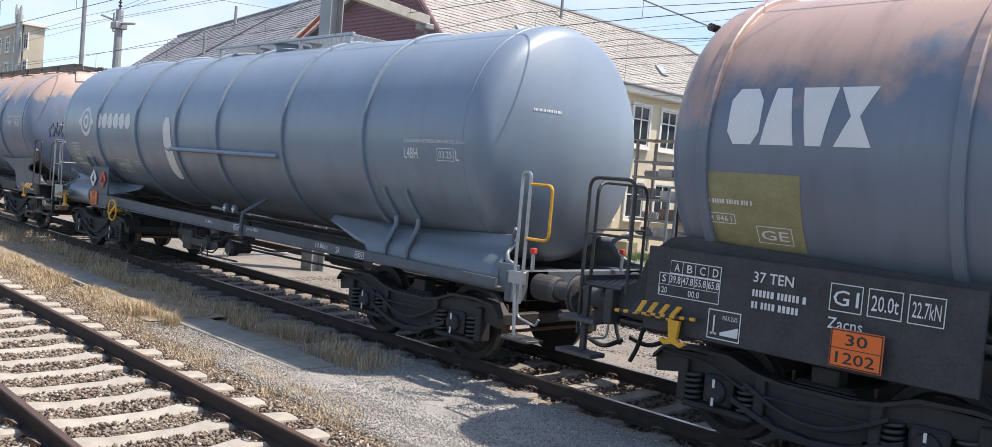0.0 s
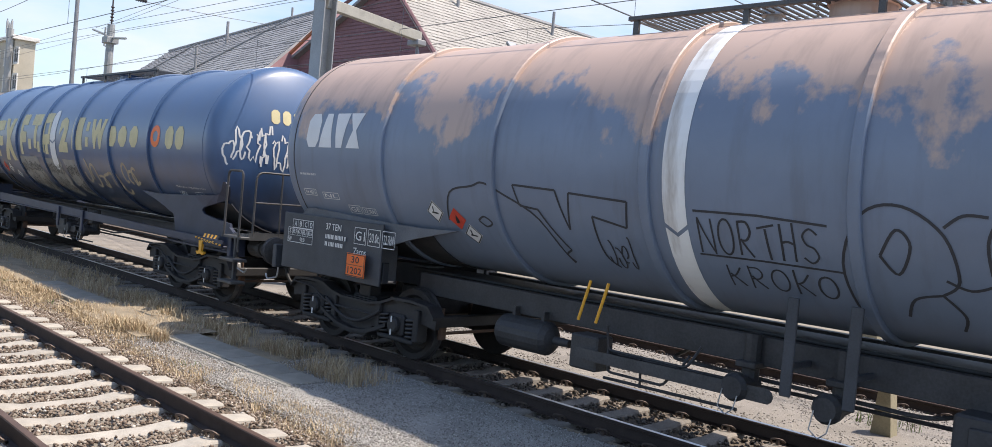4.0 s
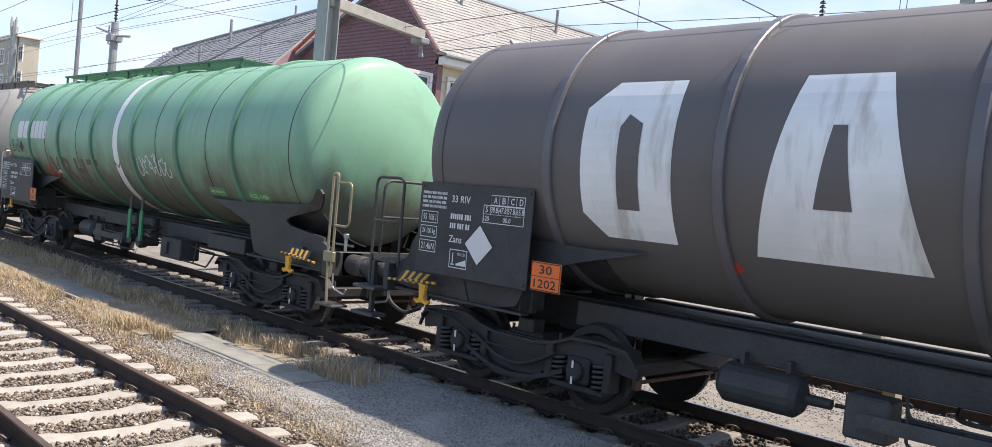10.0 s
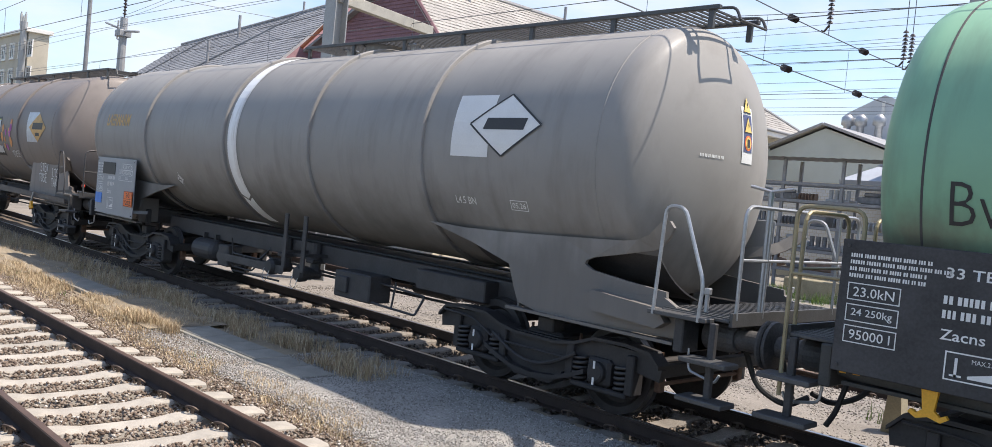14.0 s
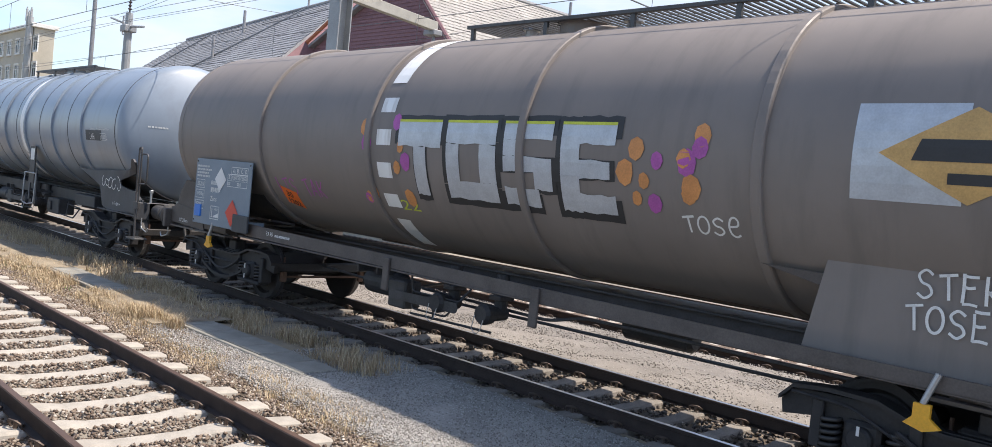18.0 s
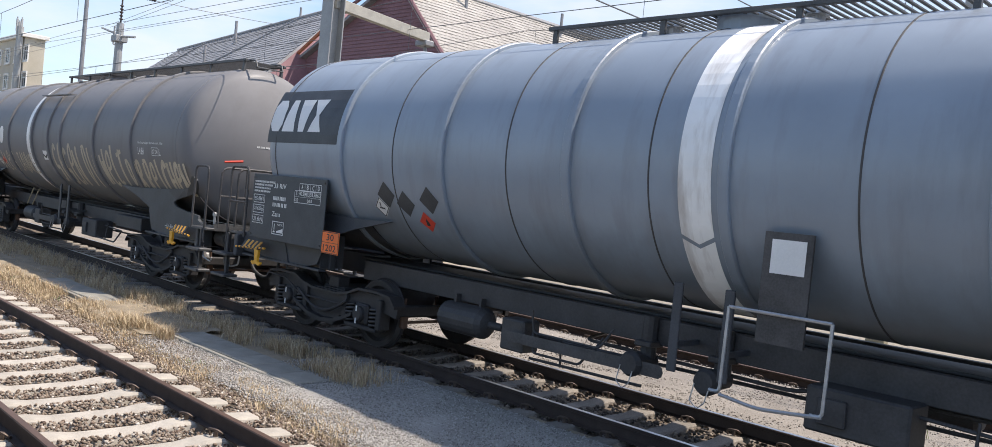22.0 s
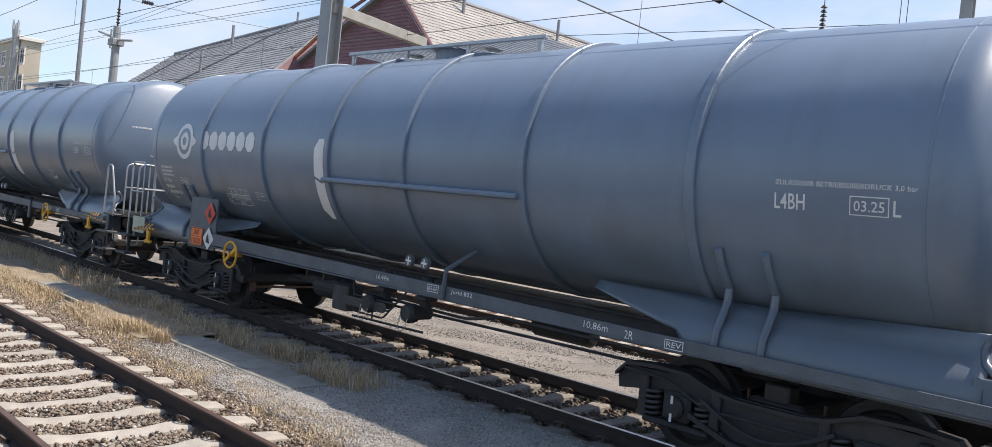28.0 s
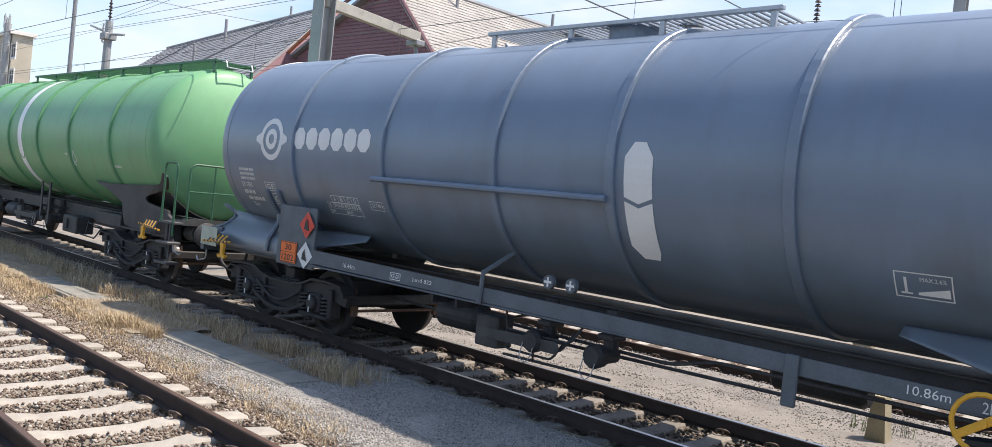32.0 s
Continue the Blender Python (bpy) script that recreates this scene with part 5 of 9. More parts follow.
def bogie(root, x):
    b = part("bogie", GEAR["bogie"], None, root, "black cast goods bogie", pose(x, 0, 0))
    for s_ in (-1, 1):
        part("side_frame", GEAR["side_frame"], None, b, m=pose(0, s_ * 1.0, 0))
        part("brake_pipe", GEAR["brake_pipe"], None, b, m=pose(0, s_ * 1.13, 0))
        for ax in (-0.9, 0.9):
            part("axle_box", GEAR["axle_box"], None, b, m=pose(ax, s_ * 1.0, 0, 0, 0, 0 if s_ < 0 else 180))
            for dx in (-0.27, 0.27):
                part("coil_spring", GEAR["coil_spring"], None, b, m=pose(ax + dx, s_ * 1.03, 0))
    for ax in (-0.9, 0.9):
        WHEELS.append((part("wheelset", GEAR["wheelset"], None, b, "solid steel wheels with bright treads", pose(ax, 0, 0.46)), ax, root))
    for bx in (-1.42, -0.36, 0.36, 1.42):
        part("brake_beam", GEAR["brake_beam"], None, b, m=pose(bx, 0, 0))
    for bx in (-1.52, 1.52):
        part("end_beam", GEAR["end_beam"], None, b, m=pose(bx, 0, 0))


def wagon_end(root, half, end, style, paint, rail_mat, reach=0.76):
    """Headstock, buffers, coupling and the steps or railings of one end. end: 1 front, -1 rear."""
    hx = half - 0.64
    turn = 0 if end > 0 else 180
    bm = bmesh.new()
    bbox(bm, hx - 0.10, hx, -1.30, 1.30, 0.88, 1.22, 0.012)
    for y in (-0.95, 0.95):
        bbox(bm, hx - 2.3, hx - 0.1, y - 0.05, y + 0.05, 0.92, 1.20, 0.01)
    bbox(bm, hx - 2.2, hx - 0.1, -0.16, 0.16, 0.86, 1.16, 0.01)
    for q in bm.verts:
        q.co.x, q.co.y = q.co.x * end, q.co.y * end
    part("headstock", bm, paint, root)
    for y in (-0.875, 0.875):
        part("buffer", GEAR["buffer"], None, root, "round greasy steel buffer", pose(end * hx, y, 1.05, 0, 0, turn))
    part("coupling", GEAR["coupling"], None, root, "screw coupling with hook", pose(end * hx, 0, 0, 0, 0, turn))
    part("air_hose", GEAR["air_hose"], None, root, m=pose(end * hx, 0, 0, 0, 0, turn))
    part("spare_hose", GEAR["spare_hose"], None, root, m=pose(end * hx, 0, 0, 0, 0, turn))
    # shunter's grips under the buffers
    for y in (-1.18, 1.18):
        bm = bmesh.new()
        pipe(bm, bend([(hx, y, 0.92), (hx + 0.02, y, 0.72), (hx + 0.30, y, 0.66), (hx + 0.34, y, 0.74)], 0.05), 0.013)
        for q in bm.verts:
            q.co.x *= end
        part("grip_rail", bm, M["galv"], root)
    if style == "loop":
        for s_ in (-1, 1):
            y = s_ * 1.36
            bm = bmesh.new()
            x0 = half - 0.50
            pipe(bm, bend([(x0 + 0.02, y, 0.55), (x0 - 0.04, y, 1.25), (x0 - 0.04, y, 2.30), (x0 + 0.08, y, 2.30), (x0 + 0.08, y, 1.25), (x0 + 0.06, y, 0.9)], 0.055), 0.019)
            bbox(bm, x0 - 0.12, x0 + 0.10, y + s_ * -0.04, y + s_ * 0.02, 1.1, 1.24, 0.008)
            for q in bm.verts:
                q.co.x *= end
            part("ladder", bm, rail_mat, root)
            bm = bmesh.new()
            pipe(bm, bend([(x0 + 0.08, y, 2.18), (x0 + 0.40, y, 2.18), (x0 + 0.40, y, 1.60), (x0 + 0.08, y, 1.60)], 0.08), 0.017)
            for q in bm.verts:
                q.co.x *= end
            part("grab_handle", bm, M["yellow"] if rail_mat is M["galv"] else rail_mat, root)
            bm = bmesh.new()
            bbox(bm, x0 - 0.06, x0 + 0.34, y - 0.13, y + 0.13, 0.52, 0.55, 0.006)
            for k in range(9):
                box(bm, x0 - 0.05 + k * 0.043, x0 - 0.03 + k * 0.043, y - 0.12, y + 0.12, 0.55, 0.558)
            for q in bm.verts:
                q.co.x *= end
            part("step", bm, M["grating"], root, "perforated steel step")
    if style in ("rail", "long", "hoop"):
        x0, x1 = half - 0.85, half - 0.33
        if style != "rail":
            x0, x1 = half - reach, half - 0.20
        bm = bmesh.new()
        bbox(bm, x0 + 0.05, x1, -1.25, 1.25, 1.22, 1.25, 0.006)
        if style != "rail":
            for yy in (-1.41, 1.25):
                bbox(bm, x0, x0 + 0.62, yy, yy + 0.16, 1.20, 1.24, 0.006)
        box(bm, x1 - 0.02, x1 + 0.012, -1.25, 1.25, 1.19, 1.31)
        for q in bm.verts:
            q.co.x *= end
        deck = part("end_platform", bm, M["grating"], root, "steel grating platform")
        bm = bmesh.new()
        box(bm, x0 + 0.06, x1 - 0.02, -0.018, 0.018, 1.25, 1.262)
        for q in bm.verts:
            q.co.x *= end
        bar = bpy.data.meshes.new("grating_bar")
        bm.to_mesh(bar)
        bm.free()
        for k in range(24):
            part("grating_bar", bar, M["grating"], deck, m=pose(0, -1.2 + k * 2.4 / 23, 0))
        for s_ in (-1, 1):
            y = s_ * (1.26 if style == "rail" else 1.40)
            bm = bmesh.new()
            if style == "hoop":
                pipe(bm, bend([(x0 + 0.06, y, 1.2), (x0 + 0.10, y, 2.20), (x0 + 0.30, y, 2.20), (x0 + 0.56, y, 1.55), (x0 + 0.54, y, 1.2)], 0.085), 0.018)
            elif style == "long":
                pipe(bm, bend([(x0 + 0.06, y, 1.2), (x0 + 0.08, y, 2.26), (x1 - 0.02, y, 2.26), (x1 - 0.02, y, 1.0)], 0.10), 0.020)
            else:
                pipe(bm, bend([(x0 - 0.02, y, 1.2), (x0 - 0.02, y, 2.30), (x1 + 0.02, y, 2.30), (x1 + 0.02, y, 0.72)], 0.11), 0.019)
                pipe(bm, [(x0 - 0.02, y, 1.74), (x1 + 0.02, y, 1.74)], 0.014)
            for q in bm.verts:
                q.co.x *= end
            part("side_railing", bm, rail_mat, root)
            bm = bmesh.new()
            bbox(bm, x1 - 0.1, x1 - 0.04, y - 0.03, y + 0.03, 0.55, 1.22, 0.008)
            for q in bm.verts:
                q.co.x *= end
            hang = part("step_hanger", bm, M["black"], root)
            for z in (0.52, 0.86):
                bm = bmesh.new()
                bbox(bm, x1 - 0.30, x1 + 0.16, y - 0.16 if s_ < 0 else y - 0.08, y + 0.08 if s_ < 0 else y + 0.16, z, z + 0.045, 0.008)
                for q in bm.verts:
                    q.co.x *= end
                part("tread", bm, M["grating"], hang)
        spans = ((-1.15, -0.30), (0.30, 1.15)) if style == "rail" else ((-1.18, 1.18),)
        for ya, yb in spans:
            bm = bmesh.new()
            pipe(bm, bend([(x1, ya, 1.25), (x1, ya, 2.26), (x1, yb, 2.26), (x1, yb, 1.25)], 0.14), 0.018)
            pipe(bm, [(x1, ya, 1.78), (x1, yb, 1.78)], 0.014)
            if style != "rail":
                for yc_ in (-0.72, 0.72):
                    pipe(bm, [(x1, yc_, 1.25), (x1, yc_, 2.26)], 0.015)
            for q in bm.verts:
                q.co.x *= end
            part("end_railing", bm, rail_mat, root)
        if style == "hoop":
            bm = bmesh.new()
            pipe(bm, [(x1 - 0.12, -0.55, 1.2), (x1 - 0.12, -0.55, 2.42)], 0.026)
            pipe(bm, [(x1 - 0.30, -0.62, 2.46), (x1 - 0.12, -0.55, 2.42), (x1 + 0.06, -0.48, 2.46)], 0.016)
            for q in bm.verts:
                q.co.x *= end
            part("brake_spindle", bm, rail_mat, root, "upright brake spindle with a crank")


def apron(root, half, end, paint):
    """Closed side skirts that lean in to the tank's underside, with a rolled edge under the dished end."""
    def lean(z):
        return max(1.16 - max(0.0, z - 1.22) * 0.95, math.sqrt(max(R * R - (ZC - z) ** 2, 0)) + 0.02)

    for s_ in (-1, 1):
        bm = bmesh.new()
        grid = []
        for i in range(27):
            x = -4.7 + 3.72 * i / 26
            top = 1.50 + 0.09 * max(0.0, (x + 2.6) / 1.6)
            low = 0.985 if x > -3.45 else 1.16 + 0.26 * (-3.45 - x) / 1.25
            grid.append([bm.verts.new((end * (half + x), s_ * lean(low + (top - low) * k / 6), low + (top - low) * k / 6)) for k in range(7)])
        for a, b in zip(grid, grid[1:]):
            for k in range(6):
                bm.faces.new((a[k], b[k], b[k + 1], a[k + 1]))
        bmesh.ops.recalc_face_normals(bm, faces=bm.faces)
        bmesh.ops.solidify(bm, geom=list(bm.faces), thickness=0.012)
        part("saddle_skirt", bm, paint, root, "smooth steel skirt under the tank", smooth=True)
        bm = bmesh.new()
        pts = [(-0.80, 1.27), (-0.92, 1.30), (-1.01, 1.37), (-1.05, 1.46), (-1.02, 1.55), (-0.94, 1.61), (-0.88, 1.66)]
        pipe(bm, [(end * (half + u), s_ * (lean(z) + 0.01), z) for u, z in pts], 0.03, 8)
        part("rolled_edge", bm, paint, root, smooth=True)
        bm = bmesh.new()
        bbox(bm, -1.05, -0.70, s_ * 1.14 - 0.02, s_ * 1.14 + 0.02, 0.985, 1.28, 0.006, Matrix.Translation((half, 0, 0)))
        for q in bm.verts:
            q.co.x *= end
        bmesh.ops.recalc_face_normals(bm, faces=bm.faces)
        part("end_gusset", bm, paint, root)


def saddle(root, half, end, paint, short=False):
    """Side plates that carry the tank: a long taper, a cut-out with a rounded horn under the dished end, and behind it
    a black sheet for the shade.
    """
    hx = half
    out = [(-4.5, 1.75), (-3.86, 1.73), (-3.3, 1.74), (-2.32, 1.78), (-1.48, 1.82), (-1.29, 1.85), (-1.14, 1.91), (-1.02, 2.0), (-0.94, 2.06), (-0.86, 2.06), (-0.83, 2.0), (-0.89, 1.92), (-1.0, 1.83), (-1.11, 1.77), (-1.47, 1.69), (-1.86, 1.61), (-1.95, 1.57), (-1.96, 1.53), (-1.85, 1.48), (-1.43, 1.43), (-0.95, 1.39), (-0.93, 1.28), (-0.70, 1.26), (-0.70, 0.98), (-1.37, 0.95), (-1.95, 0.92), (-2.35, 0.90), (-2.86, 1.0), (-2.94, 1.15), (-3.05, 1.40), (-3.7, 1.58)]
    if end < 0:
        out = out[:5] + [(-1.30, 1.80), (-1.12, 1.68), (-1.0, 1.52), (-0.93, 1.28)] + out[22:]
        if short:
            out = [(-2.9, 1.45), (-2.6, 1.62), (-2.0, 1.75), (-1.3, 1.79), (-1.12, 1.67), (-1.0, 1.5), (-0.93, 1.28), (-0.70, 1.26), (-0.70, 0.98), (-2.9, 0.98)]
    for s_ in (-1, 1):
        bm = bmesh.new()
        slab(bm, [(hx + u, z) for u, z in out], -0.02, 0.02)
        bmesh.ops.triangulate(bm, faces=list(bm.faces))
        for q in bm.verts:
            q.co.y += s_ * max(1.15, math.sqrt(max(R * R - (ZC - q.co.z) ** 2, 0)) + 0.03)
        fold = bmesh.new()
        slab(fold, [(hx - 2.12, 0.94), (hx - 1.98, 1.25), (hx - 0.96, 1.34), (hx - 0.72, 1.22), (hx - 0.72, 1.0)], s_ * 1.155 - 0.03, s_ * 1.155 + 0.03)
        merge(bm, fold)
        for x in (hx - 2.9, hx - 1.9):
            box(bm, x, x + 0.03, s_ * 0.75, s_ * 1.13, 0.95, 1.42)
        box(bm, hx - 3.0, hx - 0.8, s_ * 1.10, s_ * 1.22, 0.915, 0.945)
        for q in bm.verts:
            q.co.x *= end
        bmesh.ops.recalc_face_normals(bm, faces=bm.faces)
        part("saddle_plate", bm, paint, root, "welded steel saddle under the tank")
    # black sheet on the tank's underside, added to darken the hollow behind the cut-out
    bm = bmesh.new()
    rows = []
    for i in range(25):
        a = radians(-138 + 96 * i / 24)
        u1 = -1.12 if i < 10 else -1.9
        rows.append([bm.verts.new((end * (hx + u), (R + d) * math.cos(a), ZC + (R + d) * math.sin(a))) for u, d in ((-3.9, 0.0), (-3.9, 0.018), (u1, 0.018), (u1, 0.0))])
    for r0, r1 in zip(rows, rows[1:]):
        for k in range(3):
            bm.faces.new((r0[k], r0[k + 1], r1[k + 1], r1[k]))
    bmesh.ops.recalc_face_normals(bm, faces=bm.faces)
    part("shade_sheet", bm, M["black"], root, "added black sheet for the shade between saddle and tank")


def tow_hook(root, half, end, material):
    """Anchor-shaped rope hook under a grip and a shield striped in yellow and black."""
    x0 = half - 1.72
    y = -1.36

    def put(name, bm, mat, parent, label=""):
        for q in bm.verts:
            q.co.x *= end
        bmesh.ops.recalc_face_normals(bm, faces=bm.faces)
        return part(name, bm, mat, parent, label)

    bm = bmesh.new()
    slab(bm, [(x0 + 0.15, 1.06), (x0 + 0.27, 1.06), (x0 + 0.25, 0.90), (x0 + 0.29, 0.865), (x0 + 0.33, 0.885), (x0 + 0.35, 0.86), (x0 + 0.29, 0.825), (x0 + 0.21, 0.85), (x0 + 0.12, 0.825), (x0 + 0.07, 0.86), (x0 + 0.09, 0.885), (x0 + 0.13, 0.865), (x0 + 0.17, 0.90)], y - 0.02, y + 0.02)
    bmesh.ops.triangulate(bm, faces=list(bm.faces))
    ob = put("rope_hook", bm, material, root, "yellow rope hook under a striped grip")
    ends = [Vector((x0, y, 1.10)), Vector((x0 + 0.88, y, 1.045))]
    yel, blk = bmesh.new(), bmesh.new()
    n_ = 17
    for k in range(n_):
        rod(yel if k % 2 == 0 else blk, ends[0].lerp(ends[1], k / n_), ends[0].lerp(ends[1], (k + 1) / n_), 0.017, 8)
    for k in range(8):
        xa = x0 + 0.24 + 0.058 * k
        a_, b_ = Vector((xa, y - 0.02, 1.06)), Vector((xa + 0.058, y - 0.02, 1.055))
        up = Vector((-0.06 + 0.006 * k, 0.08, 0.125))
        quad_bm = yel if k % 2 == 0 else blk
        vs_ = [quad_bm.verts.new(p) for p in (a_, b_, b_ + up, a_ + up)]
        quad_bm.faces.new(vs_)
        ws_ = [quad_bm.verts.new(p + Vector((0, 0.012, -0.01))) for p in (a_, b_, b_ + up, a_ + up)]
        quad_bm.faces.new(ws_[::-1])
    put("stripes", yel, M["yellow"], ob)
    put("backing", blk, M["ink"], ob)


def catwalk(root, xa, xb, material, b, to_head=False):
    """Walkway over the tank with kick edges, feet, and steps down the end."""
    z = ZC + R + 0.13
    bm = bmesh.new()
    for y in (-0.42, 0.36):
        bbox(bm, xa, xb, y, y + 0.06, z - 0.035, z + 0.012, 0.006)
    for k in range(int((xb - xa) / 0.09)):
        box(bm, xa + k * 0.09, xa + k * 0.09 + 0.035, -0.38, 0.38, z - 0.02, z - 0.005)
    part("walkway", bm, material, root, "steel grating walkway on the tank top")
    bm = bmesh.new()
    box(bm, -0.03, 0.03, -0.02, 0.02, z - 0.22, z - 0.03)
    foot = bpy.data.meshes.new("walkway_foot")
    bm.to_mesh(foot)
    bm.free()
    n_ = max(2, int((xb - xa) / 1.3))
    for k in range(n_ + 1):
        for y in (-0.38, 0.38):
            part("walkway_foot", foot, material, root, m=pose(xa + 0.1 + (xb - xa - 0.2) * k / n_, y, 0))
    if to_head:
        bm = bmesh.new()
        for s_ in (-0.26, 0.26):
            pipe(bm, bend([(xb - 0.3, s_, z + 0.02), (xb + 0.10, s_, z), (xb + 0.16, s_, z - 0.13)], 0.06), 0.016)
        pipe(bm, [(xb + 0.16, -0.26, z - 0.13), (xb + 0.16, 0.26, z - 0.13)], 0.014)
        part("end_ladder", bm, M["galv"] if material is not M["grating"] else M["grating"], root)


def manhole(root, x, paint):
    bm = bmesh.new()
    lathe(bm, [(ZC + R - 0.05, 0.30), (ZC + R + 0.10, 0.30), (ZC + R + 0.12, 0.33), (ZC + R + 0.16, 0.33), (ZC + R + 0.19, 0.15)], 20, axis="z")
    for q in bm.verts:
        q.co.x += x
    part("manhole", bm, paint, root)
    for dx in (-0.9, 0.75):
        bm = bmesh.new()
        lathe(bm, [(ZC + R - 0.03, 0.08), (ZC + R + 0.10, 0.08), (ZC + R + 0.10, 0.12), (ZC + R + 0.17, 0.12)], 12, axis="z")
        part("valve", bm, M["galv"], root, m=pose(x + dx, 0, 0))


def under_gear(root, half, sill, paint, seed, pivot, posts=(), arms=()):
    """Brake gear, outlets and pipes between the bogies."""
    r_ = random.Random(seed)
    bm = bmesh.new()
    bbox(bm, -pivot, pivot, -0.20, 0.20, 0.80, 1.12, 0.012)
    bbox(bm, -pivot, pivot, -0.30, 0.30, 1.10, 1.13, 0.006)
    part("centre_sill", bm, M["black"], root)
    x0 = (-2.0 if sill else -2.9) + r_.uniform(-0.2, 0.2)
    bm = bmesh.new()
    lathe(bm, [(x0 - 0.42, 0.0), (x0 - 0.42, 0.14), (x0 - 0.36, 0.19), (x0 + 0.30, 0.19), (x0 + 0.36, 0.14), (x0 + 0.40, 0.05), (x0 + 0.62, 0.045)], 18, y=-0.35 if sill else -0.72, z=0.66)
    for dx in (-0.25, 0.2):
        box(bm, x0 + dx, x0 + dx + 0.04, -0.75, -0.25, 0.80, 0.95)
    part("brake_cylinder", bm, M["black"], root, smooth=False)
    bm = bmesh.new()
    x1 = x0 + 0.85
    bbox(bm, x1 - 0.02, x1 + 0.34, -0.98, -0.70, 0.48, 0.84, 0.02)
    lathe(bm, [(-0.06, 0.0), (-0.06, 0.06), (0.02, 0.07)], 10, axis="y", y=-1.0, z=0.66)
    for q in bm.verts:
        if q.co.y < -0.985 and abs(q.co.x) < 0.2:
            q.co.x += x1 + 0.16
    part("distributor_valve", bm, M["dark"], root)
    for k in range(3):
        bm = bmesh.new()
        z = 0.52 + 0.11 * k
        pipe(bm, bend([(x1 + 0.45, -0.9 - 0.04 * k, z + 0.25), (x1 + 0.47, -0.95, z), (x1 + 1.15 + 0.12 * k, -0.95, z), (x1 + 1.2 + 0.12 * k, -0.8, z + 0.2)], 0.06), 0.014)
        part("brake_lever", bm, M["black"], root)
    bm = bmesh.new()
    pipe(bm, [(x1 + 0.4, -0.9, 0.44), (x1 + 1.9, -0.88, 0.46)], 0.016)
    pipe(bm, [(x1 + 0.85, -0.90, 0.43), (x1 + 0.85, -0.92, 0.75)], 0.013)
    part("release_rod", bm, M["black"], root)
    # bottom outlets
    for xo in (-0.30, 0.55):
        bm = bmesh.new()
        lathe(bm, [(0.0, 0.0), (0.0, 0.10), (0.05, 0.13), (0.16, 0.12), (0.18, 0.09), (0.40, 0.085), (0.40, 0.0)], 14, axis="y", y=-1.05, z=0.68)
        rod(bm, (0, -0.72, 0.70), (0, -0.72, 1.15), 0.08, 10)
        bbox(bm, -0.10, 0.10, -0.84, -0.60, 0.84, 0.90, 0.01)
        for q in bm.verts:
            q.co.x += xo
        part("outlet_valve", bm, M["black"], root, "capped bottom outlet")
        bm = bmesh.new()
        pipe(bm, [(xo - 0.08, -1.06, 0.66), (xo - 0.10, -1.08, 0.50), (xo - 0.02, -1.08, 0.44), (xo + 0.05, -1.08, 0.50), (xo + 0.07, -1.06, 0.62)], 0.006, 5)
        part("chain", bm, M["galv"], root)
    if not sill:
        for xo in (0.22, 0.76):
            bm = bmesh.new()
            bbox(bm, xo - 0.05, xo + 0.05, -1.10, -1.07, 0.72, 1.56, 0.008)
            box(bm, xo - 0.02, xo + 0.02, -1.07, -0.2, 0.95, 1.0)
            part("outlet_bracket", bm, paint, root)
    bm = bmesh.new()
    x2 = 1.9 + r_.uniform(-0.3, 0.4)
    lathe(bm, [(x2 - 0.5, 0.0), (x2 - 0.5, 0.1), (x2 - 0.45, 0.15), (x2 + 0.45, 0.15), (x2 + 0.5, 0.1), (x2 + 0.5, 0.0)], 16, y=0.5, z=0.66)
    part("air_reservoir", bm, M["black"], root)
    bm = bmesh.new()
    pipe(bm, bend([(-pivot, 0.33, 0.78), (-1.5, 0.33, 0.76), (-1.3, -0.5, 0.72), (1.2, -0.55, 0.70), (1.5, -0.3, 0.78), (pivot, -0.33, 0.78)], 0.15), 0.02)
    part("main_brake_pipe", bm, M["dark"], root)
    for pa, pb in (((-pivot + 1.6, -0.1, 0.62), (x0, -0.5, 0.66)), ((x0 + 0.6, -0.6, 0.64), (pivot - 1.6, -0.1, 0.60))):
        bm = bmesh.new()
        rod(bm, pa, pb, 0.02, 6)
        part("brake_rod", bm, M["dark"], root)
    if sill:
        bm = bmesh.new()
        slab(bm, [(-pivot + 1.2, 1.16), (-pivot + 0.9, 1.24), (pivot - 1.0, 1.14), (pivot + 1.9, 1.12), (pivot + 1.9, 1.02), (pivot - 1.0, 1.02), (-pivot + 1.2, 1.05)], -1.36, -1.33)
        bbox(bm, -pivot + 1.0, pivot + 1.9, -1.36, -1.26, 1.005, 1.03, 0.006)
        part("side_sill", bm, paint, root, "pressed steel side sill")
        bm = bmesh.new()
        slab(bm, [(-pivot + 1.2, 1.19), (pivot + 1.9, 1.12), (pivot + 1.9, 1.02), (-pivot + 1.2, 1.05)], 1.33, 1.36)
        part("side_sill", bm, paint, root)
        for xo in posts:
            bm = bmesh.new()
            bbox(bm, xo - 0.06, xo + 0.06, -1.40, -1.36, 0.75, 1.17, 0.01)
            part("sill_bracket", bm, paint, root)
        for xo in arms:
            bm = bmesh.new()
            pipe(bm, [(xo + 0.12, -1.02, 1.60), (xo, -1.36, 1.36), (xo, -1.385, 1.02)], 0.03, 6)
            part("sill_stay", bm, paint, root)
        return
    # wagons without side sills: frame beams, brake box and its hanging gear
    for y in (-0.62, 0.62):
        bm = bmesh.new()
        bbox(bm, -pivot + 0.6, pivot - 0.6, y - 0.05, y + 0.05, 0.86, 1.13, 0.008)
        part("frame_beam", bm, M["black"], root)
    bm = bmesh.new()
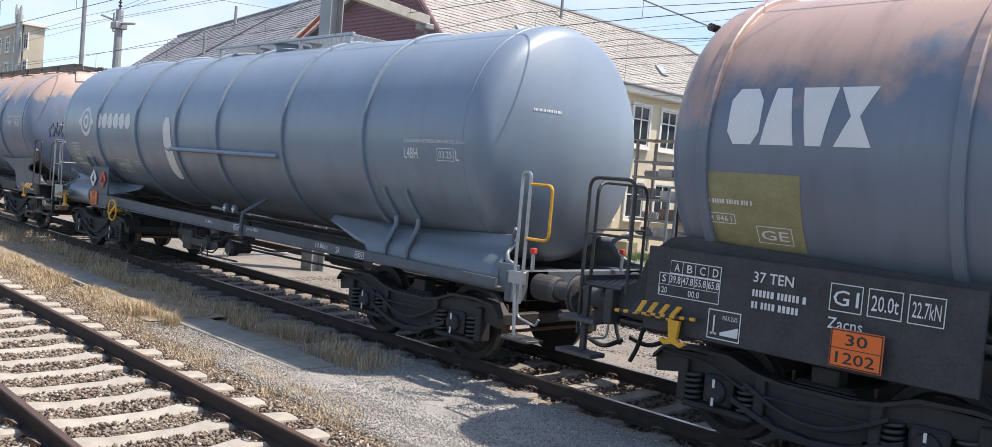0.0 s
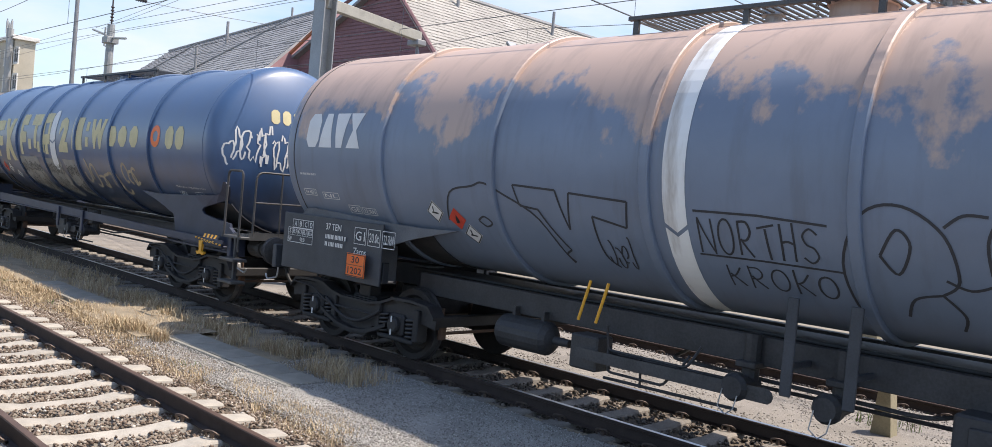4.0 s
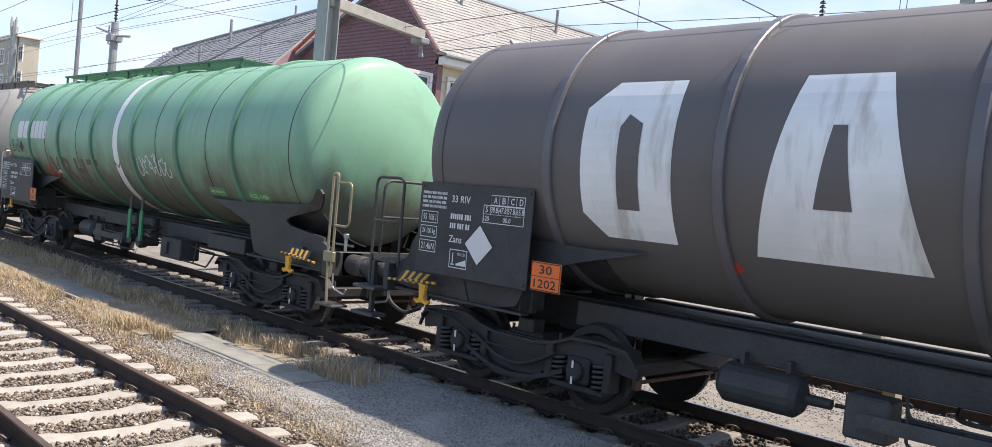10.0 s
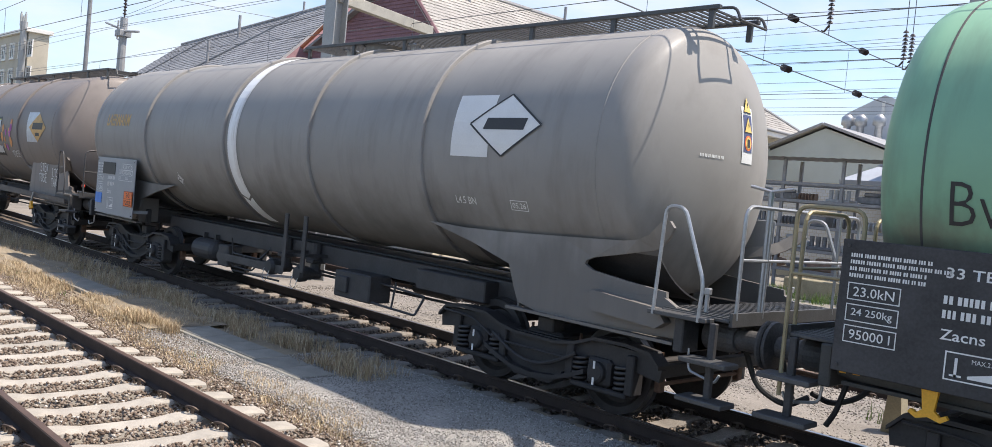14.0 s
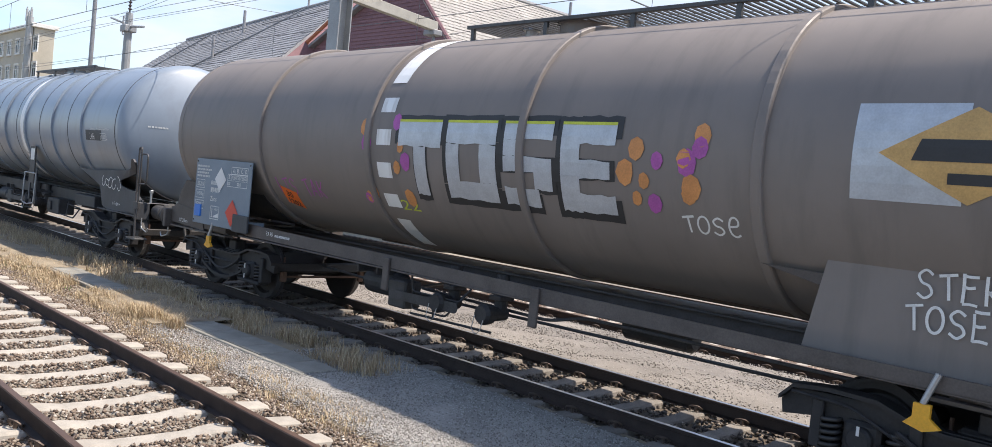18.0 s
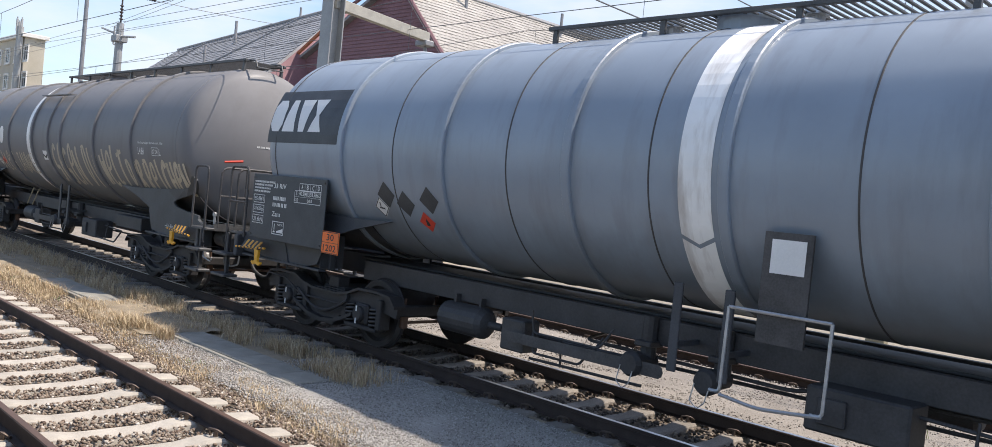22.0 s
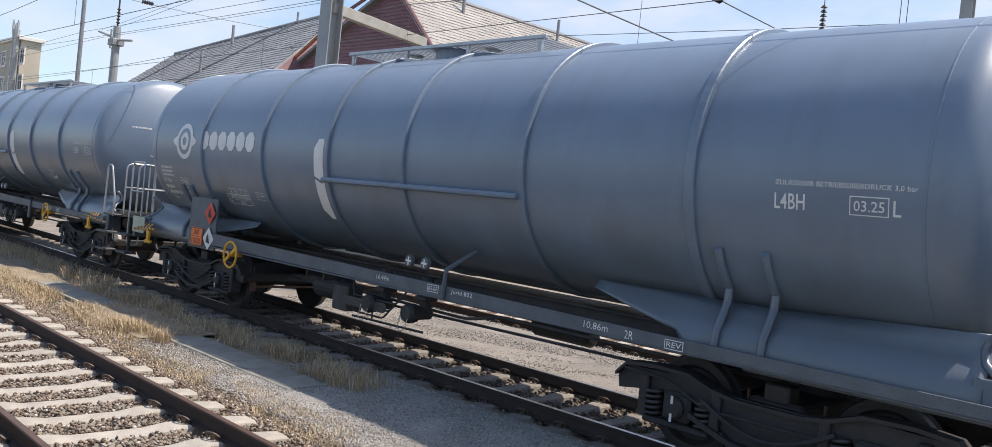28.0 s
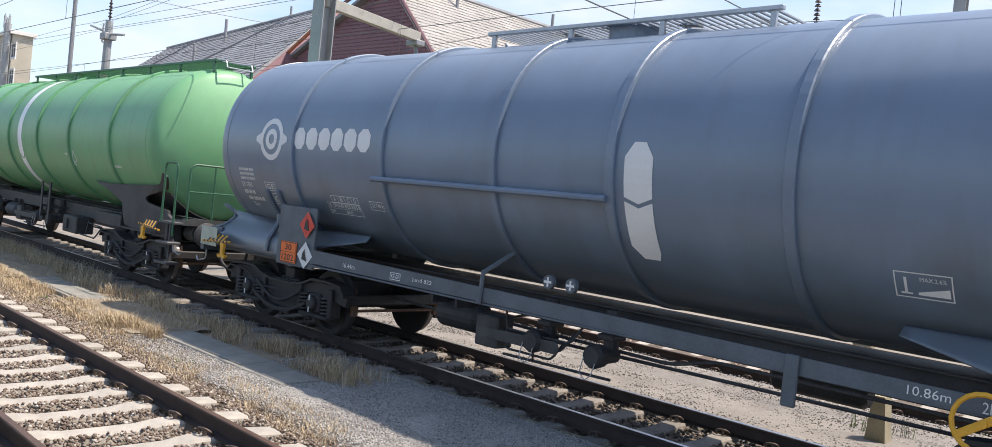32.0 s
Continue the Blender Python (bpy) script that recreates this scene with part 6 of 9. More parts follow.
    bbox(bm, 1.5, 2.35, -1.0, -0.62, 0.50, 0.88, 0.02)
    bbox(bm, 1.62, 1.86, -1.04, -0.99, 0.58, 0.80, 0.01)
    part("brake_box", bm, M["black"], root)
    bm = bmesh.new()
    pipe(bm, bend([(2.35, -0.95, 0.52), (3.3, -0.95, 0.50), (3.3, -0.80, 0.74), (2.35, -0.80, 0.78)], 0.04), 0.016)
    pipe(bm, [(2.8, -0.95, 0.51), (2.8, -0.90, 0.86)], 0.014)
    part("brake_rigging", bm, M["black"], root)
    bm = bmesh.new()
    bbox(bm, 3.2, 4.5, -0.90, -0.60, 0.84, 1.10, 0.015)
    part("equipment_case", bm, M["black"], root)


def hand_wheel(root, x, z, y=-1.46):
    bm = bmesh.new()
    pts = [(x + 0.20 * math.cos(a), y, z + 0.20 * math.sin(a)) for a in [2 * math.pi * i / 20 for i in range(20)]]
    rings = pts + pts[:1]
    pipe(bm, rings, 0.019)
    bbox(bm, x - 0.19, x + 0.19, y - 0.01, y + 0.01, z - 0.03, z + 0.03, 0.006, Matrix.Translation((x, 0, z)) @ Matrix.Rotation(radians(-35), 4, "Y") @ Matrix.Translation((-x, 0, -z)))
    rod(bm, (x, y - 0.03, z), (x, y + 0.2, z), 0.03, 8)
    part("brake_wheel", bm, M["yellow"], root, "yellow handbrake wheel")

# ---- the wagons, from the head of the train to its tail ----
WAGONS = {
    "A": (-5.91, 11.1), "B": (-22.35, -5.91), "C": (-39.40, -22.35), "D": (-56.48, -39.40), "E": (-73.55, -56.48), "F": (-90.02, -73.55),
    "G": (-106.55, -90.02), "H": (-123.95, -106.55), "I": (-141.35, -123.95), "J": (-158.55, -141.35), "K": (-175.10, -158.55), "L": (-191.62, -175.10), "M": (-208.2, -191.62)}
RINGS = {
    "A": [-4.2 + 2.1 * i for i in range(7)], "B": [-18.85, -16.84, -15.05, -13.48, -11.40, -9.36], "C": [-36.1, -34.1, -32.05, -30.08, -27.93, -25.94],
    "D": [-52.9, -51.0, -49.1, -46.95, -45.07, -43.17], "E": [-70.12, -68.12, -66.1, -64.26, -62.11, -59.99], "F": [-87.1, -85.07, -83.02, -80.88, -78.94, -76.9],
    "G": [-102.84, -99.65, -97.08, -94.52], "H": [-119.6, -116.71, -113.89, -111.07], "I": [-137.7, -135.62, -133.66, -131.85, -129.71, -127.68],
    "J": [-154.95, -152.95, -151.0, -149.82, -148.95, -146.89, -144.9], "K": [-171.56, -169.58, -167.79, -166.13, -164.08, -161.98],
    "L": [-188.18, -186.1, -184.1, -182.49, -180.66, -178.64], "M": [-205.2, -203.2, -201.38, -199.23, -197.17, -194.9]}
# low on B, D, I, K and L paints in underside shade along with grime
PAINT = {
    "A": tank_paint("rust_bloomed_grey", (0.125, 0.15, 0.19), patch=(0.45, 0.31, 0.25), patch_z=(2.6, 3.7), patch_edge=(0.45, 0.58)),
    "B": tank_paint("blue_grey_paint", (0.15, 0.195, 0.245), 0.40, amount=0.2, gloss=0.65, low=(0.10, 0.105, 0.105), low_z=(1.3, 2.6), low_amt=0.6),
    "C": tank_paint("rust_bloomed_grey_blue", (0.145, 0.178, 0.235), patch=(0.50, 0.365, 0.295), patch_z=(2.4, 3.8), patch_edge=(0.50, 0.56), gloss=0.12),
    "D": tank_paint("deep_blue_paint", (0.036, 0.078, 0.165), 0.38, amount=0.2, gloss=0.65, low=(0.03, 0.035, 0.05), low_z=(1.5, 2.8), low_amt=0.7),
    "E": tank_paint("dark_brown_grime", (0.10, 0.09, 0.086), 0.5, gloss=0.12),
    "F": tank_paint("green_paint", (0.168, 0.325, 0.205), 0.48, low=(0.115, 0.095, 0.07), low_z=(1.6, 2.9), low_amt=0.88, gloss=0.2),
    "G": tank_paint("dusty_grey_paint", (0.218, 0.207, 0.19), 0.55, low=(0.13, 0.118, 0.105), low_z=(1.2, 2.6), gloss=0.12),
    "H": tank_paint("grimy_brown_grey", (0.168, 0.145, 0.128), 0.55, gloss=0.1),
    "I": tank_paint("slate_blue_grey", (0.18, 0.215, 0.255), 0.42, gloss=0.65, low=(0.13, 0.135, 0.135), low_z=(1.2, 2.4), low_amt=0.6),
    "J": tank_paint("dark_grime_grey", (0.135, 0.132, 0.132), 0.55, gloss=0.1),
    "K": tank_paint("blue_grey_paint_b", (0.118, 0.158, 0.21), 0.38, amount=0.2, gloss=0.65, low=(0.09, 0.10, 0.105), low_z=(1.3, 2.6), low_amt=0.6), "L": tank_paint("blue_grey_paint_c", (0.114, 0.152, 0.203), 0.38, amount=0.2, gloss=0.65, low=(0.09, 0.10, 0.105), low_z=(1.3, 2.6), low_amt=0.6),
    "M": tank_paint("fresh_green_paint", (0.13, 0.30, 0.14), 0.45, gloss=0.2, amount=0.25)}
LABEL = {
    "A": "grey tank wagon with brown rust bloom on its upper half", "B": "blue-grey tank wagon with a white ring emblem",
    "C": "grey tank wagon with pinkish rust bloom and black outline graffiti", "D": "deep blue tank wagon covered in cream block-letter graffiti",
    "E": "dark brown tank wagon with four huge worn white blocks", "F": "green tank wagon with a white band and grimy lower half",
    "G": "dusty pale grey tank wagon with a white diamond mark", "H": "grimy brown tank wagon with silver block-letter graffiti",
    "I": "slate grey tank wagon with a white band amidships", "J": "dark grey tank wagon with beige sprayed slogan along its flank",
    "K": "glossy blue-grey tank wagon with yellow handbrake wheel", "L": "glossy blue-grey tank wagon with galvanised end railings", "M": "bright green tank wagon with green end railings"}
SEAM = plain("seam_grime", (0.06, 0.058, 0.057), 0.7, var=0.3)
GREEN = plain("green_railing_paint", (0.035, 0.12, 0.06), 0.5, var=0.25)
BRONZE = plain("bronze_grey_paint", (0.33, 0.28, 0.17), 0.5, 0.3, var=0.2)
FRAME = {k: M["black"] for k in WAGONS}
FRAME["B"] = FRAME["K"] = FRAME["L"] = plain("frame_blue_grey", (0.10, 0.115, 0.13), 0.55, var=0.3, scale=3)
FRAME["H"] = plain("frame_brown_grey", (0.10, 0.085, 0.075), 0.65, var=0.35, scale=3)
FRAME["F"] = plain("frame_grey_black", (0.045, 0.045, 0.042), 0.6, var=0.4, scale=3)
FRAME["D"] = plain("frame_blue_black", (0.032, 0.04, 0.07), 0.5, var=0.35, scale=3)
FRAME["J"] = plain("frame_slate", (0.05, 0.055, 0.06), 0.55, var=0.35, scale=3)
FRAME["I"] = FRAME["C"] = plain("frame_dark_slate", (0.05, 0.054, 0.062), 0.55, var=0.35, scale=3)
RING = {"F": tank_paint("grimy_green_ring", (0.085, 0.20, 0.125), 0.5), "E": tank_paint("dark_ring", (0.10, 0.095, 0.10), 0.45), "M": tank_paint("grimy_green_ring_b", (0.09, 0.24, 0.11), 0.5)}
SADDLE = dict(FRAME)
SADDLE.update({"B": PAINT["B"], "K": PAINT["K"], "L": PAINT["L"], "G": PAINT["G"], "C": plain("saddle_grey", (0.12, 0.125, 0.135), 0.55, var=0.3, scale=2), "I": FRAME["I"], "H": plain("saddle_brown", (0.085, 0.07, 0.06), 0.6, var=0.3, scale=2)})
SPEC = {  # front end, rear end, railing paint, side sill, walkway from, to, reaches the end
    "A": ("long", "rail", M["black"], False, -3, 3, False), "B": ("loop", "rail", M["galv"], True, -1.7, 2.8, False), "C": ("long", "", M["dark"], False, -2.3, 7.1, True),
    "D": ("long", "", M["dark"], True, -2.0, 2.4, False), "E": ("loop", "rail", M["dark"], False, -1.5, 2.0, False), "F": ("loop", "rail", BRONZE, False, -6.3, 3.0, False),
    "G": ("hoop", "", M["galv"], False, -0.8, 7.0, True), "H": ("hoop", "", M["dark"], True, -0.9, 7.2, True), "I": ("loop", "rail", M["dark"], False, -2.4, 2.4, False),
    "J": ("long", "", M["dark"], False, -2.0, 7.3, True), "K": ("loop", "rail", M["galv"], True, -2.2, 1.9, False), "L": ("hoop", "", M["galv"], True, -2.1, 1.9, False), "M": ("long", "", GREEN, False, -3.3, 7.0, True)}
REAR = {"A": 0.98, "B": 0.87, "C": 0.60, "D": 0.86, "E": 1.10, "F": 0.67, "G": 0.52, "H": 0.85, "I": 1.28, "J": 1.14, "K": 1.04, "L": 0.87, "M": 0.8}  # from the rear buffers to the tank
AXLE_REAR = {"B": 2.80, "C": 2.50, "E": 2.83, "J": 2.93, "I": 3.0, "K": 2.94, "L": 2.86}  # from the rear buffers to the bogie pivot
TRAIN, MID = {}, {}
for key, (ur, uf) in WAGONS.items():
    ur, uf = ur * SC, uf * SC
    root = new("tank_wagon")
    MID[key] = (ur + uf) / 2
    half = (uf - ur) / 2
    TRAIN[key] = (root, half)
    tagged(root, LABEL[key], "tank wagon", "wagons of the train")
    a, b = -half + REAR[key], half - FRONT[key]
    NOSE[root] = b
    bm = bmesh.new()
    lathe(bm, tank_profile(a, b), 80, y=0, z=ZC)
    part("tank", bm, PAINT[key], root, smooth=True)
    xs = [u * SC - MID[key] for u in RINGS[key]]
    xs = [x for x in xs if -half + 1.3 < x < b - HEAD + 0.05]
    for x in xs:
        bm = bmesh.new()
        lathe(bm, [(x + dx, R + dr) for dx, dr in ((-0.055, -0.01), (-0.052, 0.034), (-0.040, 0.046), (0.040, 0.046), (0.052, 0.034), (0.055, -0.01))], 80, True, z=ZC)
        part("stiffening_ring", bm, RING.get(key, PAINT[key]), root)
    seams = [a + HEAD, b - HEAD] + ([(u_ + v_) / 2 + 0.1 for u_, v_ in zip(xs, xs[1:])] if key in "FI" else [])
    for k_, x in enumerate(seams):
        bm = bmesh.new()
        lathe(bm, [(x - 0.012, R - 0.004), (x - 0.006, R + 0.006), (x + 0.006, R + 0.006), (x + 0.012, R - 0.004)], 80, True, z=ZC)
        part("weld_seam", bm, SEAM if key in "FICE" else PAINT[key], root)
    fr, rr, rail_mat, sill, xa, xb, to_head = SPEC[key]
    pivot = half - 2.72
    bogie(root, half - {"C": 2.85, "I": 2.71}.get(key, 2.62))
    bogie(root, -half + AXLE_REAR.get(key, 2.75))
    wagon_end(root, half, 1, fr, FRAME[key], rail_mat, {"L": 0.68, "G": 0.98, "H": 1.30}.get(key, 0.76))
    wagon_end(root, half, -1, rr, FRAME[key], rail_mat)
    if key in "BKL":
        apron(root, half, 1, SADDLE[key])
        apron(root, half, -1, SADDLE[key])
    else:
        saddle(root, half, 1, SADDLE[key])
        saddle(root, half, -1, SADDLE[key], key in "DH")
    under_gear(root, half, sill, FRAME[key], ord(key), pivot, {"L": (2.82,), "D": (0.1, 1.55), "H": (-0.9, 1.7)}.get(key, ()), {"K": (1.60,), "B": (1.56,), "L": (-0.79,)}.get(key, ()))
    catwalk(root, xa, xb, GREEN if key in "FM" else M["galv"] if key in "BKL" else M["grating"], b, to_head)
    manhole(root, (xa + min(xb, 2.5)) / 2, PAINT[key])


def white_band(key, x, w, v0, v1, chev, worn=True):
    root = TRAIN[key][0]
    g = 0.022
    top = poly_bm(((0, chev), (w / 2, chev - 0.09), (w, chev), (w, v1), (0, v1)))
    low = poly_bm(((0, v0), (w, v0), (w, chev - g * 2), (w / 2, chev - 0.09 - g * 2), (0, chev - g * 2)))
    merge(top, low)
    bmesh.ops.triangulate(top, faces=list(top.faces))
    on_tank("white_band", top, x, 0, M["worn_white"] if worn else M["white"], root, "white band painted round the tank", 0.005)


def brand_blocks(w, h):
    """A company mark as four plain blocks: ring, wedge, tee-like stack, hourglass."""
    q = w / 4
    m_ = q * 0.94
    c = 0.22
    polys = [[(m_ * c, 0), (m_ * (1 - c), 0), (m_, h * c), (m_, h * (1 - c)), (m_ * (1 - c), h), (m_ * c, h), (0, h * (1 - c)), (0, h * c)],
             [(q, 0), (q + m_, 0), (q + m_ * 0.72, h), (q + m_ * 0.28, h)],
             [(2 * q + m_ * 0.28, 0), (2 * q + m_ * 0.72, 0), (2 * q + m_, h), (2 * q, h)],
             [(3 * q, 0), (3 * q + m_, 0), (3 * q + m_ * 0.62, h * 0.5), (3 * q + m_, h), (3 * q, h), (3 * q + m_ * 0.38, h * 0.5)]]
    bm = poly_bm(*polys)
    bmesh.ops.triangulate(bm, faces=list(bm.faces))
    return bm


def ring_emblem(key, x, v, r=0.28):
    bm = bmesh.new()
    stroke_bm(bm, [(r * 0.85 * math.cos(a), r * 0.85 * math.sin(a)) for a in [2 * math.pi * i / 24 for i in range(25)]], r * 0.26)
    stroke_bm(bm, [(r * 0.36 * math.cos(a), r * 0.36 * math.sin(a)) for a in [2 * math.pi * i / 16 for i in range(17)]], r * 0.26)
    merge(bm, poly_bm(((-r * 1.35, -0.03), (-r * 0.95, -0.09), (-r * 0.95, 0.09), (-r * 1.35, 0.03)), ((r * 0.95, -0.09), (r * 1.35, -0.03), (r * 1.35, 0.03), (r * 0.95, 0.09))))
    on_tank("emblem", bm, x, v, M["white"], TRAIN[key][0], "white ring emblem")


def word_blocks(w, h, n, seed, tall=(), soft=0.3):
    """A company word as a row of plain rounded blocks."""
    polys = []
    for i in range(n):
        x0, x1 = w * (i + 0.06) / n, w * (i + 0.94) / n
        hh = h * (1.3 if i in tall else 1.0)
        c = min(x1 - x0, hh) * soft
        polys.append([(x0 + c, 0), (x1 - c, 0), (x1, c), (x1, hh - c), (x1 - c, hh), (x0 + c, hh), (x0, hh - c), (x0, c)])
    return poly_bm(*polys)


def hex_mark(key, x, w, v0, v1, chev):
    root = TRAIN[key][0]
    t = 0.14
    bm = poly_bm(((0, chev), (w / 2, chev - 0.06), (w, chev), (w, v1 - t), (w * 0.7, v1), (w * 0.3, v1), (0, v1 - t)))
    merge(bm, poly_bm(((0, chev - 0.04), (0, v0 + t), (w * 0.35, v0), (w * 0.9, v0), (w, v0 + t * 0.6), (w, chev - 0.04), (w / 2, chev - 0.10))))
    bmesh.ops.triangulate(bm, faces=list(bm.faces))
    ob = on_tank("marker_panel", bm, x, 0, M["white"], root, "white hexagonal marker in two halves", 0.006)


def head_signs(key, y, z):
    """Warning triangles and the orange disc, one over the other, on the dished end."""
    root = TRAIN[key][0]
    tri, dot = ((-0.085, 0), (0.085, 0), (0, 0.155)), [(0.082 * math.cos(2 * math.pi * i / 18), 0.082 * math.sin(2 * math.pi * i / 18)) for i in range(18)]
    if key in "GJ":
        on_head("sticker_backing", poly_bm(((-0.13, -0.12), (0.13, -0.12), (0.13, 0.48), (-0.13, 0.48))), y, z, M["grey_text"], root, off=0.006)
    panel = on_head("warning_panel", poly_bm(((-0.10, 0), (0.10, 0), (0.10, 0.40), (-0.10, 0.40))), y, z, M["navy"] if key in "CGHIE" else M["grey_text"], root, "small navy warning panel", off=0.010)
    for dz in (0.215, 0.43):
        on_head("triangle_border", poly_bm([(1.14 * u, 1.14 * v - 0.012 + dz) for u, v in tri]), y, z, M["ink"], root, off=0.013)
        on_head("warning_triangle", poly_bm([(u, v + dz) for u, v in tri]), y, z, M["pale_yellow"], root, off=0.016)
        on_head("symbol", poly_bm([(-0.02, dz + 0.025), (0.012, dz + 0.07), (-0.008, dz + 0.075), (0.012, dz + 0.115), (0.022, dz + 0.06), (0.004, dz + 0.055)]), y, z, M["ink"], root, off=0.019)
    on_head("warning_disc", poly_bm([(u, v + 0.10) for u, v in dot]), y, z, M["orange"], root, off=0.013)
    on_head("disc_field", poly_bm([(u * 0.78, v * 0.78 + 0.10) for u, v in dot]), y, z, M["pale_yellow"], root, off=0.016)
    on_head("symbol", poly_bm([(-0.03, 0.05), (0.03, 0.05), (0.03, 0.14), (-0.03, 0.14)]), y, z, M["ink"], root, off=0.019)
    on_head("figure_number", bars_bm(0.48, 0.055, 1, 4), y - 0.85, z - 0.12, M["grey_text"], root)


def stencils(key, x, v, date_txt, pressure, light=True, first="L4BH"):
    """Tank code, date box and the working pressure line."""
    root = TRAIN[key][0]
    bm = shift(text_bm(first, 0.26, 0.13, 0.01), 0, 0)
    merge(bm, shift(boxed(date_txt, 0.30, 0.15), 0.62, -0.01))
    merge(bm, shift(text_bm("L", 0.06, 0.12, 0.01), 0.95, 0))
    merge(bm, shift(text_bm(pressure, 1.12, 0.055), 0, 0.19))
    on_tank("tank_code", bm, x, v, M["grey_text"], root, "stencilled tank code and date")


def lower_lettering(key, x, y, z, nums, klass, code, w=1.9):
    """Load table, type and weight boxes on the frame side."""
    root = TRAIN[key][0]
    bm = load_table(0.64, 0.34, nums)
    merge(bm, shift(text_bm(code, 0.36, 0.09, 0.01), 0.95, 0.25))
    merge(bm, shift(bars_bm(0.62, 0.2, 2, 2), 0.95, 0.03))
    merge(bm, shift(text_bm(klass, 0.28, 0.09, 0.01), 1.62, -0.02))
    for i, s_ in enumerate(("G1", "20.0t", "22.7kN")):
        merge(bm, shift(boxed(s_, 0.26, 0.22), 1.62 + 0.3 * i, 0.12))
    on_plate("frame_lettering", bm, x, y, z, M["grey_text"], root)


# wagon at the head of the train, seen leaving
rt, hf = TRAIN["A"]
on_tank("company_mark", brand_blocks(1.25, 0.48), -6.50, -0.03, M["white"], rt, "white company mark of plain blocks")
on_tank("paint_patch", poly_bm(((0, 0), (0.94, 0), (0.94, 0.70), (0, 0.70))), -6.76, -0.97, plain("olive_patch", (0.30, 0.27, 0.14), 0.5), rt, "olive patch of touched-up paint")
on_tank("patch_lettering", bars_bm(0.55, 0.07, 1, 1), -6.72, -0.55, M["grey_text"], rt, off=0.008)
on_tank("capacity_mark", boxed("94 846 l", 0.32, 0.10), -6.75, -0.74, M["grey_text"], rt, off=0.008)
on_tank("ge_mark", boxed("GE", 0.32, 0.17), -6.24, -0.90, M["grey_text"], rt, off=0.008)
lower_lettering("A", -7.15, -1.30, 1.26, ("39.8", "47.8", "55.8", "65.8"), "Zacns", "37 TEN")
on_plate("slope_sign", slope_sign(0.32, 0.26), -6.60, -1.30, 0.96, M["grey_text"], rt)
danger_plate(rt, -5.46, -1.36, 0.96)
bm = bmesh.new()
bbox(bm, -7.3, -4.4, -1.29, -1.25, 0.92, 1.70, 0.01)
part("frame_side", bm, FRAME["A"], rt, "black frame side with white stencils")
tow_hook(rt, hf, -1, M["yellow"])

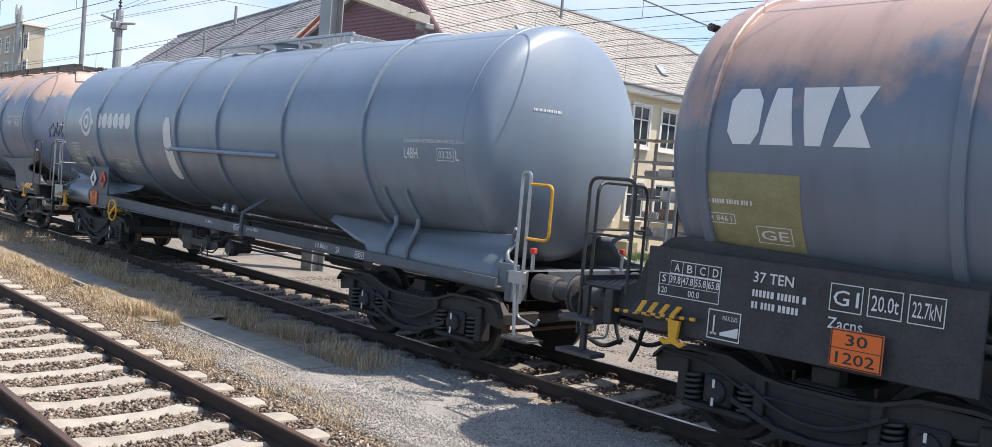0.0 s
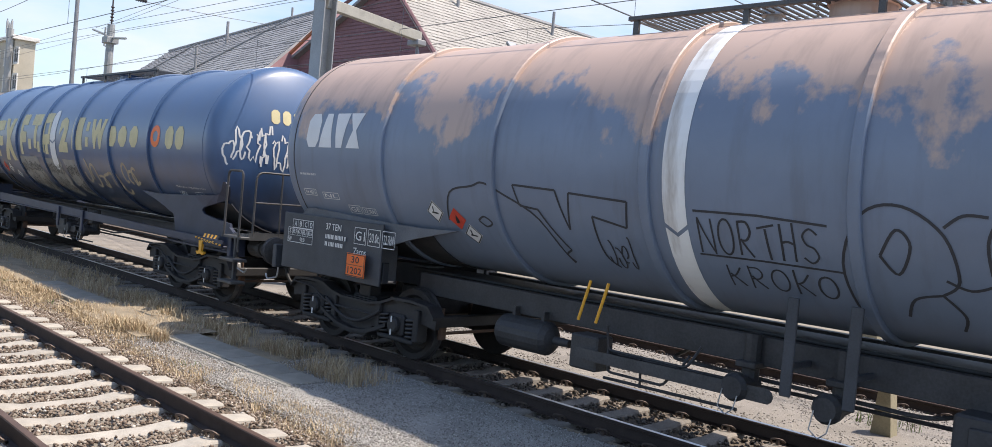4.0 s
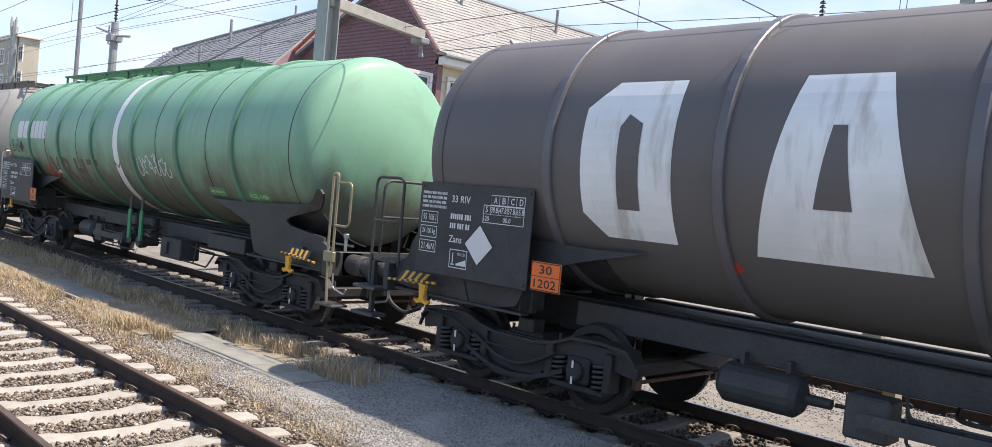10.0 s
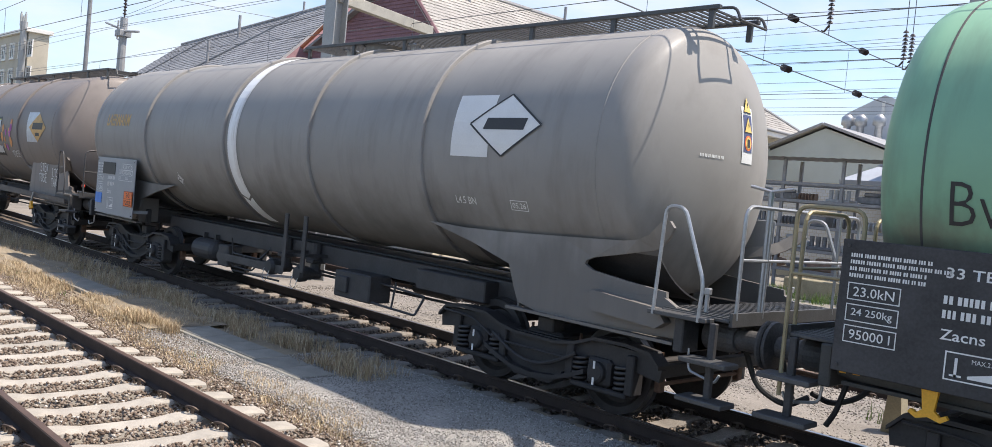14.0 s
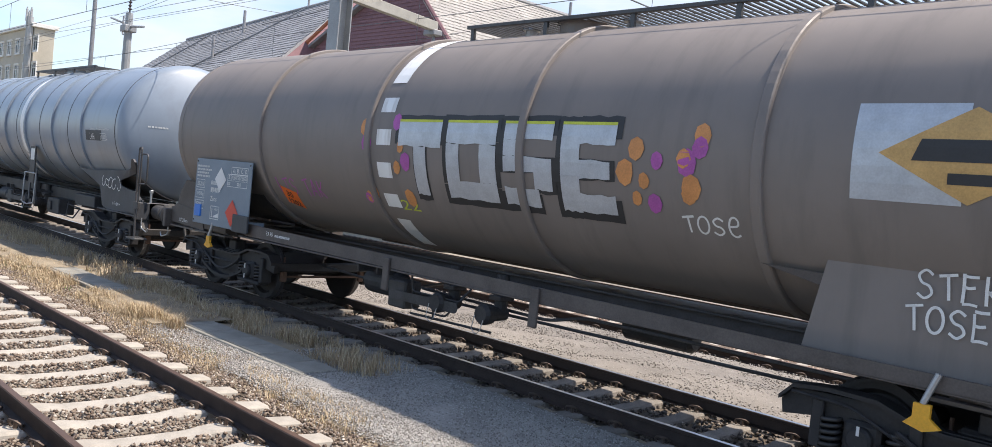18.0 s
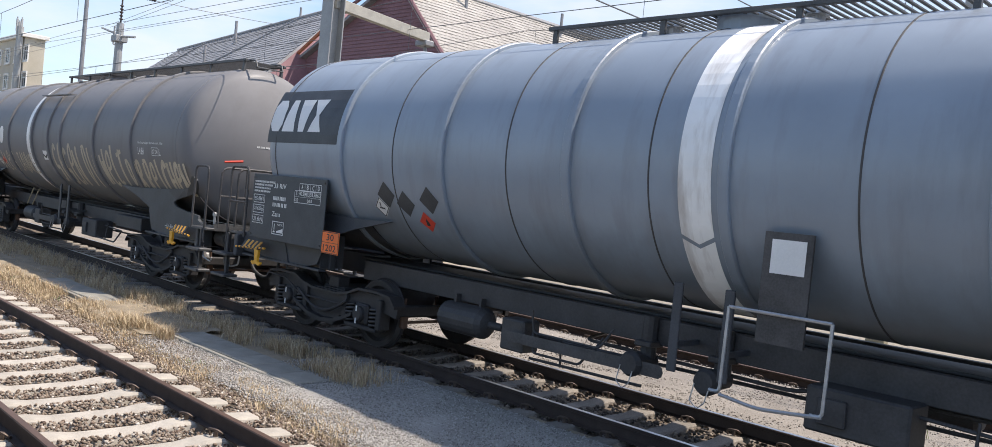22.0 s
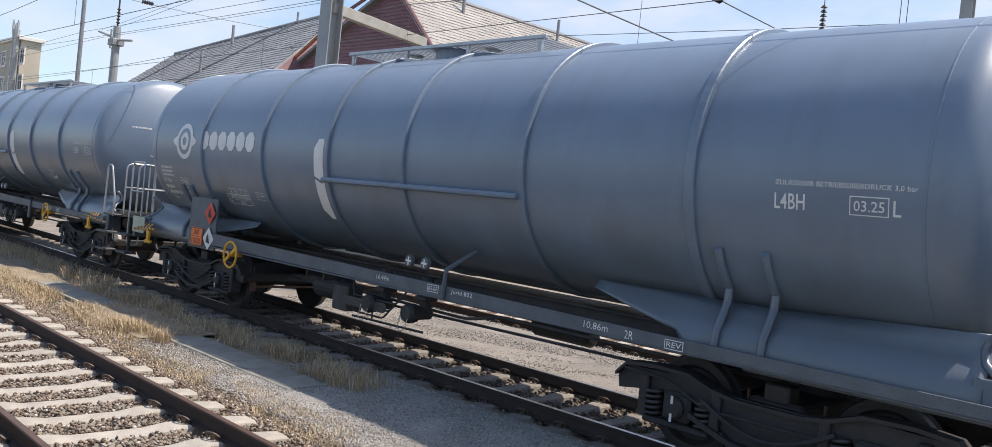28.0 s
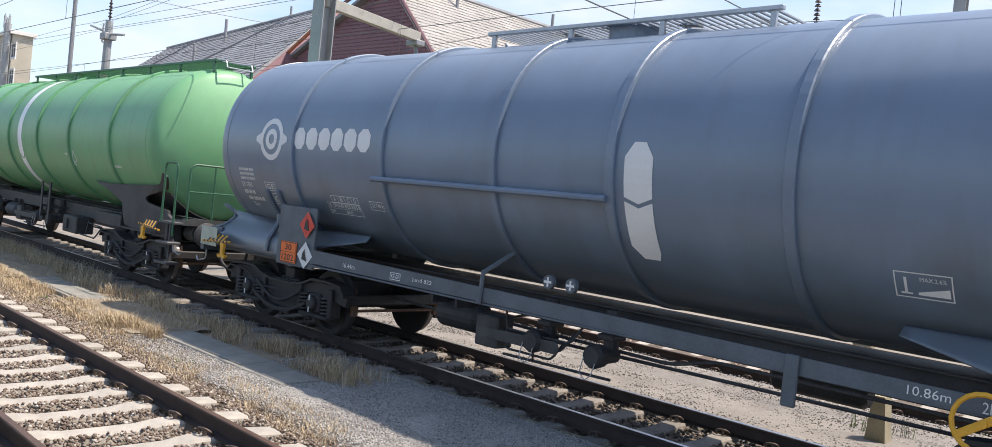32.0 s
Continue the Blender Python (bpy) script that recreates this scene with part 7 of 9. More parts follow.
# blue-grey wagons with the ring emblem
for key, mk, rl in (("B", -1.43, -1.05), ("K", -1.28, -1.0), ("L", 1.02, -2.85)):
    rt, hf = TRAIN[key]
    ring_emblem(key, -5.34, 0.035, 0.315)
    on_tank("company_mark", word_blocks(1.80, 0.30, 6, 1), -4.74, -0.09, M["white"], rt, "white company mark of plain blocks")
    hex_mark(key, mk, 0.32, -1.02, 0.14, -0.38)
    bm = bmesh.new()
    pipe(bm, [(rl, -(R + 0.07) * math.cos(0.29), ZC - R * math.sin(0.29)), (rl + 3.7, -(R + 0.07) * math.cos(0.29), ZC - R * math.sin(0.29))], 0.035, 8)
    for k in range(5):
        box(bm, rl + 0.05 + 0.9 * k, rl + 0.09 + 0.9 * k, -R - 0.03, -R + 0.15, ZC - 0.43, ZC - 0.40)
    part("fall_rail", bm, PAINT[key], rt, "handrail along the tank side")
    stencils(key, 5.60, -0.32, "02.25" if key == "L" else "03.25", "ZULÄSSIGER BETRIEBSÜBERDRUCK 3,0 bar")
    bm = shift(text_bm("Zans", 0.16, 0.07, 0.004), 0.10, 0.0)
    merge(bm, shift(bars_bm(0.56, 0.11, 1, 3), 0.04, 0.11))
    merge(bm, shift(bars_bm(0.46, 0.11, 1, 4), 0.0, 0.22))
    merge(bm, shift(text_bm("33 TEN", 0.30, 0.075, 0.006), 0.0, 0.34))
    merge(bm, shift(bars_bm(0.55, 0.21, 3, 5), 0.03, 0.46))
    on_tank("keeper_lettering", bm, -6.35, -1.06, M["grey_text"], rt)
    bm = shift(boxed("GE", 0.28, 0.14), 0.0, 0.1)
    merge(bm, shift(boxed("G1", 0.24, 0.18), 0.12, -0.12))
    on_tank("ge_mark", bm, -5.65, -0.85, M["grey_text"], rt)
    on_tank("load_table", load_table(0.75, 0.30, ("39.8", "47.8", "55.8", "63.8")), -4.1, -1.0, M["grey_text"], rt)
    on_tank("weight_mark", boxed("22 740 kg", 0.34, 0.13), -3.1, -0.86, M["grey_text"], rt)
    bm = bmesh.new()
    bbox(bm, -5.10, -4.20 if key == "B" else -4.15, -1.34, -1.30, 0.95, 1.80, 0.01)
    part("placard_holder", bm, FRAME[key], rt, "dark holder for danger placards")
    danger_plate(rt, -5.09 if key == "B" else -4.96, -1.35, 0.99)
    for k_, zz, c_ in (("white" if key == "B" else "red", 1.56, 0.2), ("red" if key == "B" else "white", 1.14, 0.2)):
        bm = diamond_bm(0.19)
        dx = -4.93 if (key == "B" and zz > 1.3) else -4.42 if key == "B" else -4.32
        ob = on_plate("hazard_diamond", bm, dx, -1.366 - (0.004 if zz > 1.3 else 0), zz if key != "B" else 1.55, M[k_], rt, "red flame hazard diamond" if k_ == "red" else "white hazard diamond")
        on_plate("symbol", poly_bm(((-0.06, -0.06), (0.07, -0.08), (0.02, 0.02), (0.0, 0.09), (-0.05, 0.02))), dx, -1.375, zz if key != "B" else 1.55, M["ink"], ob)
    hand_wheel(rt, {"B": -3.53, "K": -3.35, "L": 4.24}[key], 0.98)
    for xo in (5.05, 5.50, -5.62, -5.30):
        bm = bmesh.new()
        pts = [(xo, -(R + 0.02) * math.cos(a), ZC + (R + 0.02) * math.sin(a)) for a in [-0.50 - 0.06 * i for i in range(6)]] + [(xo, -1.03, 1.50), (xo, -1.18, 1.24), (xo, -1.20, 1.06)]
        pipe(bm, pts, 0.04, 8)
        part("saddle_strut", bm, PAINT[key], rt)
    bm = text_bm("10.86m", 0.30, 0.07)
    merge(bm, shift(text_bm("2R", 0.1, 0.08), 0.5, -0.02))
    merge(bm, shift(boxed("REV", 0.2, 0.09), 0.95, -0.03))
    on_plate("frame_lettering", bm, 3.7, -1.366, 1.055, M["grey_text"], rt)
    bm = text_bm("16.44m", 0.26, 0.06)
    merge(bm, shift(boxed("KE-GP", 0.2, 0.09), 1.0, -0.02))
    merge(bm, shift(text_bm("Jurid 822", 0.36, 0.06), 1.42, 0.0))
    on_plate("frame_lettering", bm, -3.4 if key == "L" else 0.3, -1.366, 1.09, M["grey_text"], rt)
    for k in range(2):
        bm = bmesh.new()
        lathe(bm, [(-0.02, 0.0), (-0.02, 0.07), (0.02, 0.08)], 14, axis="y", y=-1.28, z=1.38)
        for q in bm.verts:
            q.co.x += (0.1 if key == "L" else 0.82) + 0.3 * k
        ob = part("earth_point", bm, FRAME[key], rt)
        on_plate("cross_mark", poly_bm(((-0.05, -0.012), (0.05, -0.012), (0.05, 0.012), (-0.05, 0.012)), ((-0.012, 0.013), (0.012, 0.013), (0.012, 0.05), (-0.012, 0.05)), ((-0.012, -0.05), (0.012, -0.05), (0.012, -0.013), (-0.012, -0.013))), (0.1 if key == "L" else 0.82) + 0.3 * k, -1.304, 1.38, M["white"], ob)
    if key == "L":
        on_tank("slope_sign", slope_sign(0.42, 0.24), 3.46, -1.03, M["grey_text"], rt)
        tow_hook(rt, hf, 1, M["yellow"])
    tow_hook(rt, hf, -1, M["yellow"])
    bm = bmesh.new()
    bbox(bm, -hf + 0.72, -hf + 1.25, -1.345, -1.335, 0.98, 1.28, 0.006)
    part("grid_sticker", bm, plain("pale_sticker_" + key, (0.42, 0.45, 0.36), 0.5), rt, "pale gridded inspection sticker")
    on_head("figure_number", bars_bm(0.48, 0.055, 1, 4), -0.85, 3.02, M["grey_text"], rt)
    if key == "L":
        head_signs(key, 0.55, 2.75)

# rust-bloomed wagon with outline graffiti
rt, hf = TRAIN["C"]
on_tank("company_mark", brand_blocks(1.27, 0.47), -6.88, -0.03, M["white"], rt, "white company mark of plain blocks")
white_band("C", -0.97, 0.24, -2.0, 2.0, -0.62)
for x, v, k in ((-4.26, -0.77, "white"), (-3.90, -0.84, "red"), (-3.72, -1.04, "white")):
    hazard_diamond(rt, x, v, 0.15, k)
danger_plate(rt, -5.82, -1.36, 1.0)
lower_lettering("C", -7.40, -1.30, 1.30, ("39.7", "47.7", "55.7", "65.7"), "Zacns", "37 TEN")
bm = bmesh.new()
bbox(bm, -7.55, -5.2, -1.285, -1.25, 0.92, 1.72, 0.01)
part("frame_side", bm, FRAME["C"], rt, "dark frame side with white stencils")
bm = bars_bm(0.44, 0.05, 1, 1)
merge(bm, shift(boxed("94 460 l", 0.30, 0.10), 0.0, -0.30))
merge(bm, shift(boxed("NL", 0.38, 0.10), 0.45, -0.33))
merge(bm, shift(boxed("GE", 0.26, 0.13), 0.98, -0.52))
merge(bm, shift(boxed("22.7kN", 0.30, 0.11), 1.27, -0.52))
on_tank("tank_lettering", bm, -7.05, -0.42, M["grey_text"], rt)
stencils("C", 5.50, -0.10, "06.26", "Höchstzulässiger Betriebsdruck 3 bar", first="L 4 BH")
for lines, x, v, w, h in (
        ([[(0.0, 0.45), (0.08, 0.85), (0.3, 0.95), (0.4, 1.0), (0.55, 0.9), (0.85, 0.6), (1.0, 0.0)], [(0.3, 0.5), (0.36, 0.56), (0.42, 0.48), (0.36, 0.42), (0.3, 0.5)]], -4.05, -1.28, 1.75, 0.92),
        ([[(0.0, 1.0), (0.4, 0.97)], [(0.4, 0.97), (0.48, 0.5)], [(0.48, 0.5), (0.52, 0.95)], [(0.52, 0.95), (1.0, 0.9)], [(1.0, 0.9), (0.97, 0.6)], [(0.97, 0.6), (0.7, 0.7)], [(0.7, 0.7), (0.72, 0.2), (0.8, 0.02)], [(0.0, 1.0), (0.05, 0.75)], [(0.05, 0.75), (0.22, 0.72)], [(0.22, 0.72), (0.42, 0.2)], [(0.42, 0.2), (0.36, 0.12), (0.4, 0.0)]], -2.88, -1.26, 1.50, 0.90),
        ([[(0.05, 0.0), (0.0, 0.5), (0.2, 0.92), (0.55, 1.0), (0.9, 0.8), (1.0, 0.45), (0.85, 0.3)], [(0.35, 0.6), (0.5, 0.82), (0.62, 0.7), (0.5, 0.45), (0.35, 0.6)], [(0.85, 0.3), (0.6, 0.22), (0.5, 0.0)], [(0.85, 0.3), (1.0, 0.1), (0.95, -0.1)]], 0.66, -1.34, 0.85, 1.02),
        ([[(0.0, 0.85), (0.2, 1.0), (0.45, 1.0)], [(0.0, 0.2), (0.25, 0.1), (0.5, 0.2)], [(0.5, 0.2), (0.45, 0.7), (0.55, 1.0)], [(0.9, 1.0), (0.8, 0.4), (0.95, -0.1)]], 1.42, -1.02, 0.65, 0.66)):
    bm = bmesh.new()
    for ln in lines:
        stroke_bm(bm, smooth_line([(w * u, h * q) for u, q in ln]), 0.024)
    on_tank("graffiti", bm, x, v, M["faded_ink"], rt, "thin black outline graffiti")
bm = spray_bm("NORTHS", 1.15, 0.34, 0.02, 3)
stroke_bm(bm, [(-0.02, 0.40), (0.6, 0.40), (1.2, 0.36)], 0.022)
stroke_bm(bm, [(-0.02, -0.03), (0.6, -0.03), (1.3, -0.05)], 0.02)
on_tank("graffiti", bm, -0.64, -0.88, M["faded_ink"], rt, "thin black graffiti letters")
on_tank("graffiti", spray_bm("KROKO", 1.05, 0.28, 0.018, 4), -0.45, -1.25, M["faded_ink"], rt, "thin black graffiti letters")
for x, v, w, h, n, sd in ((2.3, -1.30, 1.5, 0.85, 4, 26), (-1.75, -1.3, 0.32, 0.42, 4, 27)):
    on_tank("graffiti", scribble_bm(w, h, n, 0.018, sd), x, v, M["faded_ink"], rt, "thin black outline graffiti")
on_plate("slope_sign", slope_sign(0.30, 0.22), hf - 2.55, -1.165, 1.42, M["grey_text"], rt)
on_plate("frame_lettering", text_bm("→ 11.46m ←", 0.42, 0.08), hf - 2.3, -1.236, 1.08, M["grey_text"], rt)
tow_hook(rt, hf, 1, M["yellow"])
head_signs("C", 0.10, 2.80)
on_head("graffiti", scribble_bm(1.1, 0.5, 9, 0.016, 31, 3.0), -0.95, 2.35, M["ink"], rt, "thin scrawled graffiti")
bm = bmesh.new()
for k in range(2):
    rod(bm, (-1.75 + 0.22 * k, -1.34, 1.45), (-1.85 + 0.22 * k, -1.36, 1.05), 0.016, 6)
part("yellow_stay", bm, M["yellow"], rt)

# blue wagon with cream block letters
rt, hf = TRAIN["D"]
for ch, x, v, w, h in (("N", -6.70, -0.49, 0.60, 0.88), ("O", -5.85, -0.52, 0.66, 0.94), ("F", -4.67, -0.53, 0.56, 0.92), ("X", -4.08, -0.62, 0.85, 1.06), ("F", -2.75, -0.44, 0.48, 0.98), ("T", -1.98, -0.28, 0.66, 0.82), ("P", -1.17, -0.36, 0.56, 0.92), ("2", -0.02, -0.33, 0.56, 0.78), ("I", 0.78, -0.26, 0.60, 0.70), ("W", 1.85, -0.22, 0.78, 0.62)):
    on_tank("graffiti", block_bm(ch, w, h, int(50 * w)) if ch in BLOCK else text_bm(ch, w, h, 0.075), x, v, M["cream"], rt, "cream rolled-on graffiti letter")
for x, v0 in ((-5.99, -0.32), (-4.95, -0.31), (-3.14, -0.33), (1.58, -0.18)):
    for dv in (0.0, 0.32):
        on_tank("graffiti", poly_bm(((0, 0), (0.16, 0), (0.16, 0.2), (0, 0.2))), x, v0 + dv, M["cream"], rt, "cream rolled-on graffiti dot")
for x, v in ((-2.13, -0.30), (-1.49, -0.36), (-0.95, -0.40)):
    on_tank("graffiti", poly_bm(((0, 0), (0.20, 0), (0.20, 0.24), (0, 0.24))), x, v, M["cream"], rt, "cream rolled-on graffiti dot")
hex_mark("D", -0.58, 0.34, -0.75, 0.62, -0.05)
for i, (x, w) in enumerate(((2.75, 0.5), (3.3, 0.45), (3.85, 0.42), (5.42, 0.36), (5.82, 0.36))):
    on_tank("company_mark", word_blocks(w, 0.40, 1, i), x, -0.15, M["cream"], rt, "cream company mark of plain blocks")
bm = bmesh.new()
stroke_bm(bm, [(0.15 * math.cos(a), 0.15 * math.sin(a)) for a in [2 * math.pi * i / 20 for i in range(21)]], 0.1)
on_tank("company_mark", bm, 5.02, 0.07, M["orange"], rt, "orange ring mark")
for x, w, sd in ((-3.12, 1.62, 41), (-1.36, 1.35, 42), (0.05, 1.0, 43)):
    edge = [(0, 1.0), (0.5, 0.99), (0.72, 1.0), (0.86, 1.02), (0.95, 0.92), (0.92, 0.78), (0.99, 0.66), (1.0, 0.5), (0.92, 0.42), (0.98, 0.28), (0.97, 0.1), (0.86, 0.02), (0.7, 0.06), (0.52, 0.16), (0.32, 0.28), (0.12, 0.42), (0.08, 0.58), (0.16, 0.66), (0.1, 0.82)]
    bm = poly_bm([(w * u, 1.1 * q) for u, q in edge])
    bmesh.ops.triangulate(bm, faces=list(bm.faces))
    on_tank("graffiti", bm, x, -1.58, M["grey_spray"], rt, "grey-beige bubble graffiti")
    on_tank("graffiti", scribble_bm(w * 0.82, 0.30, 13, 0.014, sd + 9, 2.5), x + 0.10 * w, -0.90, M["ink"], rt, "black outline graffiti", 0.008)
    on_tank("graffiti", scribble_bm(w * 0.75, 0.6, 11, 0.013, sd, 2.0), x + 0.2 * w, -1.5, M["ink"], rt, "black outline graffiti", 0.008)
for x, v, w, h, n, sd in ((1.15, -1.15, 0.75, 0.8, 2, 44), (1.95, -1.2, 1.3, 0.55, 4, 45), (3.3, -1.1, 0.7, 0.6, 3, 46)):
    on_tank("graffiti", scribble_bm(w, h, n, 0.06, sd), x, v, M["beige_spray"], rt, "beige sprayed graffiti")
for x, v, k in ((-4.47, -0.82, "red"), (-4.09, -0.84, "white"), (-3.66, -1.0, "white")):
    hazard_diamond(rt, x, v, 0.16, k)
danger_plate(rt, -4.86, -1.40, 0.99)
bm = boxed("G1", 0.2, 0.2)
merge(bm, shift(text_bm("33 54", 0.30, 0.10, 0.01), 0.5, 0.08))
merge(bm, shift(text_bm("TEN", 0.2, 0.09, 0.01), 0.52, -0.06))
merge(bm, shift(bars_bm(0.55, 0.09, 1, 5), 0.76, -0.06))
merge(bm, shift(boxed("GE", 0.25, 0.15), 1.35, -0.08))
merge(bm, shift(load_table(0.62, 0.24, ("42.1", "50.1", "60.1", "68.1")), 0.35, -0.38))
on_tank("tank_lettering", bm, -6.65, -0.80, M["grey_text"], rt)
stencils("D", 5.55, -1.05, "06.26", "Maximum working pressure 3 bar")
on_head("graffiti", scribble_bm(1.5, 0.75, 12, 0.028, 51, 2.5), -1.25, 2.25, M["white"], rt, "white squiggle graffiti")
for i in range(5):
    on_head("company_mark", word_blocks(0.17, 0.24, 1, i), -0.55 + 0.2 * i, 3.1, M["cream"] if i != 4 else M["orange"], rt)
bm = bmesh.new()
bbox(bm, hf - 0.80, hf - 0.74, 0.35, 0.55, 2.75, 2.98, 0.006)
part("document_box", bm, M["grey_text"], rt, "small pale document box")
tow_hook(rt, hf, 1, M["yellow"])
bm = bmesh.new()
bbox(bm, -5.55, -5.25, -1.372, -1.36, 1.02, 1.14, 0.004)
part("blue_sticker", bm, plain("pale_blue_sticker", (0.5, 0.56, 0.68), 0.4), rt, "pale blue gridded sticker")

# brown wagon with four huge white blocks
rt, hf = TRAIN["E"]
for x, v, w, h, k in ((-4.62, -0.86, 1.06, 1.58, 0), (-2.77, -0.88, 1.43, 1.60, 1), (1.42, -0.86, 1.02, 1.61, 2), (3.18, -0.86, 1.40, 1.66, 3)):
    polys = {0: [(w * 0.24, 0), (w, 0), (w, h), (w * 0.28, h), (0, h * 0.82), (0, h * 0.16)],
             1: [(0, 0), (w, 0), (w * 0.72, h), (w * 0.24, h)],
             2: [(w * 0.30, 0), (w * 0.70, 0), (w * 0.68, h * 0.77), (w, h * 0.77), (w, h), (0, h), (0, h * 0.77), (w * 0.32, h * 0.77)],
             3: [(0, 0), (w, 0), (w * 0.68, h * 0.5), (w, h), (0, h), (w * 0.28, h * 0.5)]}
    bm = poly_bm(polys[k])
    bmesh.ops.triangulate(bm, faces=list(bm.faces))
    ob = on_tank("company_mark", bm, x, v, M["worn_white"], rt, "huge worn white painted block", 0.005)
    if k in (0, 1):
        bm = poly_bm([(w * 0.42, h * 0.2), (w * 0.66, h * 0.2), (w * 0.66, h * 0.72), (w * 0.5, h * 0.78), (w * 0.42, h * 0.7)] if k == 0 else [(w * 0.38, h * 0.3), (w * 0.60, h * 0.3), (w * 0.54, h * 0.72), (w * 0.46, h * 0.72)])
        on_tank("inner_field", bm, x, v, PAINT["E"], ob, off=0.009)
white_band("E", 0.37, 0.30, -2.0, 2.1, -0.62)
sign_board(rt, -7.05, -5.22, 1.22, 2.28, -1.42, M["black"], ("39.8", "47.8", "57.8", "65.8"), "Zans", "33 RIV", ("95 108 l", "24 100 kg", "21.4kN"), label="black plate with white stencilled lettering")
on_plate("hazard_diamond", diamond_bm(0.22), -5.98, -1.428, 1.62, M["white"], rt, "white hazard diamond")
danger_plate(rt, -5.15, -1.43, 1.25)
stencils("E", 5.05, -0.32, "04.25", "Zulässiger Betriebsdruck 3 bar")
head_signs("E", 0.62, 2.72)
hazard_diamond(rt, -3.05, -1.05, 0.12, "red")
tow_hook(rt, hf, -1, M["yellow"])

# green wagon
rt, hf = TRAIN["F"]
on_tank("company_mark", word_blocks(0.86, 0.42, 2, 1, soft=0.12), -6.20, -0.10, M["white"], rt, "white company mark of plain blocks")
on_tank("company_mark", word_blocks(1.12, 0.42, 4, 2, soft=0.12), -5.19, -0.10, M["white"], rt, "white company mark of plain blocks")
on_tank("graffiti", text_bm("BvB", 0.56, 0.32, -0.012), -6.63, -0.46, M["ink"], rt, "black marker scrawl")
on_tank("graffiti", diamond_bm(0.17), -5.91, -0.31, M["ink"], rt, "black painted-over diamond")
white_band("F", -0.06, 0.25, -1.95, 2.0, -0.50)
for x, v, k in ((-4.37, -0.86, "red"), (-4.0, -1.0, "red"), (-3.67, -0.88, "white")):
    hazard_diamond(rt, x, v, 0.16, k)
for i, ch in enumerate("VRHT"):
    on_tank("graffiti", text_bm(ch, 0.62, 0.55, 0.04), -4.0 + 0.78 * i, -1.05, plain("faded_grey_spray", (0.13, 0.12, 0.09), 0.7) if i == 0 else bpy.data.materials["faded_grey_spray"], rt, "faded grey graffiti letter")
on_tank("graffiti", scribble_bm(1.4, 0.45, 7, 0.03, 61, 2.5), 1.05, -0.75, M["grey_text"], rt, "white scrawled graffiti tag")
for x, w, tx in ((5.05, 0.62, "01.27L - L4BH"), (3.72, 0.55, "Zulässiger Betriebsdruck 3 bar")):
    pl = on_tank("paint_patch", poly_bm(((0, 0), (w, 0), (w, 0.16), (0, 0.16))), x, -0.97, plain("leaf_green_patch", (0.10, 0.33, 0.10), 0.4) if x > 5 else bpy.data.materials["leaf_green_patch"], rt, "fresh green paint patch")
    on_tank("tank_code", text_bm(tx, w * 0.9, 0.08, 0.01), x + 0.03, -0.93, M["grey_text"], pl, off=0.009)
sign_board(rt, -7.36, -4.90, 1.05, 2.07, -1.42, M["black"], ("39.7", "47.7", "57.7", "65.7"), "Zacns", "33 TEN", ("23.0kN", "24 250kg", "95000 l"), label="black plate with white stencilled lettering")
danger_plate(rt, -4.88, -1.44, 1.12)
tow_hook(rt, hf, 1, M["yellow"])
tow_hook(rt, hf, -1, M["yellow"])
for k in range(2):
    bm = bmesh.new()
    bbox(bm, 0.22 + 0.55 * k, 0.34 + 0.55 * k, -1.14, -1.10, 0.72, 1.30, 0.006)
    part("green_bracket", bm, plain("bright_green_paint", (0.03, 0.25, 0.11), 0.5) if k == 0 else bpy.data.materials["bright_green_paint"], rt)
bm = bmesh.new()
bbox(bm, hf - 1.75, hf - 1.35, -1.245, -1.235, 1.0, 1.22, 0.004)
part("blank_plate", bm, FRAME["D"], rt)

# pale grey wagon with the diamond mark
rt, hf = TRAIN["G"]
on_tank("white_panel", poly_bm(((0, 0), (0.62, 0), (0.62, 0.72), (0, 0.72))), 4.28, -0.14, M["white"], rt, "white square panel")
ob = on_tank("company_mark", poly_bm(((-0.55, 0.35), (0, 0), (0.55, 0.35), (0, 0.70))), 5.12, -0.12, M["white"], rt, "white diamond company mark", 0.008)
on_tank("mark_bar", poly_bm(((-0.33, 0.29), (0.30, 0.29), (0.34, 0.42), (-0.28, 0.42))), 5.12, -0.12, M["ink"], ob, off=0.011)
bm = bmesh.new()
for a_, b_ in (((-0.55, 0.35), (0, 0)), ((0, 0), (0.55, 0.35)), ((0.55, 0.35), (0, 0.70)), ((0, 0.70), (-0.55, 0.35))):
    stroke_bm(bm, [a_, b_], 0.022)
on_tank("mark_border", bm, 5.12, -0.12, M["ink"], ob, off=0.011)
white_band("G", -1.20, 0.30, -1.7, 2.1, -1.0)
on_tank("painted_word", text_bm("LAERMARM", 1.15, 0.24, 0.02), -6.48, 0.11, M["ochre"], rt, "faded ochre stencilled word")
bm = text_bm("L4.5 BN", 0.34, 0.09)
merge(bm, shift(boxed("05.26", 0.26, 0.12), 0.9, -0.02))
on_tank("tank_code", bm, 4.3, -0.70, M["grey_text"], rt)
gb = plain("grey_plate_paint", (0.30, 0.31, 0.32), 0.5, var=0.12, scale=2)
sign_board(rt, -6.89, -4.90, 1.01, 2.15, -1.42, gb, ("40.2", "48.2", "58.2", "66.2"), "Zans", "33 RIV", ("23 770kg", "21.2kN", "93000 l"), label="grey plate with white stencilled lettering", ink="dark")
bm = bmesh.new()
bbox(bm, -6.87, -6.53, -1.432, -1.422, 1.21, 1.42, 0.003)
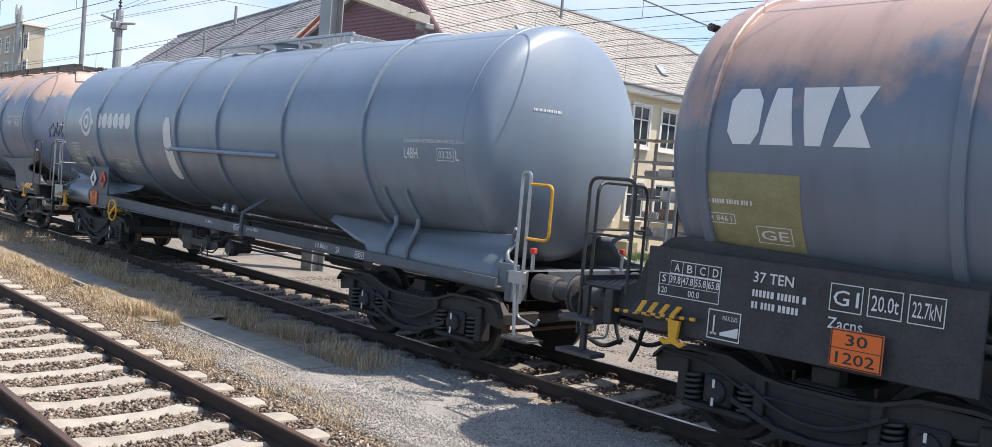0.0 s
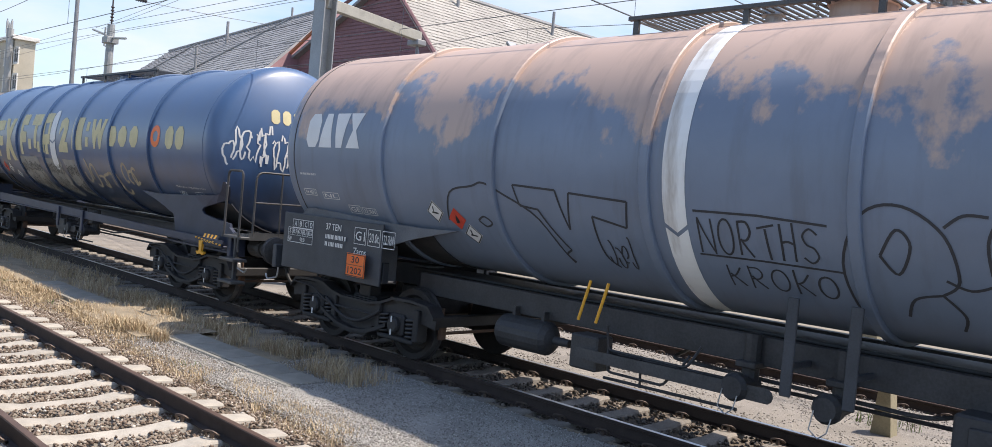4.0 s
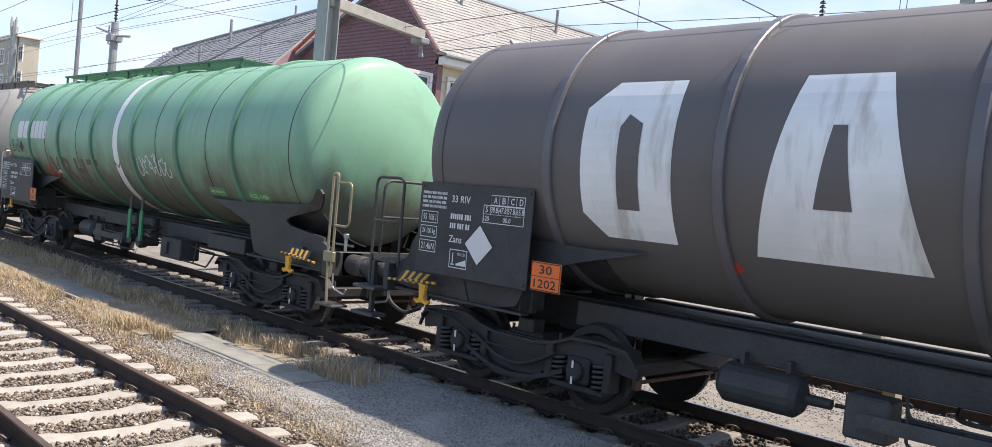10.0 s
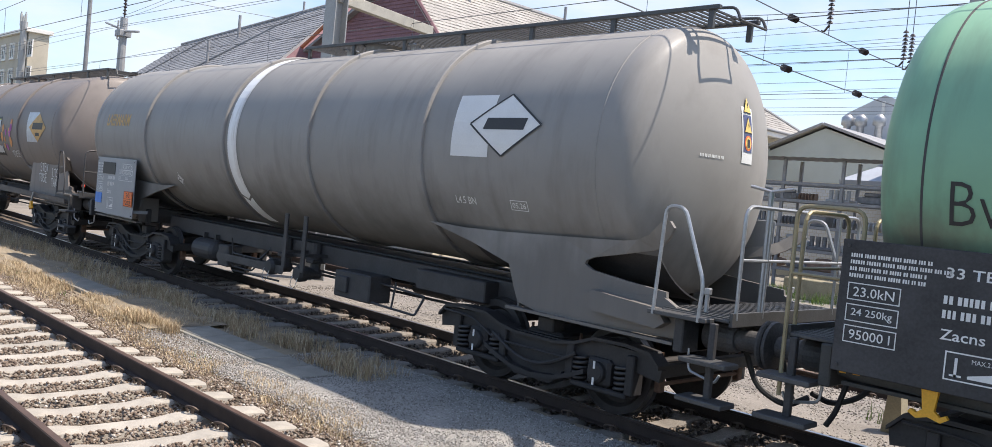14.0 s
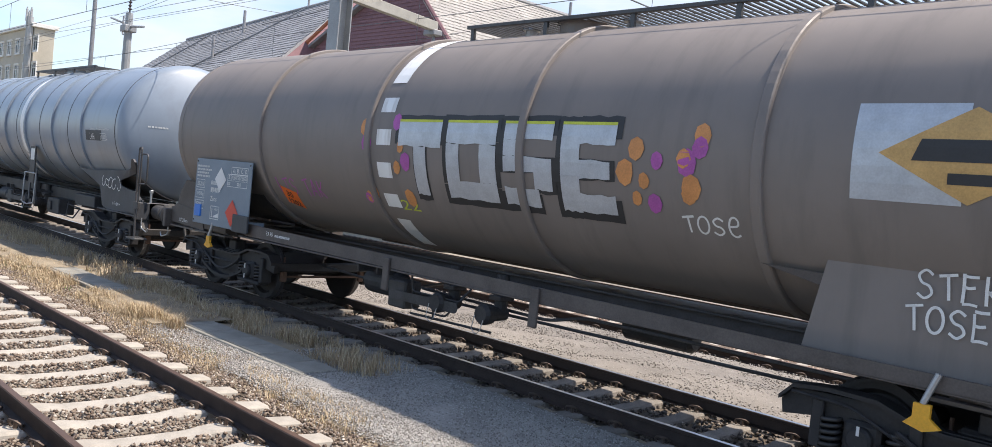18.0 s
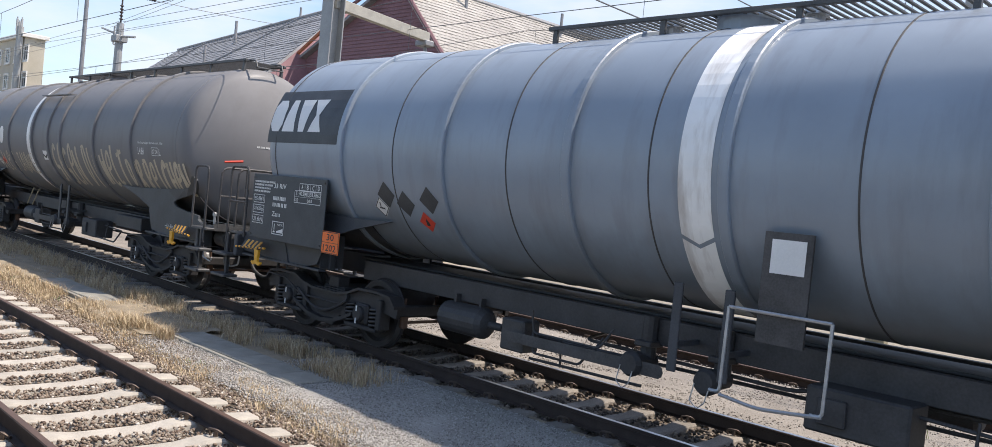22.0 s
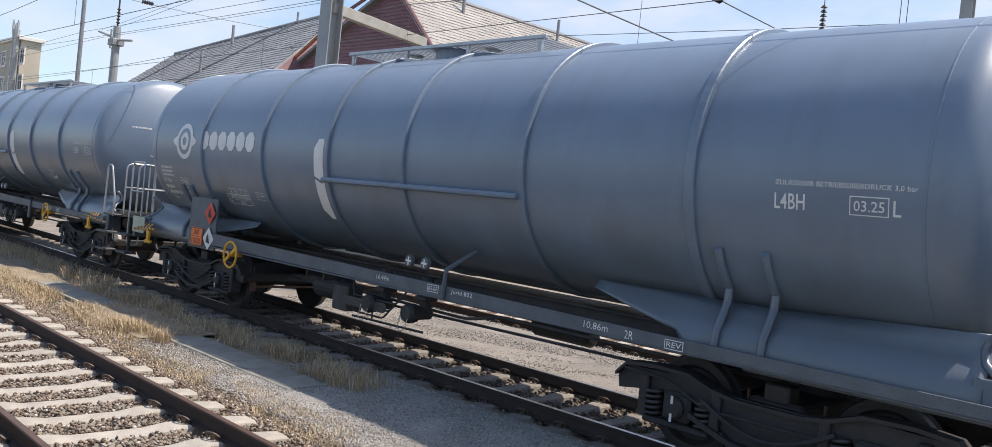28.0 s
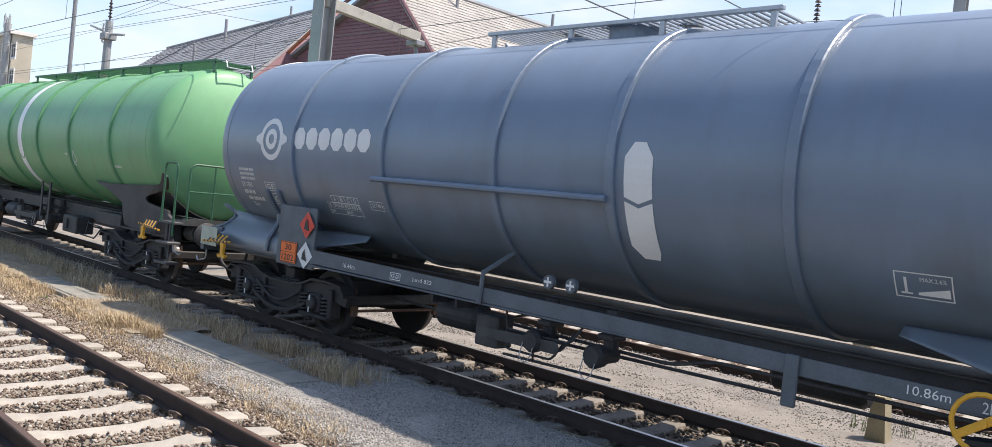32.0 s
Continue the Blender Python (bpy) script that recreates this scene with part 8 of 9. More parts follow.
part("blue_sticker", bm, M["blue"], rt, "small blue gridded sticker")
bm = bmesh.new()
bbox(bm, -6.55, -5.9, -1.432, -1.422, 1.82, 2.06, 0.003)
part("black_sticker", bm, M["ink"], rt, "black sticker with white lines")
danger_plate(rt, -5.29, -1.445, 1.23)
hazard_diamond(rt, -3.35, -0.85, 0.14)
head_signs("G", 0.30, 2.85)
bm = bmesh.new()
slab(bm, [(hf - 1.75, 1.30), (hf - 0.95, 1.24), (hf - 0.85, 1.12), (hf - 0.95, 1.05), (hf - 1.75, 1.10)], -1.30, -1.12)
part("end_casing", bm, PAINT["G"], rt)

# brown wagon with silver letters
rt, hf = TRAIN["H"]
for ch, x, w in (("T", -0.80, 0.82), ("O", 0.12, 0.84), ("S", 1.08, 0.72), ("E", 1.92, 0.70)):
    on_tank("graffiti", block_bm(ch, w + 0.14, 1.06, 7), x - 0.07, -0.78, M["ink"], rt, "black shadow of a graffiti letter", 0.005)
    on_tank("graffiti", block_bm(ch, w, 0.90, 8), x, -0.70, M["silver"], rt, "silver graffiti block letter", 0.009)
    on_tank("graffiti", poly_bm(((0, 0), (w, 0), (w, 0.03), (0, 0.03))), x, 0.19, M["lime"], rt, off=0.012)
for i in range(5):
    v0 = -0.95 + 0.42 * i
    on_tank("white_band", poly_bm(((0, 0), (0.30, 0), (0.30, 0.20 if i < 4 else 1.3), (0, 0.20 if i < 4 else 1.3))), -1.26, v0, M["worn_white"], rt, "white patch of the painted-over band", 0.006)
on_tank("white_band", poly_bm(((0, 0), (0.28, 0), (0.28, 0.6), (0, 0.6))), -1.24, -1.75, M["worn_white"], rt, "lower end of the white band", 0.006)
r_ = random.Random(5)
for i in range(22):
    x, v = (-1.5 + r_.uniform(-0.12, 0.10) + 0.75 * (i % 2), r_.uniform(-0.9, 0.2)) if i < 10 else (r_.uniform(2.72, 3.6), r_.uniform(-0.65, 0.15))
    q = r_.uniform(0.06, 0.12)
    on_tank("graffiti", poly_bm([(q * math.cos(a) * r_.uniform(0.8, 1.1), 1.2 * q * math.sin(a)) for a in [2 * math.pi * k / 8 for k in range(8)]]), x, v, M["pink"] if i % 3 == 0 else M["peach"], rt, "spot of coloured spray paint", 0.008)
on_tank("white_panel", poly_bm(((0, 0), (0.80, 0), (0.80, 0.74), (0, 0.74))), 4.92, -0.34, M["silver"], rt, "pale square panel")
ob = on_tank("company_mark", poly_bm(((-0.64, 0.35), (0, 0), (0.64, 0.35), (0, 0.70))), 5.76, -0.33, M["ochre"], rt, "ochre diamond company mark", 0.008)
on_tank("mark_bar", poly_bm(((-0.40, 0.30), (0.38, 0.30), (0.42, 0.46), (-0.34, 0.46)), ((-0.14, 0.14), (0.16, 0.14), (0.16, 0.22), (-0.14, 0.22))), 5.76, -0.33, M["ink"], ob, off=0.011)
bm = poly_bm(((-0.20, -0.12), (0.20, -0.22), (0.22, 0.10), (-0.18, 0.20)))
on_tank("danger_plate", bm, -3.78, -1.03, M["orange"], rt, "slanted orange danger sticker", 0.006)
bm = shift(text_bm("30", 0.16, 0.11, 0.01), -0.10, 0.02, -0.24)
merge(bm, shift(text_bm("1202", 0.28, 0.11, 0.01), -0.14, -0.12, -0.24))
on_tank("figure_line", bm, -3.78, -1.03, M["ink"], rt, off=0.010)
bm = bmesh.new()
stroke_bm(bm, [(0, 0.30), (0.02, 0.0), (0.22, 0.03)], 0.02)
on_tank("graffiti", spray_bm("LTS TAK", 1.35, 0.28, 0.024, 7), -4.04, -0.95, M["pink"], rt, "pale pink sprayed letters")
on_tank("graffiti", text_bm("22", 0.36, 0.15), -0.95, -0.97, M["lime"], rt, "lime sprayed figures")
on_tank("graffiti", spray_bm("TOSe", 0.62, 0.18, 0.022, 7), 3.35, -0.78, M["grey_text"], rt, "white sprayed letters")
for tx, x, z, w in (("STEK", 5.40, 1.66, 0.62), ("TOSE", 5.34, 1.40, 0.62), ("LTS", 6.30, 1.56, 0.45), ("TAK", 6.28, 1.32, 0.45)):
    on_plate("graffiti", spray_bm(tx, w, 0.22, 0.022, 9), x, -1.20, z, M["grey_text"], rt, "white sprayed letters", 0.05)
bm = bmesh.new()
slab(bm, [(4.7, 1.86), (7.3, 1.86), (7.55, 1.1), (4.55, 1.1)], -1.18, -1.155)
part("apron_plate", bm, PAINT["H"], rt, "grimy steel apron under the tank")
bl = plain("blue_grey_plate", (0.19, 0.235, 0.28), 0.5, var=0.15, scale=2)
sign_board(rt, -6.45, -4.50, 1.10, 2.20, -1.42, bl, ("39.5", "47.5", "57.5", "65.5"), "Zans", "33 RIV", ("20.2kN", "24 300kg", "93000 l"), label="blue-grey plate with white stencilled lettering", ink="dark")
on_plate("hazard_diamond", diamond_bm(0.20), -5.52, -1.428, 1.88, M["white"], rt, "white hazard diamond with a dead tree")
on_plate("hazard_diamond", diamond_bm(0.22), -5.05, -1.428, 1.36, M["red"], rt, "red flame hazard diamond")
bm = bmesh.new()
bbox(bm, -6.36, -6.15, -1.445, -1.41, 1.22, 1.42, 0.004)
part("blue_sticker", bm, M["blue"], rt, "small blue gridded sticker")
bm = bmesh.new()
bbox(bm, -4.95, -4.45, -1.46, -1.43, 1.08, 1.36, 0.01)
part("document_holder", bm, FRAME["J"], rt, "grey document holder")
bm = text_bm("33 85", 0.2, 0.06)
merge(bm, shift(bars_bm(0.5, 0.06, 1, 9), 0.26, 0))
on_plate("frame_lettering", bm, -4.0, -1.366, 1.12, M["grey_text"], rt)
on_plate("frame_lettering", text_bm("17.35m", 0.34, 0.06), -hf + 1.5, -1.366, 1.05, M["grey_text"], rt)
for e_ in (1, -1):
    x0 = e_ * (hf - 2.9)
    bm = bmesh.new()
    rod(bm, (x0, -1.40, 1.15), (x0 - 0.08, -1.42, 0.92), 0.025, 8)
    pr = part("hook_arm", bm, M["galv"], rt)
    bm = bmesh.new()
    slab(bm, [(x0 - 0.14, 0.92), (x0 - 0.02, 0.92), (x0 - 0.02, 0.82), (x0 + 0.06, 0.76), (x0 - 0.06, 0.72), (x0 - 0.2, 0.76), (x0 - 0.14, 0.82)], -1.44, -1.40)
    part("rope_hook", bm, M["yellow"], rt, "yellow rope hook")
on_head("repainted_patch", poly_bm(((-0.62, -0.05), (0.14, -0.02), (0.14, 0.92), (-0.62, 0.86))), 0.35, 2.95, M["patch_grey"], TRAIN["H"][0], "grey repainted patch", off=0.004)
bm = bmesh.new()
r_ = random.Random(8)
for k in range(16):
    u = -0.60 + 0.046 * k
    w_, l_ = r_.uniform(0.008, 0.028), r_.uniform(0.2, 0.75)
    merge(bm, poly_bm(((u, -0.03), (u + w_, -0.03), (u + w_ * 0.6, -l_), (u + w_ * 0.3, -l_))))
on_head("paint_runs", bm, 0.35, 2.95, M["patch_pale"], TRAIN["H"][0], "pale paint runs", off=0.005)
head_signs("H", 0.35, 2.95)
bm = bmesh.new()
rod(bm, (hf - 0.55, -0.75, 2.33), (hf - 0.50, -0.45, 2.36), 0.025, 8)
part("red_lever", bm, M["red"], rt)

# slate grey wagon
rt, hf = TRAIN["I"]
on_tank("dark_panel", poly_bm(((0, 0), (1.95, 0), (1.95, 0.82), (0, 0.82))), -6.92, 0.0, FRAME["J"], rt, "dark painted panel")
on_tank("company_mark", brand_blocks(1.38, 0.49), -6.90, 0.165, M["white"], rt, "white company mark of plain blocks", 0.008)
white_band("I", 0.32, 0.34, -1.9, 2.1, -0.70)
hazard_diamond(rt, -4.24, -0.80, 0.15, "white")
hazard_diamond(rt, -3.41, -0.95, 0.15, "red")
for x, v in ((-4.08, -0.62), (-3.72, -0.72), (-3.24, -0.64)):
    on_tank("faded_diamond", diamond_bm(0.18), x, v, FRAME["J"], rt, "dark trace of a removed placard", 0.003)
sign_board(rt, -7.28, -5.28, 1.25, 2.21, -1.42, FRAME["J"], ("40.3", "48.3", "58.3", "66.3"), "Zans", "33 RIV", ("95 094 l", "23 635kg", "21.4kN"), label="dark slate plate with white stencilled lettering")
danger_plate(rt, -5.26, -1.43, 1.22)
bm = bmesh.new()
slab(bm, [(1.20, 1.20), (1.62, 1.20), (1.62, 2.12), (1.20, 2.12)], -1.40, -1.37)
part("valve_cover", bm, M["dark"], rt)
on_plate("white_panel", poly_bm(((0, 0), (0.30, 0), (0.30, 0.28), (0, 0.28))), 1.27, -1.404, 1.78, M["white"], rt, "white panel on the valve cover")
bm = bmesh.new()
for xo in (0.95, 1.85):
    pipe(bm, bend([(xo, -1.42, 1.45), (xo, -1.44, 0.72), (xo - 0.1, -1.44, 0.72)], 0.06), 0.016)
pipe(bm, bend([(0.95, -1.44, 0.70), (1.30, -1.44, 0.66), (1.85, -1.44, 0.72)], 0.1), 0.016)
pipe(bm, [(0.95, -1.42, 1.45), (1.85, -1.42, 1.45)], 0.016)
part("valve_guard", bm, M["galv"], rt)
on_tank("dark_panel", poly_bm(((0, 0), (0.95, 0), (0.95, 0.22), (0, 0.22))), 5.2, -0.32, FRAME["J"], rt, "dark painted panel")
stencils("I", 5.46, -0.30, "10.23", "Zulässiger Betriebsdruck 3 bar", first="L 4 BH")
on_plate("graffiti", scribble_bm(1.1, 0.4, 5, 0.018, 71, 1.5), hf - 2.9, -1.20, 1.36, M["grey_text"], rt, "thin white scrawled graffiti", 0.03)
on_plate("frame_lettering", text_bm("→ 11.46m ←", 0.42, 0.08), hf - 2.1, -1.236, 1.06, M["grey_text"], rt)
head_signs("I", -0.12, 2.85)
tow_hook(rt, hf, -1, M["yellow"])

# dark wagon with the sprayed slogan
rt, hf = TRAIN["J"]
on_tank("company_mark", word_blocks(1.20, 0.44, 3, 1), -4.62, -0.28, M["white"], rt, "white company mark of plain blocks")
on_tank("company_mark", poly_bm(((-0.20, 0), (-0.08, 0), (0.02, 0.36), (-0.06, 0.46)), ((0.20, 0), (0.08, 0), (0.03, 0.30), (0.10, 0.42)), ((-0.05, 0.02), (0.05, 0.02), (0.0, 0.24))), -5.25, -0.26, M["white"], rt, "white three-bladed emblem")
white_band("J", -1.46, 0.29, -1.85, 2.1, -1.55)
for tx, x, w, v, h in (("GeGeN", 0.34, 1.66, -1.18, 0.90), ("DIe", 2.26, 0.86, -1.16, 0.90), ("WeLT", 3.26, 1.26, -1.04, 0.80), ("DeR", 4.62, 0.74, -1.0, 0.52), ("ReICHeN", 5.46, 1.86, -1.12, 0.70)):
    on_tank("graffiti", spray_bm(tx, w, h, 0.085, len(tx)), x, v, M["pale_spray"], rt, "beige sprayed slogan word")
on_tank("graffiti", spray_bm("GIleTS JAUNeS", 2.95, 0.50, 0.05, 5), -4.15, -1.02, M["pale_spray"], rt, "beige sprayed slogan word")
on_tank("graffiti", poly_bm(((0, -0.12), (0.13, 0.04), (0.07, 0.12), (0, 0.05), (-0.07, 0.12), (-0.13, 0.04))), -4.45, -0.55, M["beige_spray"], rt, "sprayed heart")
hazard_diamond(rt, -4.15, -0.78, 0.15, "white")
hazard_diamond(rt, -3.82, -0.76, 0.15, "red")
pl = on_tank("white_panel", poly_bm(((0, 0), (0.30, 0), (0.30, 0.22), (0, 0.22))), -0.34, -0.62, M["white"], rt, "small white panel with a dark chevron")
on_tank("chevron", poly_bm(((0, 0.16), (0.15, 0.08), (0.30, 0.16), (0.30, 0.11), (0.15, 0.03), (0, 0.11))), -0.34, -0.62, M["ink"], pl, off=0.008)
stencils("J", 5.36, -0.32, "07.24", "Höchstzulässiger Betriebsdruck 3 bar", first="L 4 BH")
bm = bmesh.new()
a0 = 0.60
slab(bm, [(-1.0, 0), (1.05, 0), (1.05, 0.02), (-1.0, 0.02)], -(R + 0.14) * math.cos(a0), -R * math.cos(a0))
for q in bm.verts:
    q.co.z += ZC + R * math.sin(a0) + (0.10 if abs(q.co.x - 0.1) > 0.9 else 0.0)
part("rain_lip", bm, PAINT["J"], rt, "steel drip lip on the tank side")
danger_plate(rt, -5.28, -1.36, 0.98)
bm = bmesh.new()
bbox(bm, -7.35, -4.6, -1.285, -1.25, 0.92, 1.72, 0.01)
part("frame_side", bm, FRAME["J"], rt, "dark frame side with white stencils")
lower_lettering("J", -7.2, -1.30, 1.32, ("40.1", "48.1", "58.1", "66.1"), "Zacns", "33 TEN")
on_plate("slope_sign", slope_sign(0.30, 0.22), hf - 2.75, -1.165, 1.36, M["grey_text"], rt)
on_plate("frame_lettering", text_bm("→ 11.46m ←", 0.42, 0.08), hf - 2.1, -1.236, 1.08, M["grey_text"], rt)
tow_hook(rt, hf, 1, M["yellow"])
head_signs("J", 0.62, 2.80)
bm = bmesh.new()
rod(bm, (hf - 0.5, -1.0, 2.36), (hf - 0.42, -0.7, 2.40), 0.02, 8)
part("red_lever", bm, M["red"], rt)
bm = bmesh.new()
for k in range(2):
    rod(bm, (-0.92 + 0.4 * k, -1.34, 1.38), (-1.2 + 0.4 * k, -1.38, 0.98), 0.016, 6)
part("pale_stay", bm, M["wood"], rt)

# green wagon at the tail
rt, hf = TRAIN["M"]
white_band("M", -0.75, 0.30, -1.9, 2.1, -0.55)
tow_hook(rt, hf, 1, M["yellow"])
on_tank("tank_code", bars_bm(0.6, 0.09, 1, 4), 4.9, -0.65, M["grey_text"], rt)
on_tank("graffiti", scribble_bm(0.6, 0.4, 3, 0.025, 81, 2.0), 2.4, -0.75, M["grey_text"], rt, "white scrawled graffiti tag")

# upright stakes with red caps beside the couplings
for key in "BEFGHIJK":
    rt, hf = TRAIN[key]
    for y in (-1.05, 0.55):
        bm = bmesh.new()
        rod(bm, (hf - 0.58, y, 1.22), (hf - 0.58, y, 1.42), 0.022, 8)
        stake = part("end_lamp_bracket", bm, M["galv"], rt)
        bm = bmesh.new()
        bbox(bm, hf - 0.61, hf - 0.55, y - 0.03, y + 0.03, 1.42, 1.48, 0.006)
        part("cap", bm, M["galv"] if key in "FIGJ" else M["red"], stake, "small red cap" if key in "BEHK" else "")

# ---- sleepers, clips, ballast, slabs and grass ----
def sleeper_mesh(length, w=0.25):
    """Concrete sleeper: raised rail seats, hollow middle, sloped flanks."""
    bm = bmesh.new()
    prof = [(-length / 2, -0.02), (-1.05, 0.0), (-0.50, 0.0), (-0.30, -0.028), (0.30, -0.028), (0.50, 0.0), (1.05, 0.0), (length / 2, -0.02)]
    rows = []
    for y, z in prof:
        rows.append([bm.verts.new((dx, y, zz)) for dx, zz in ((-w / 2 - 0.03, -0.22), (-w / 2 + 0.012, z - 0.02), (-w / 2 + 0.035, z), (w / 2 - 0.035, z), (w / 2 - 0.012, z - 0.02), (w / 2 + 0.03, -0.22))])
    for a, b in zip(rows, rows[1:]):
        for i in range(5):
            bm.faces.new((a[i], b[i], b[i + 1], a[i + 1]))
    bm.faces.new(rows[0][::-1])
    bm.faces.new(rows[-1])
    bmesh.ops.recalc_face_normals(bm, faces=bm.faces)
    me = bpy.data.meshes.new("sleeper")
    bm.to_mesh(me)
    bm.free()
    me.materials.append(M["concrete"])
    return me


def clip_mesh():
    """Bent spring clip with its screw, on both sides of one rail."""
    bm = bmesh.new()
    for s_ in (-1, 1):
        pipe(bm, bend([(-0.06, s_ * 0.13, 0.0), (-0.07, s_ * 0.15, 0.05), (-0.02, s_ * 0.16, 0.07), (0.05, s_ * 0.13, 0.07), (0.07, s_ * 0.08, 0.03), (0.02, s_ * 0.06, 0.025)], 0.03, 3), 0.011, 6)
        rod(bm, (0.0, s_ * 0.115, -0.01), (0.0, s_ * 0.115, 0.06), 0.02, 6)
        box(bm, -0.07, 0.07, s_ * 0.075 - 0.01, s_ * 0.075 + 0.06, -0.005, 0.012)
    me = bpy.data.meshes.new("rail_clip")
    bm.to_mesh(me)
    bm.free()
    me.materials.append(M["clip"])
    return me


SLEEPER, CLIP = sleeper_mesh(2.6), clip_mesh()
STAINED = SLEEPER.copy()
STAINED.materials.clear()
STAINED.materials.append(M["stained_concrete"])
for tag_, yc, zr, x0, pitch, n_lo, n_hi in (("near", TRACK_N, ZN, -12.57, 0.582, -30, 48), ("train", TRACK_T, ZT, -10.566, 0.585, -30, 20), ("far", TRACK_F, ZF, -8.435, 0.586, -22, 20)):
    bed = new("track_" + tag_)
    bed.location = (0, yc, zr)
    tagged(bed, "concrete-sleepered railway track", "track", kind="structure")
    for k in range(n_lo, n_hi + 1):
        x = x0 + pitch * k
        dz = -0.155 + rng.uniform(-0.006, 0.006)
        sl = part("sleeper", STAINED if tag_ == "train" else SLEEPER, None, bed, m=pose(x, rng.uniform(-0.02, 0.02), dz, 0, 0, rng.uniform(-0.6, 0.6)))
        if tag_ == "near" and -22 < x < -3 or tag_ != "near" and -13 < x < 2:
            for s_ in (-HALF, HALF):
                part("rail_clip", CLIP, None, sl, m=pose(0, s_, 0.0))


def stones(name, area, count, size, zfun, mat, label, seed, keep=None):
    """Loose broken stones as one mesh."""
    r_ = np.random.RandomState(seed)
    base = np.array([(1, 0, 0), (-1, 0, 0), (0, 1, 0), (0, -1, 0), (0, 0, 1), (0, 0, -1), (0.6, 0.6, 0.55), (-0.6, -0.55, 0.6)])
    tri = np.array([(0, 6, 4), (6, 2, 4), (2, 1, 4), (1, 7, 4), (7, 3, 4), (3, 0, 4), (0, 2, 6), (1, 3, 7), (2, 0, 5), (1, 2, 5), (3, 1, 5), (0, 3, 5)])
    x = r_.uniform(area[0], area[1], count)
    y = r_.uniform(area[2], area[3], count)
    if keep is not None:
        k = keep(x, y)
        x, y = x[k], y[k]
    n_ = len(x)
    z = np.array([zfun(a, b) for a, b in zip(x, y)])
    v = base[None] * r_.uniform(0.55, 1.15, (n_, 8, 3)) * (size * r_.uniform(0.55, 1.3, (n_, 1, 1)))
    a = r_.uniform(0, 6.28, n_)
    t = r_.uniform(-0.7, 0.7, n_)
    ca, sa, ct, st = np.cos(a), np.sin(a), np.cos(t), np.sin(t)
    X, Y, Z = v[..., 0], v[..., 1], v[..., 2] * 0.8
    Y, Z = Y * ct[:, None] - Z * st[:, None], Y * st[:, None] + Z * ct[:, None]
    X, Y = X * ca[:, None] - Y * sa[:, None], X * sa[:, None] + Y * ca[:, None]
    co = np.stack([X + x[:, None], Y + y[:, None], Z + z[:, None]], -1).reshape(-1, 3)
    fa = (tri[None] + 8 * np.arange(n_)[:, None, None]).reshape(-1, 3)
    me = bpy.data.meshes.new(name)
    me.vertices.add(len(co))
    me.vertices.foreach_set("co", co.ravel())
    me.loops.add(len(fa) * 3)
    me.loops.foreach_set("vertex_index", fa.ravel().astype(np.int32))
    me.polygons.add(len(fa))
    me.polygons.foreach_set("loop_start", np.arange(0, len(fa) * 3, 3, dtype=np.int32))
    me.update(calc_edges=True)
    me.validate()
    return tagged(part(name, me, mat), label, "stones", kind="stuff")


def stone_mat(name, stops, rough=0.9):
    m, n, l, b = node_mat(name)
    g = n.new("ShaderNodeNewGeometry")
    c = ramp(n, l, g.outputs["Random Per Island"], stops)
    f = noise_tex(n, l, 60, 4)
    c = mixed(n, l, 0.5, c, ramp(n, l, f, [(0.3, (0.7, 0.7, 0.7)), (0.7, (1.1, 1.1, 1.1))]), "MULTIPLY")
    l.new(c, b.inputs["Base Color"])
    b.inputs["Roughness"].default_value = rough
    bumped(n, l, b, f, 0.3, 0.004)
    return m


B_NEAR = stone_mat("near_ballast", [(0.0, (0.09, 0.06, 0.042)), (0.35, (0.18, 0.132, 0.095)), (0.75, (0.27, 0.215, 0.165)), (0.93, (0.38, 0.33, 0.27)), (1.0, (0.60, 0.55, 0.48))])
B_DARK = stone_mat("oily_ballast", [(0.0, (0.06, 0.05, 0.045)), (0.5, (0.13, 0.105, 0.085)), (1.0, (0.28, 0.23, 0.18))])
B_FINE = stone_mat("fine_chippings", [(0.0, (0.18, 0.165, 0.145)), (0.5, (0.35, 0.33, 0.30)), (1.0, (0.55, 0.53, 0.49))])
B_WALK = stone_mat("walk_chippings", [(0.0, (0.17, 0.15, 0.13)), (0.5, (0.25, 0.225, 0.195)), (1.0, (0.44, 0.41, 0.37))])
B_RUST = stone_mat("rusty_ballast", [(0.0, (0.14, 0.08, 0.06)), (0.5, (0.30, 0.19, 0.14)), (1.0, (0.46, 0.38, 0.31))])


def off_sleepers(x0, pitch, yc):
    return lambda x, y: (np.abs(((x - x0) / pitch + 0.5) % 1 - 0.5) * pitch > 0.105) | (np.abs(y - yc) > 1.32)


def near_z(x, y):
    d = abs(y - TRACK_N)
    return ZN - 0.208 + (0.02 if d < 0.6 else 0.0) - max(0, d - 1.35) * 0.16


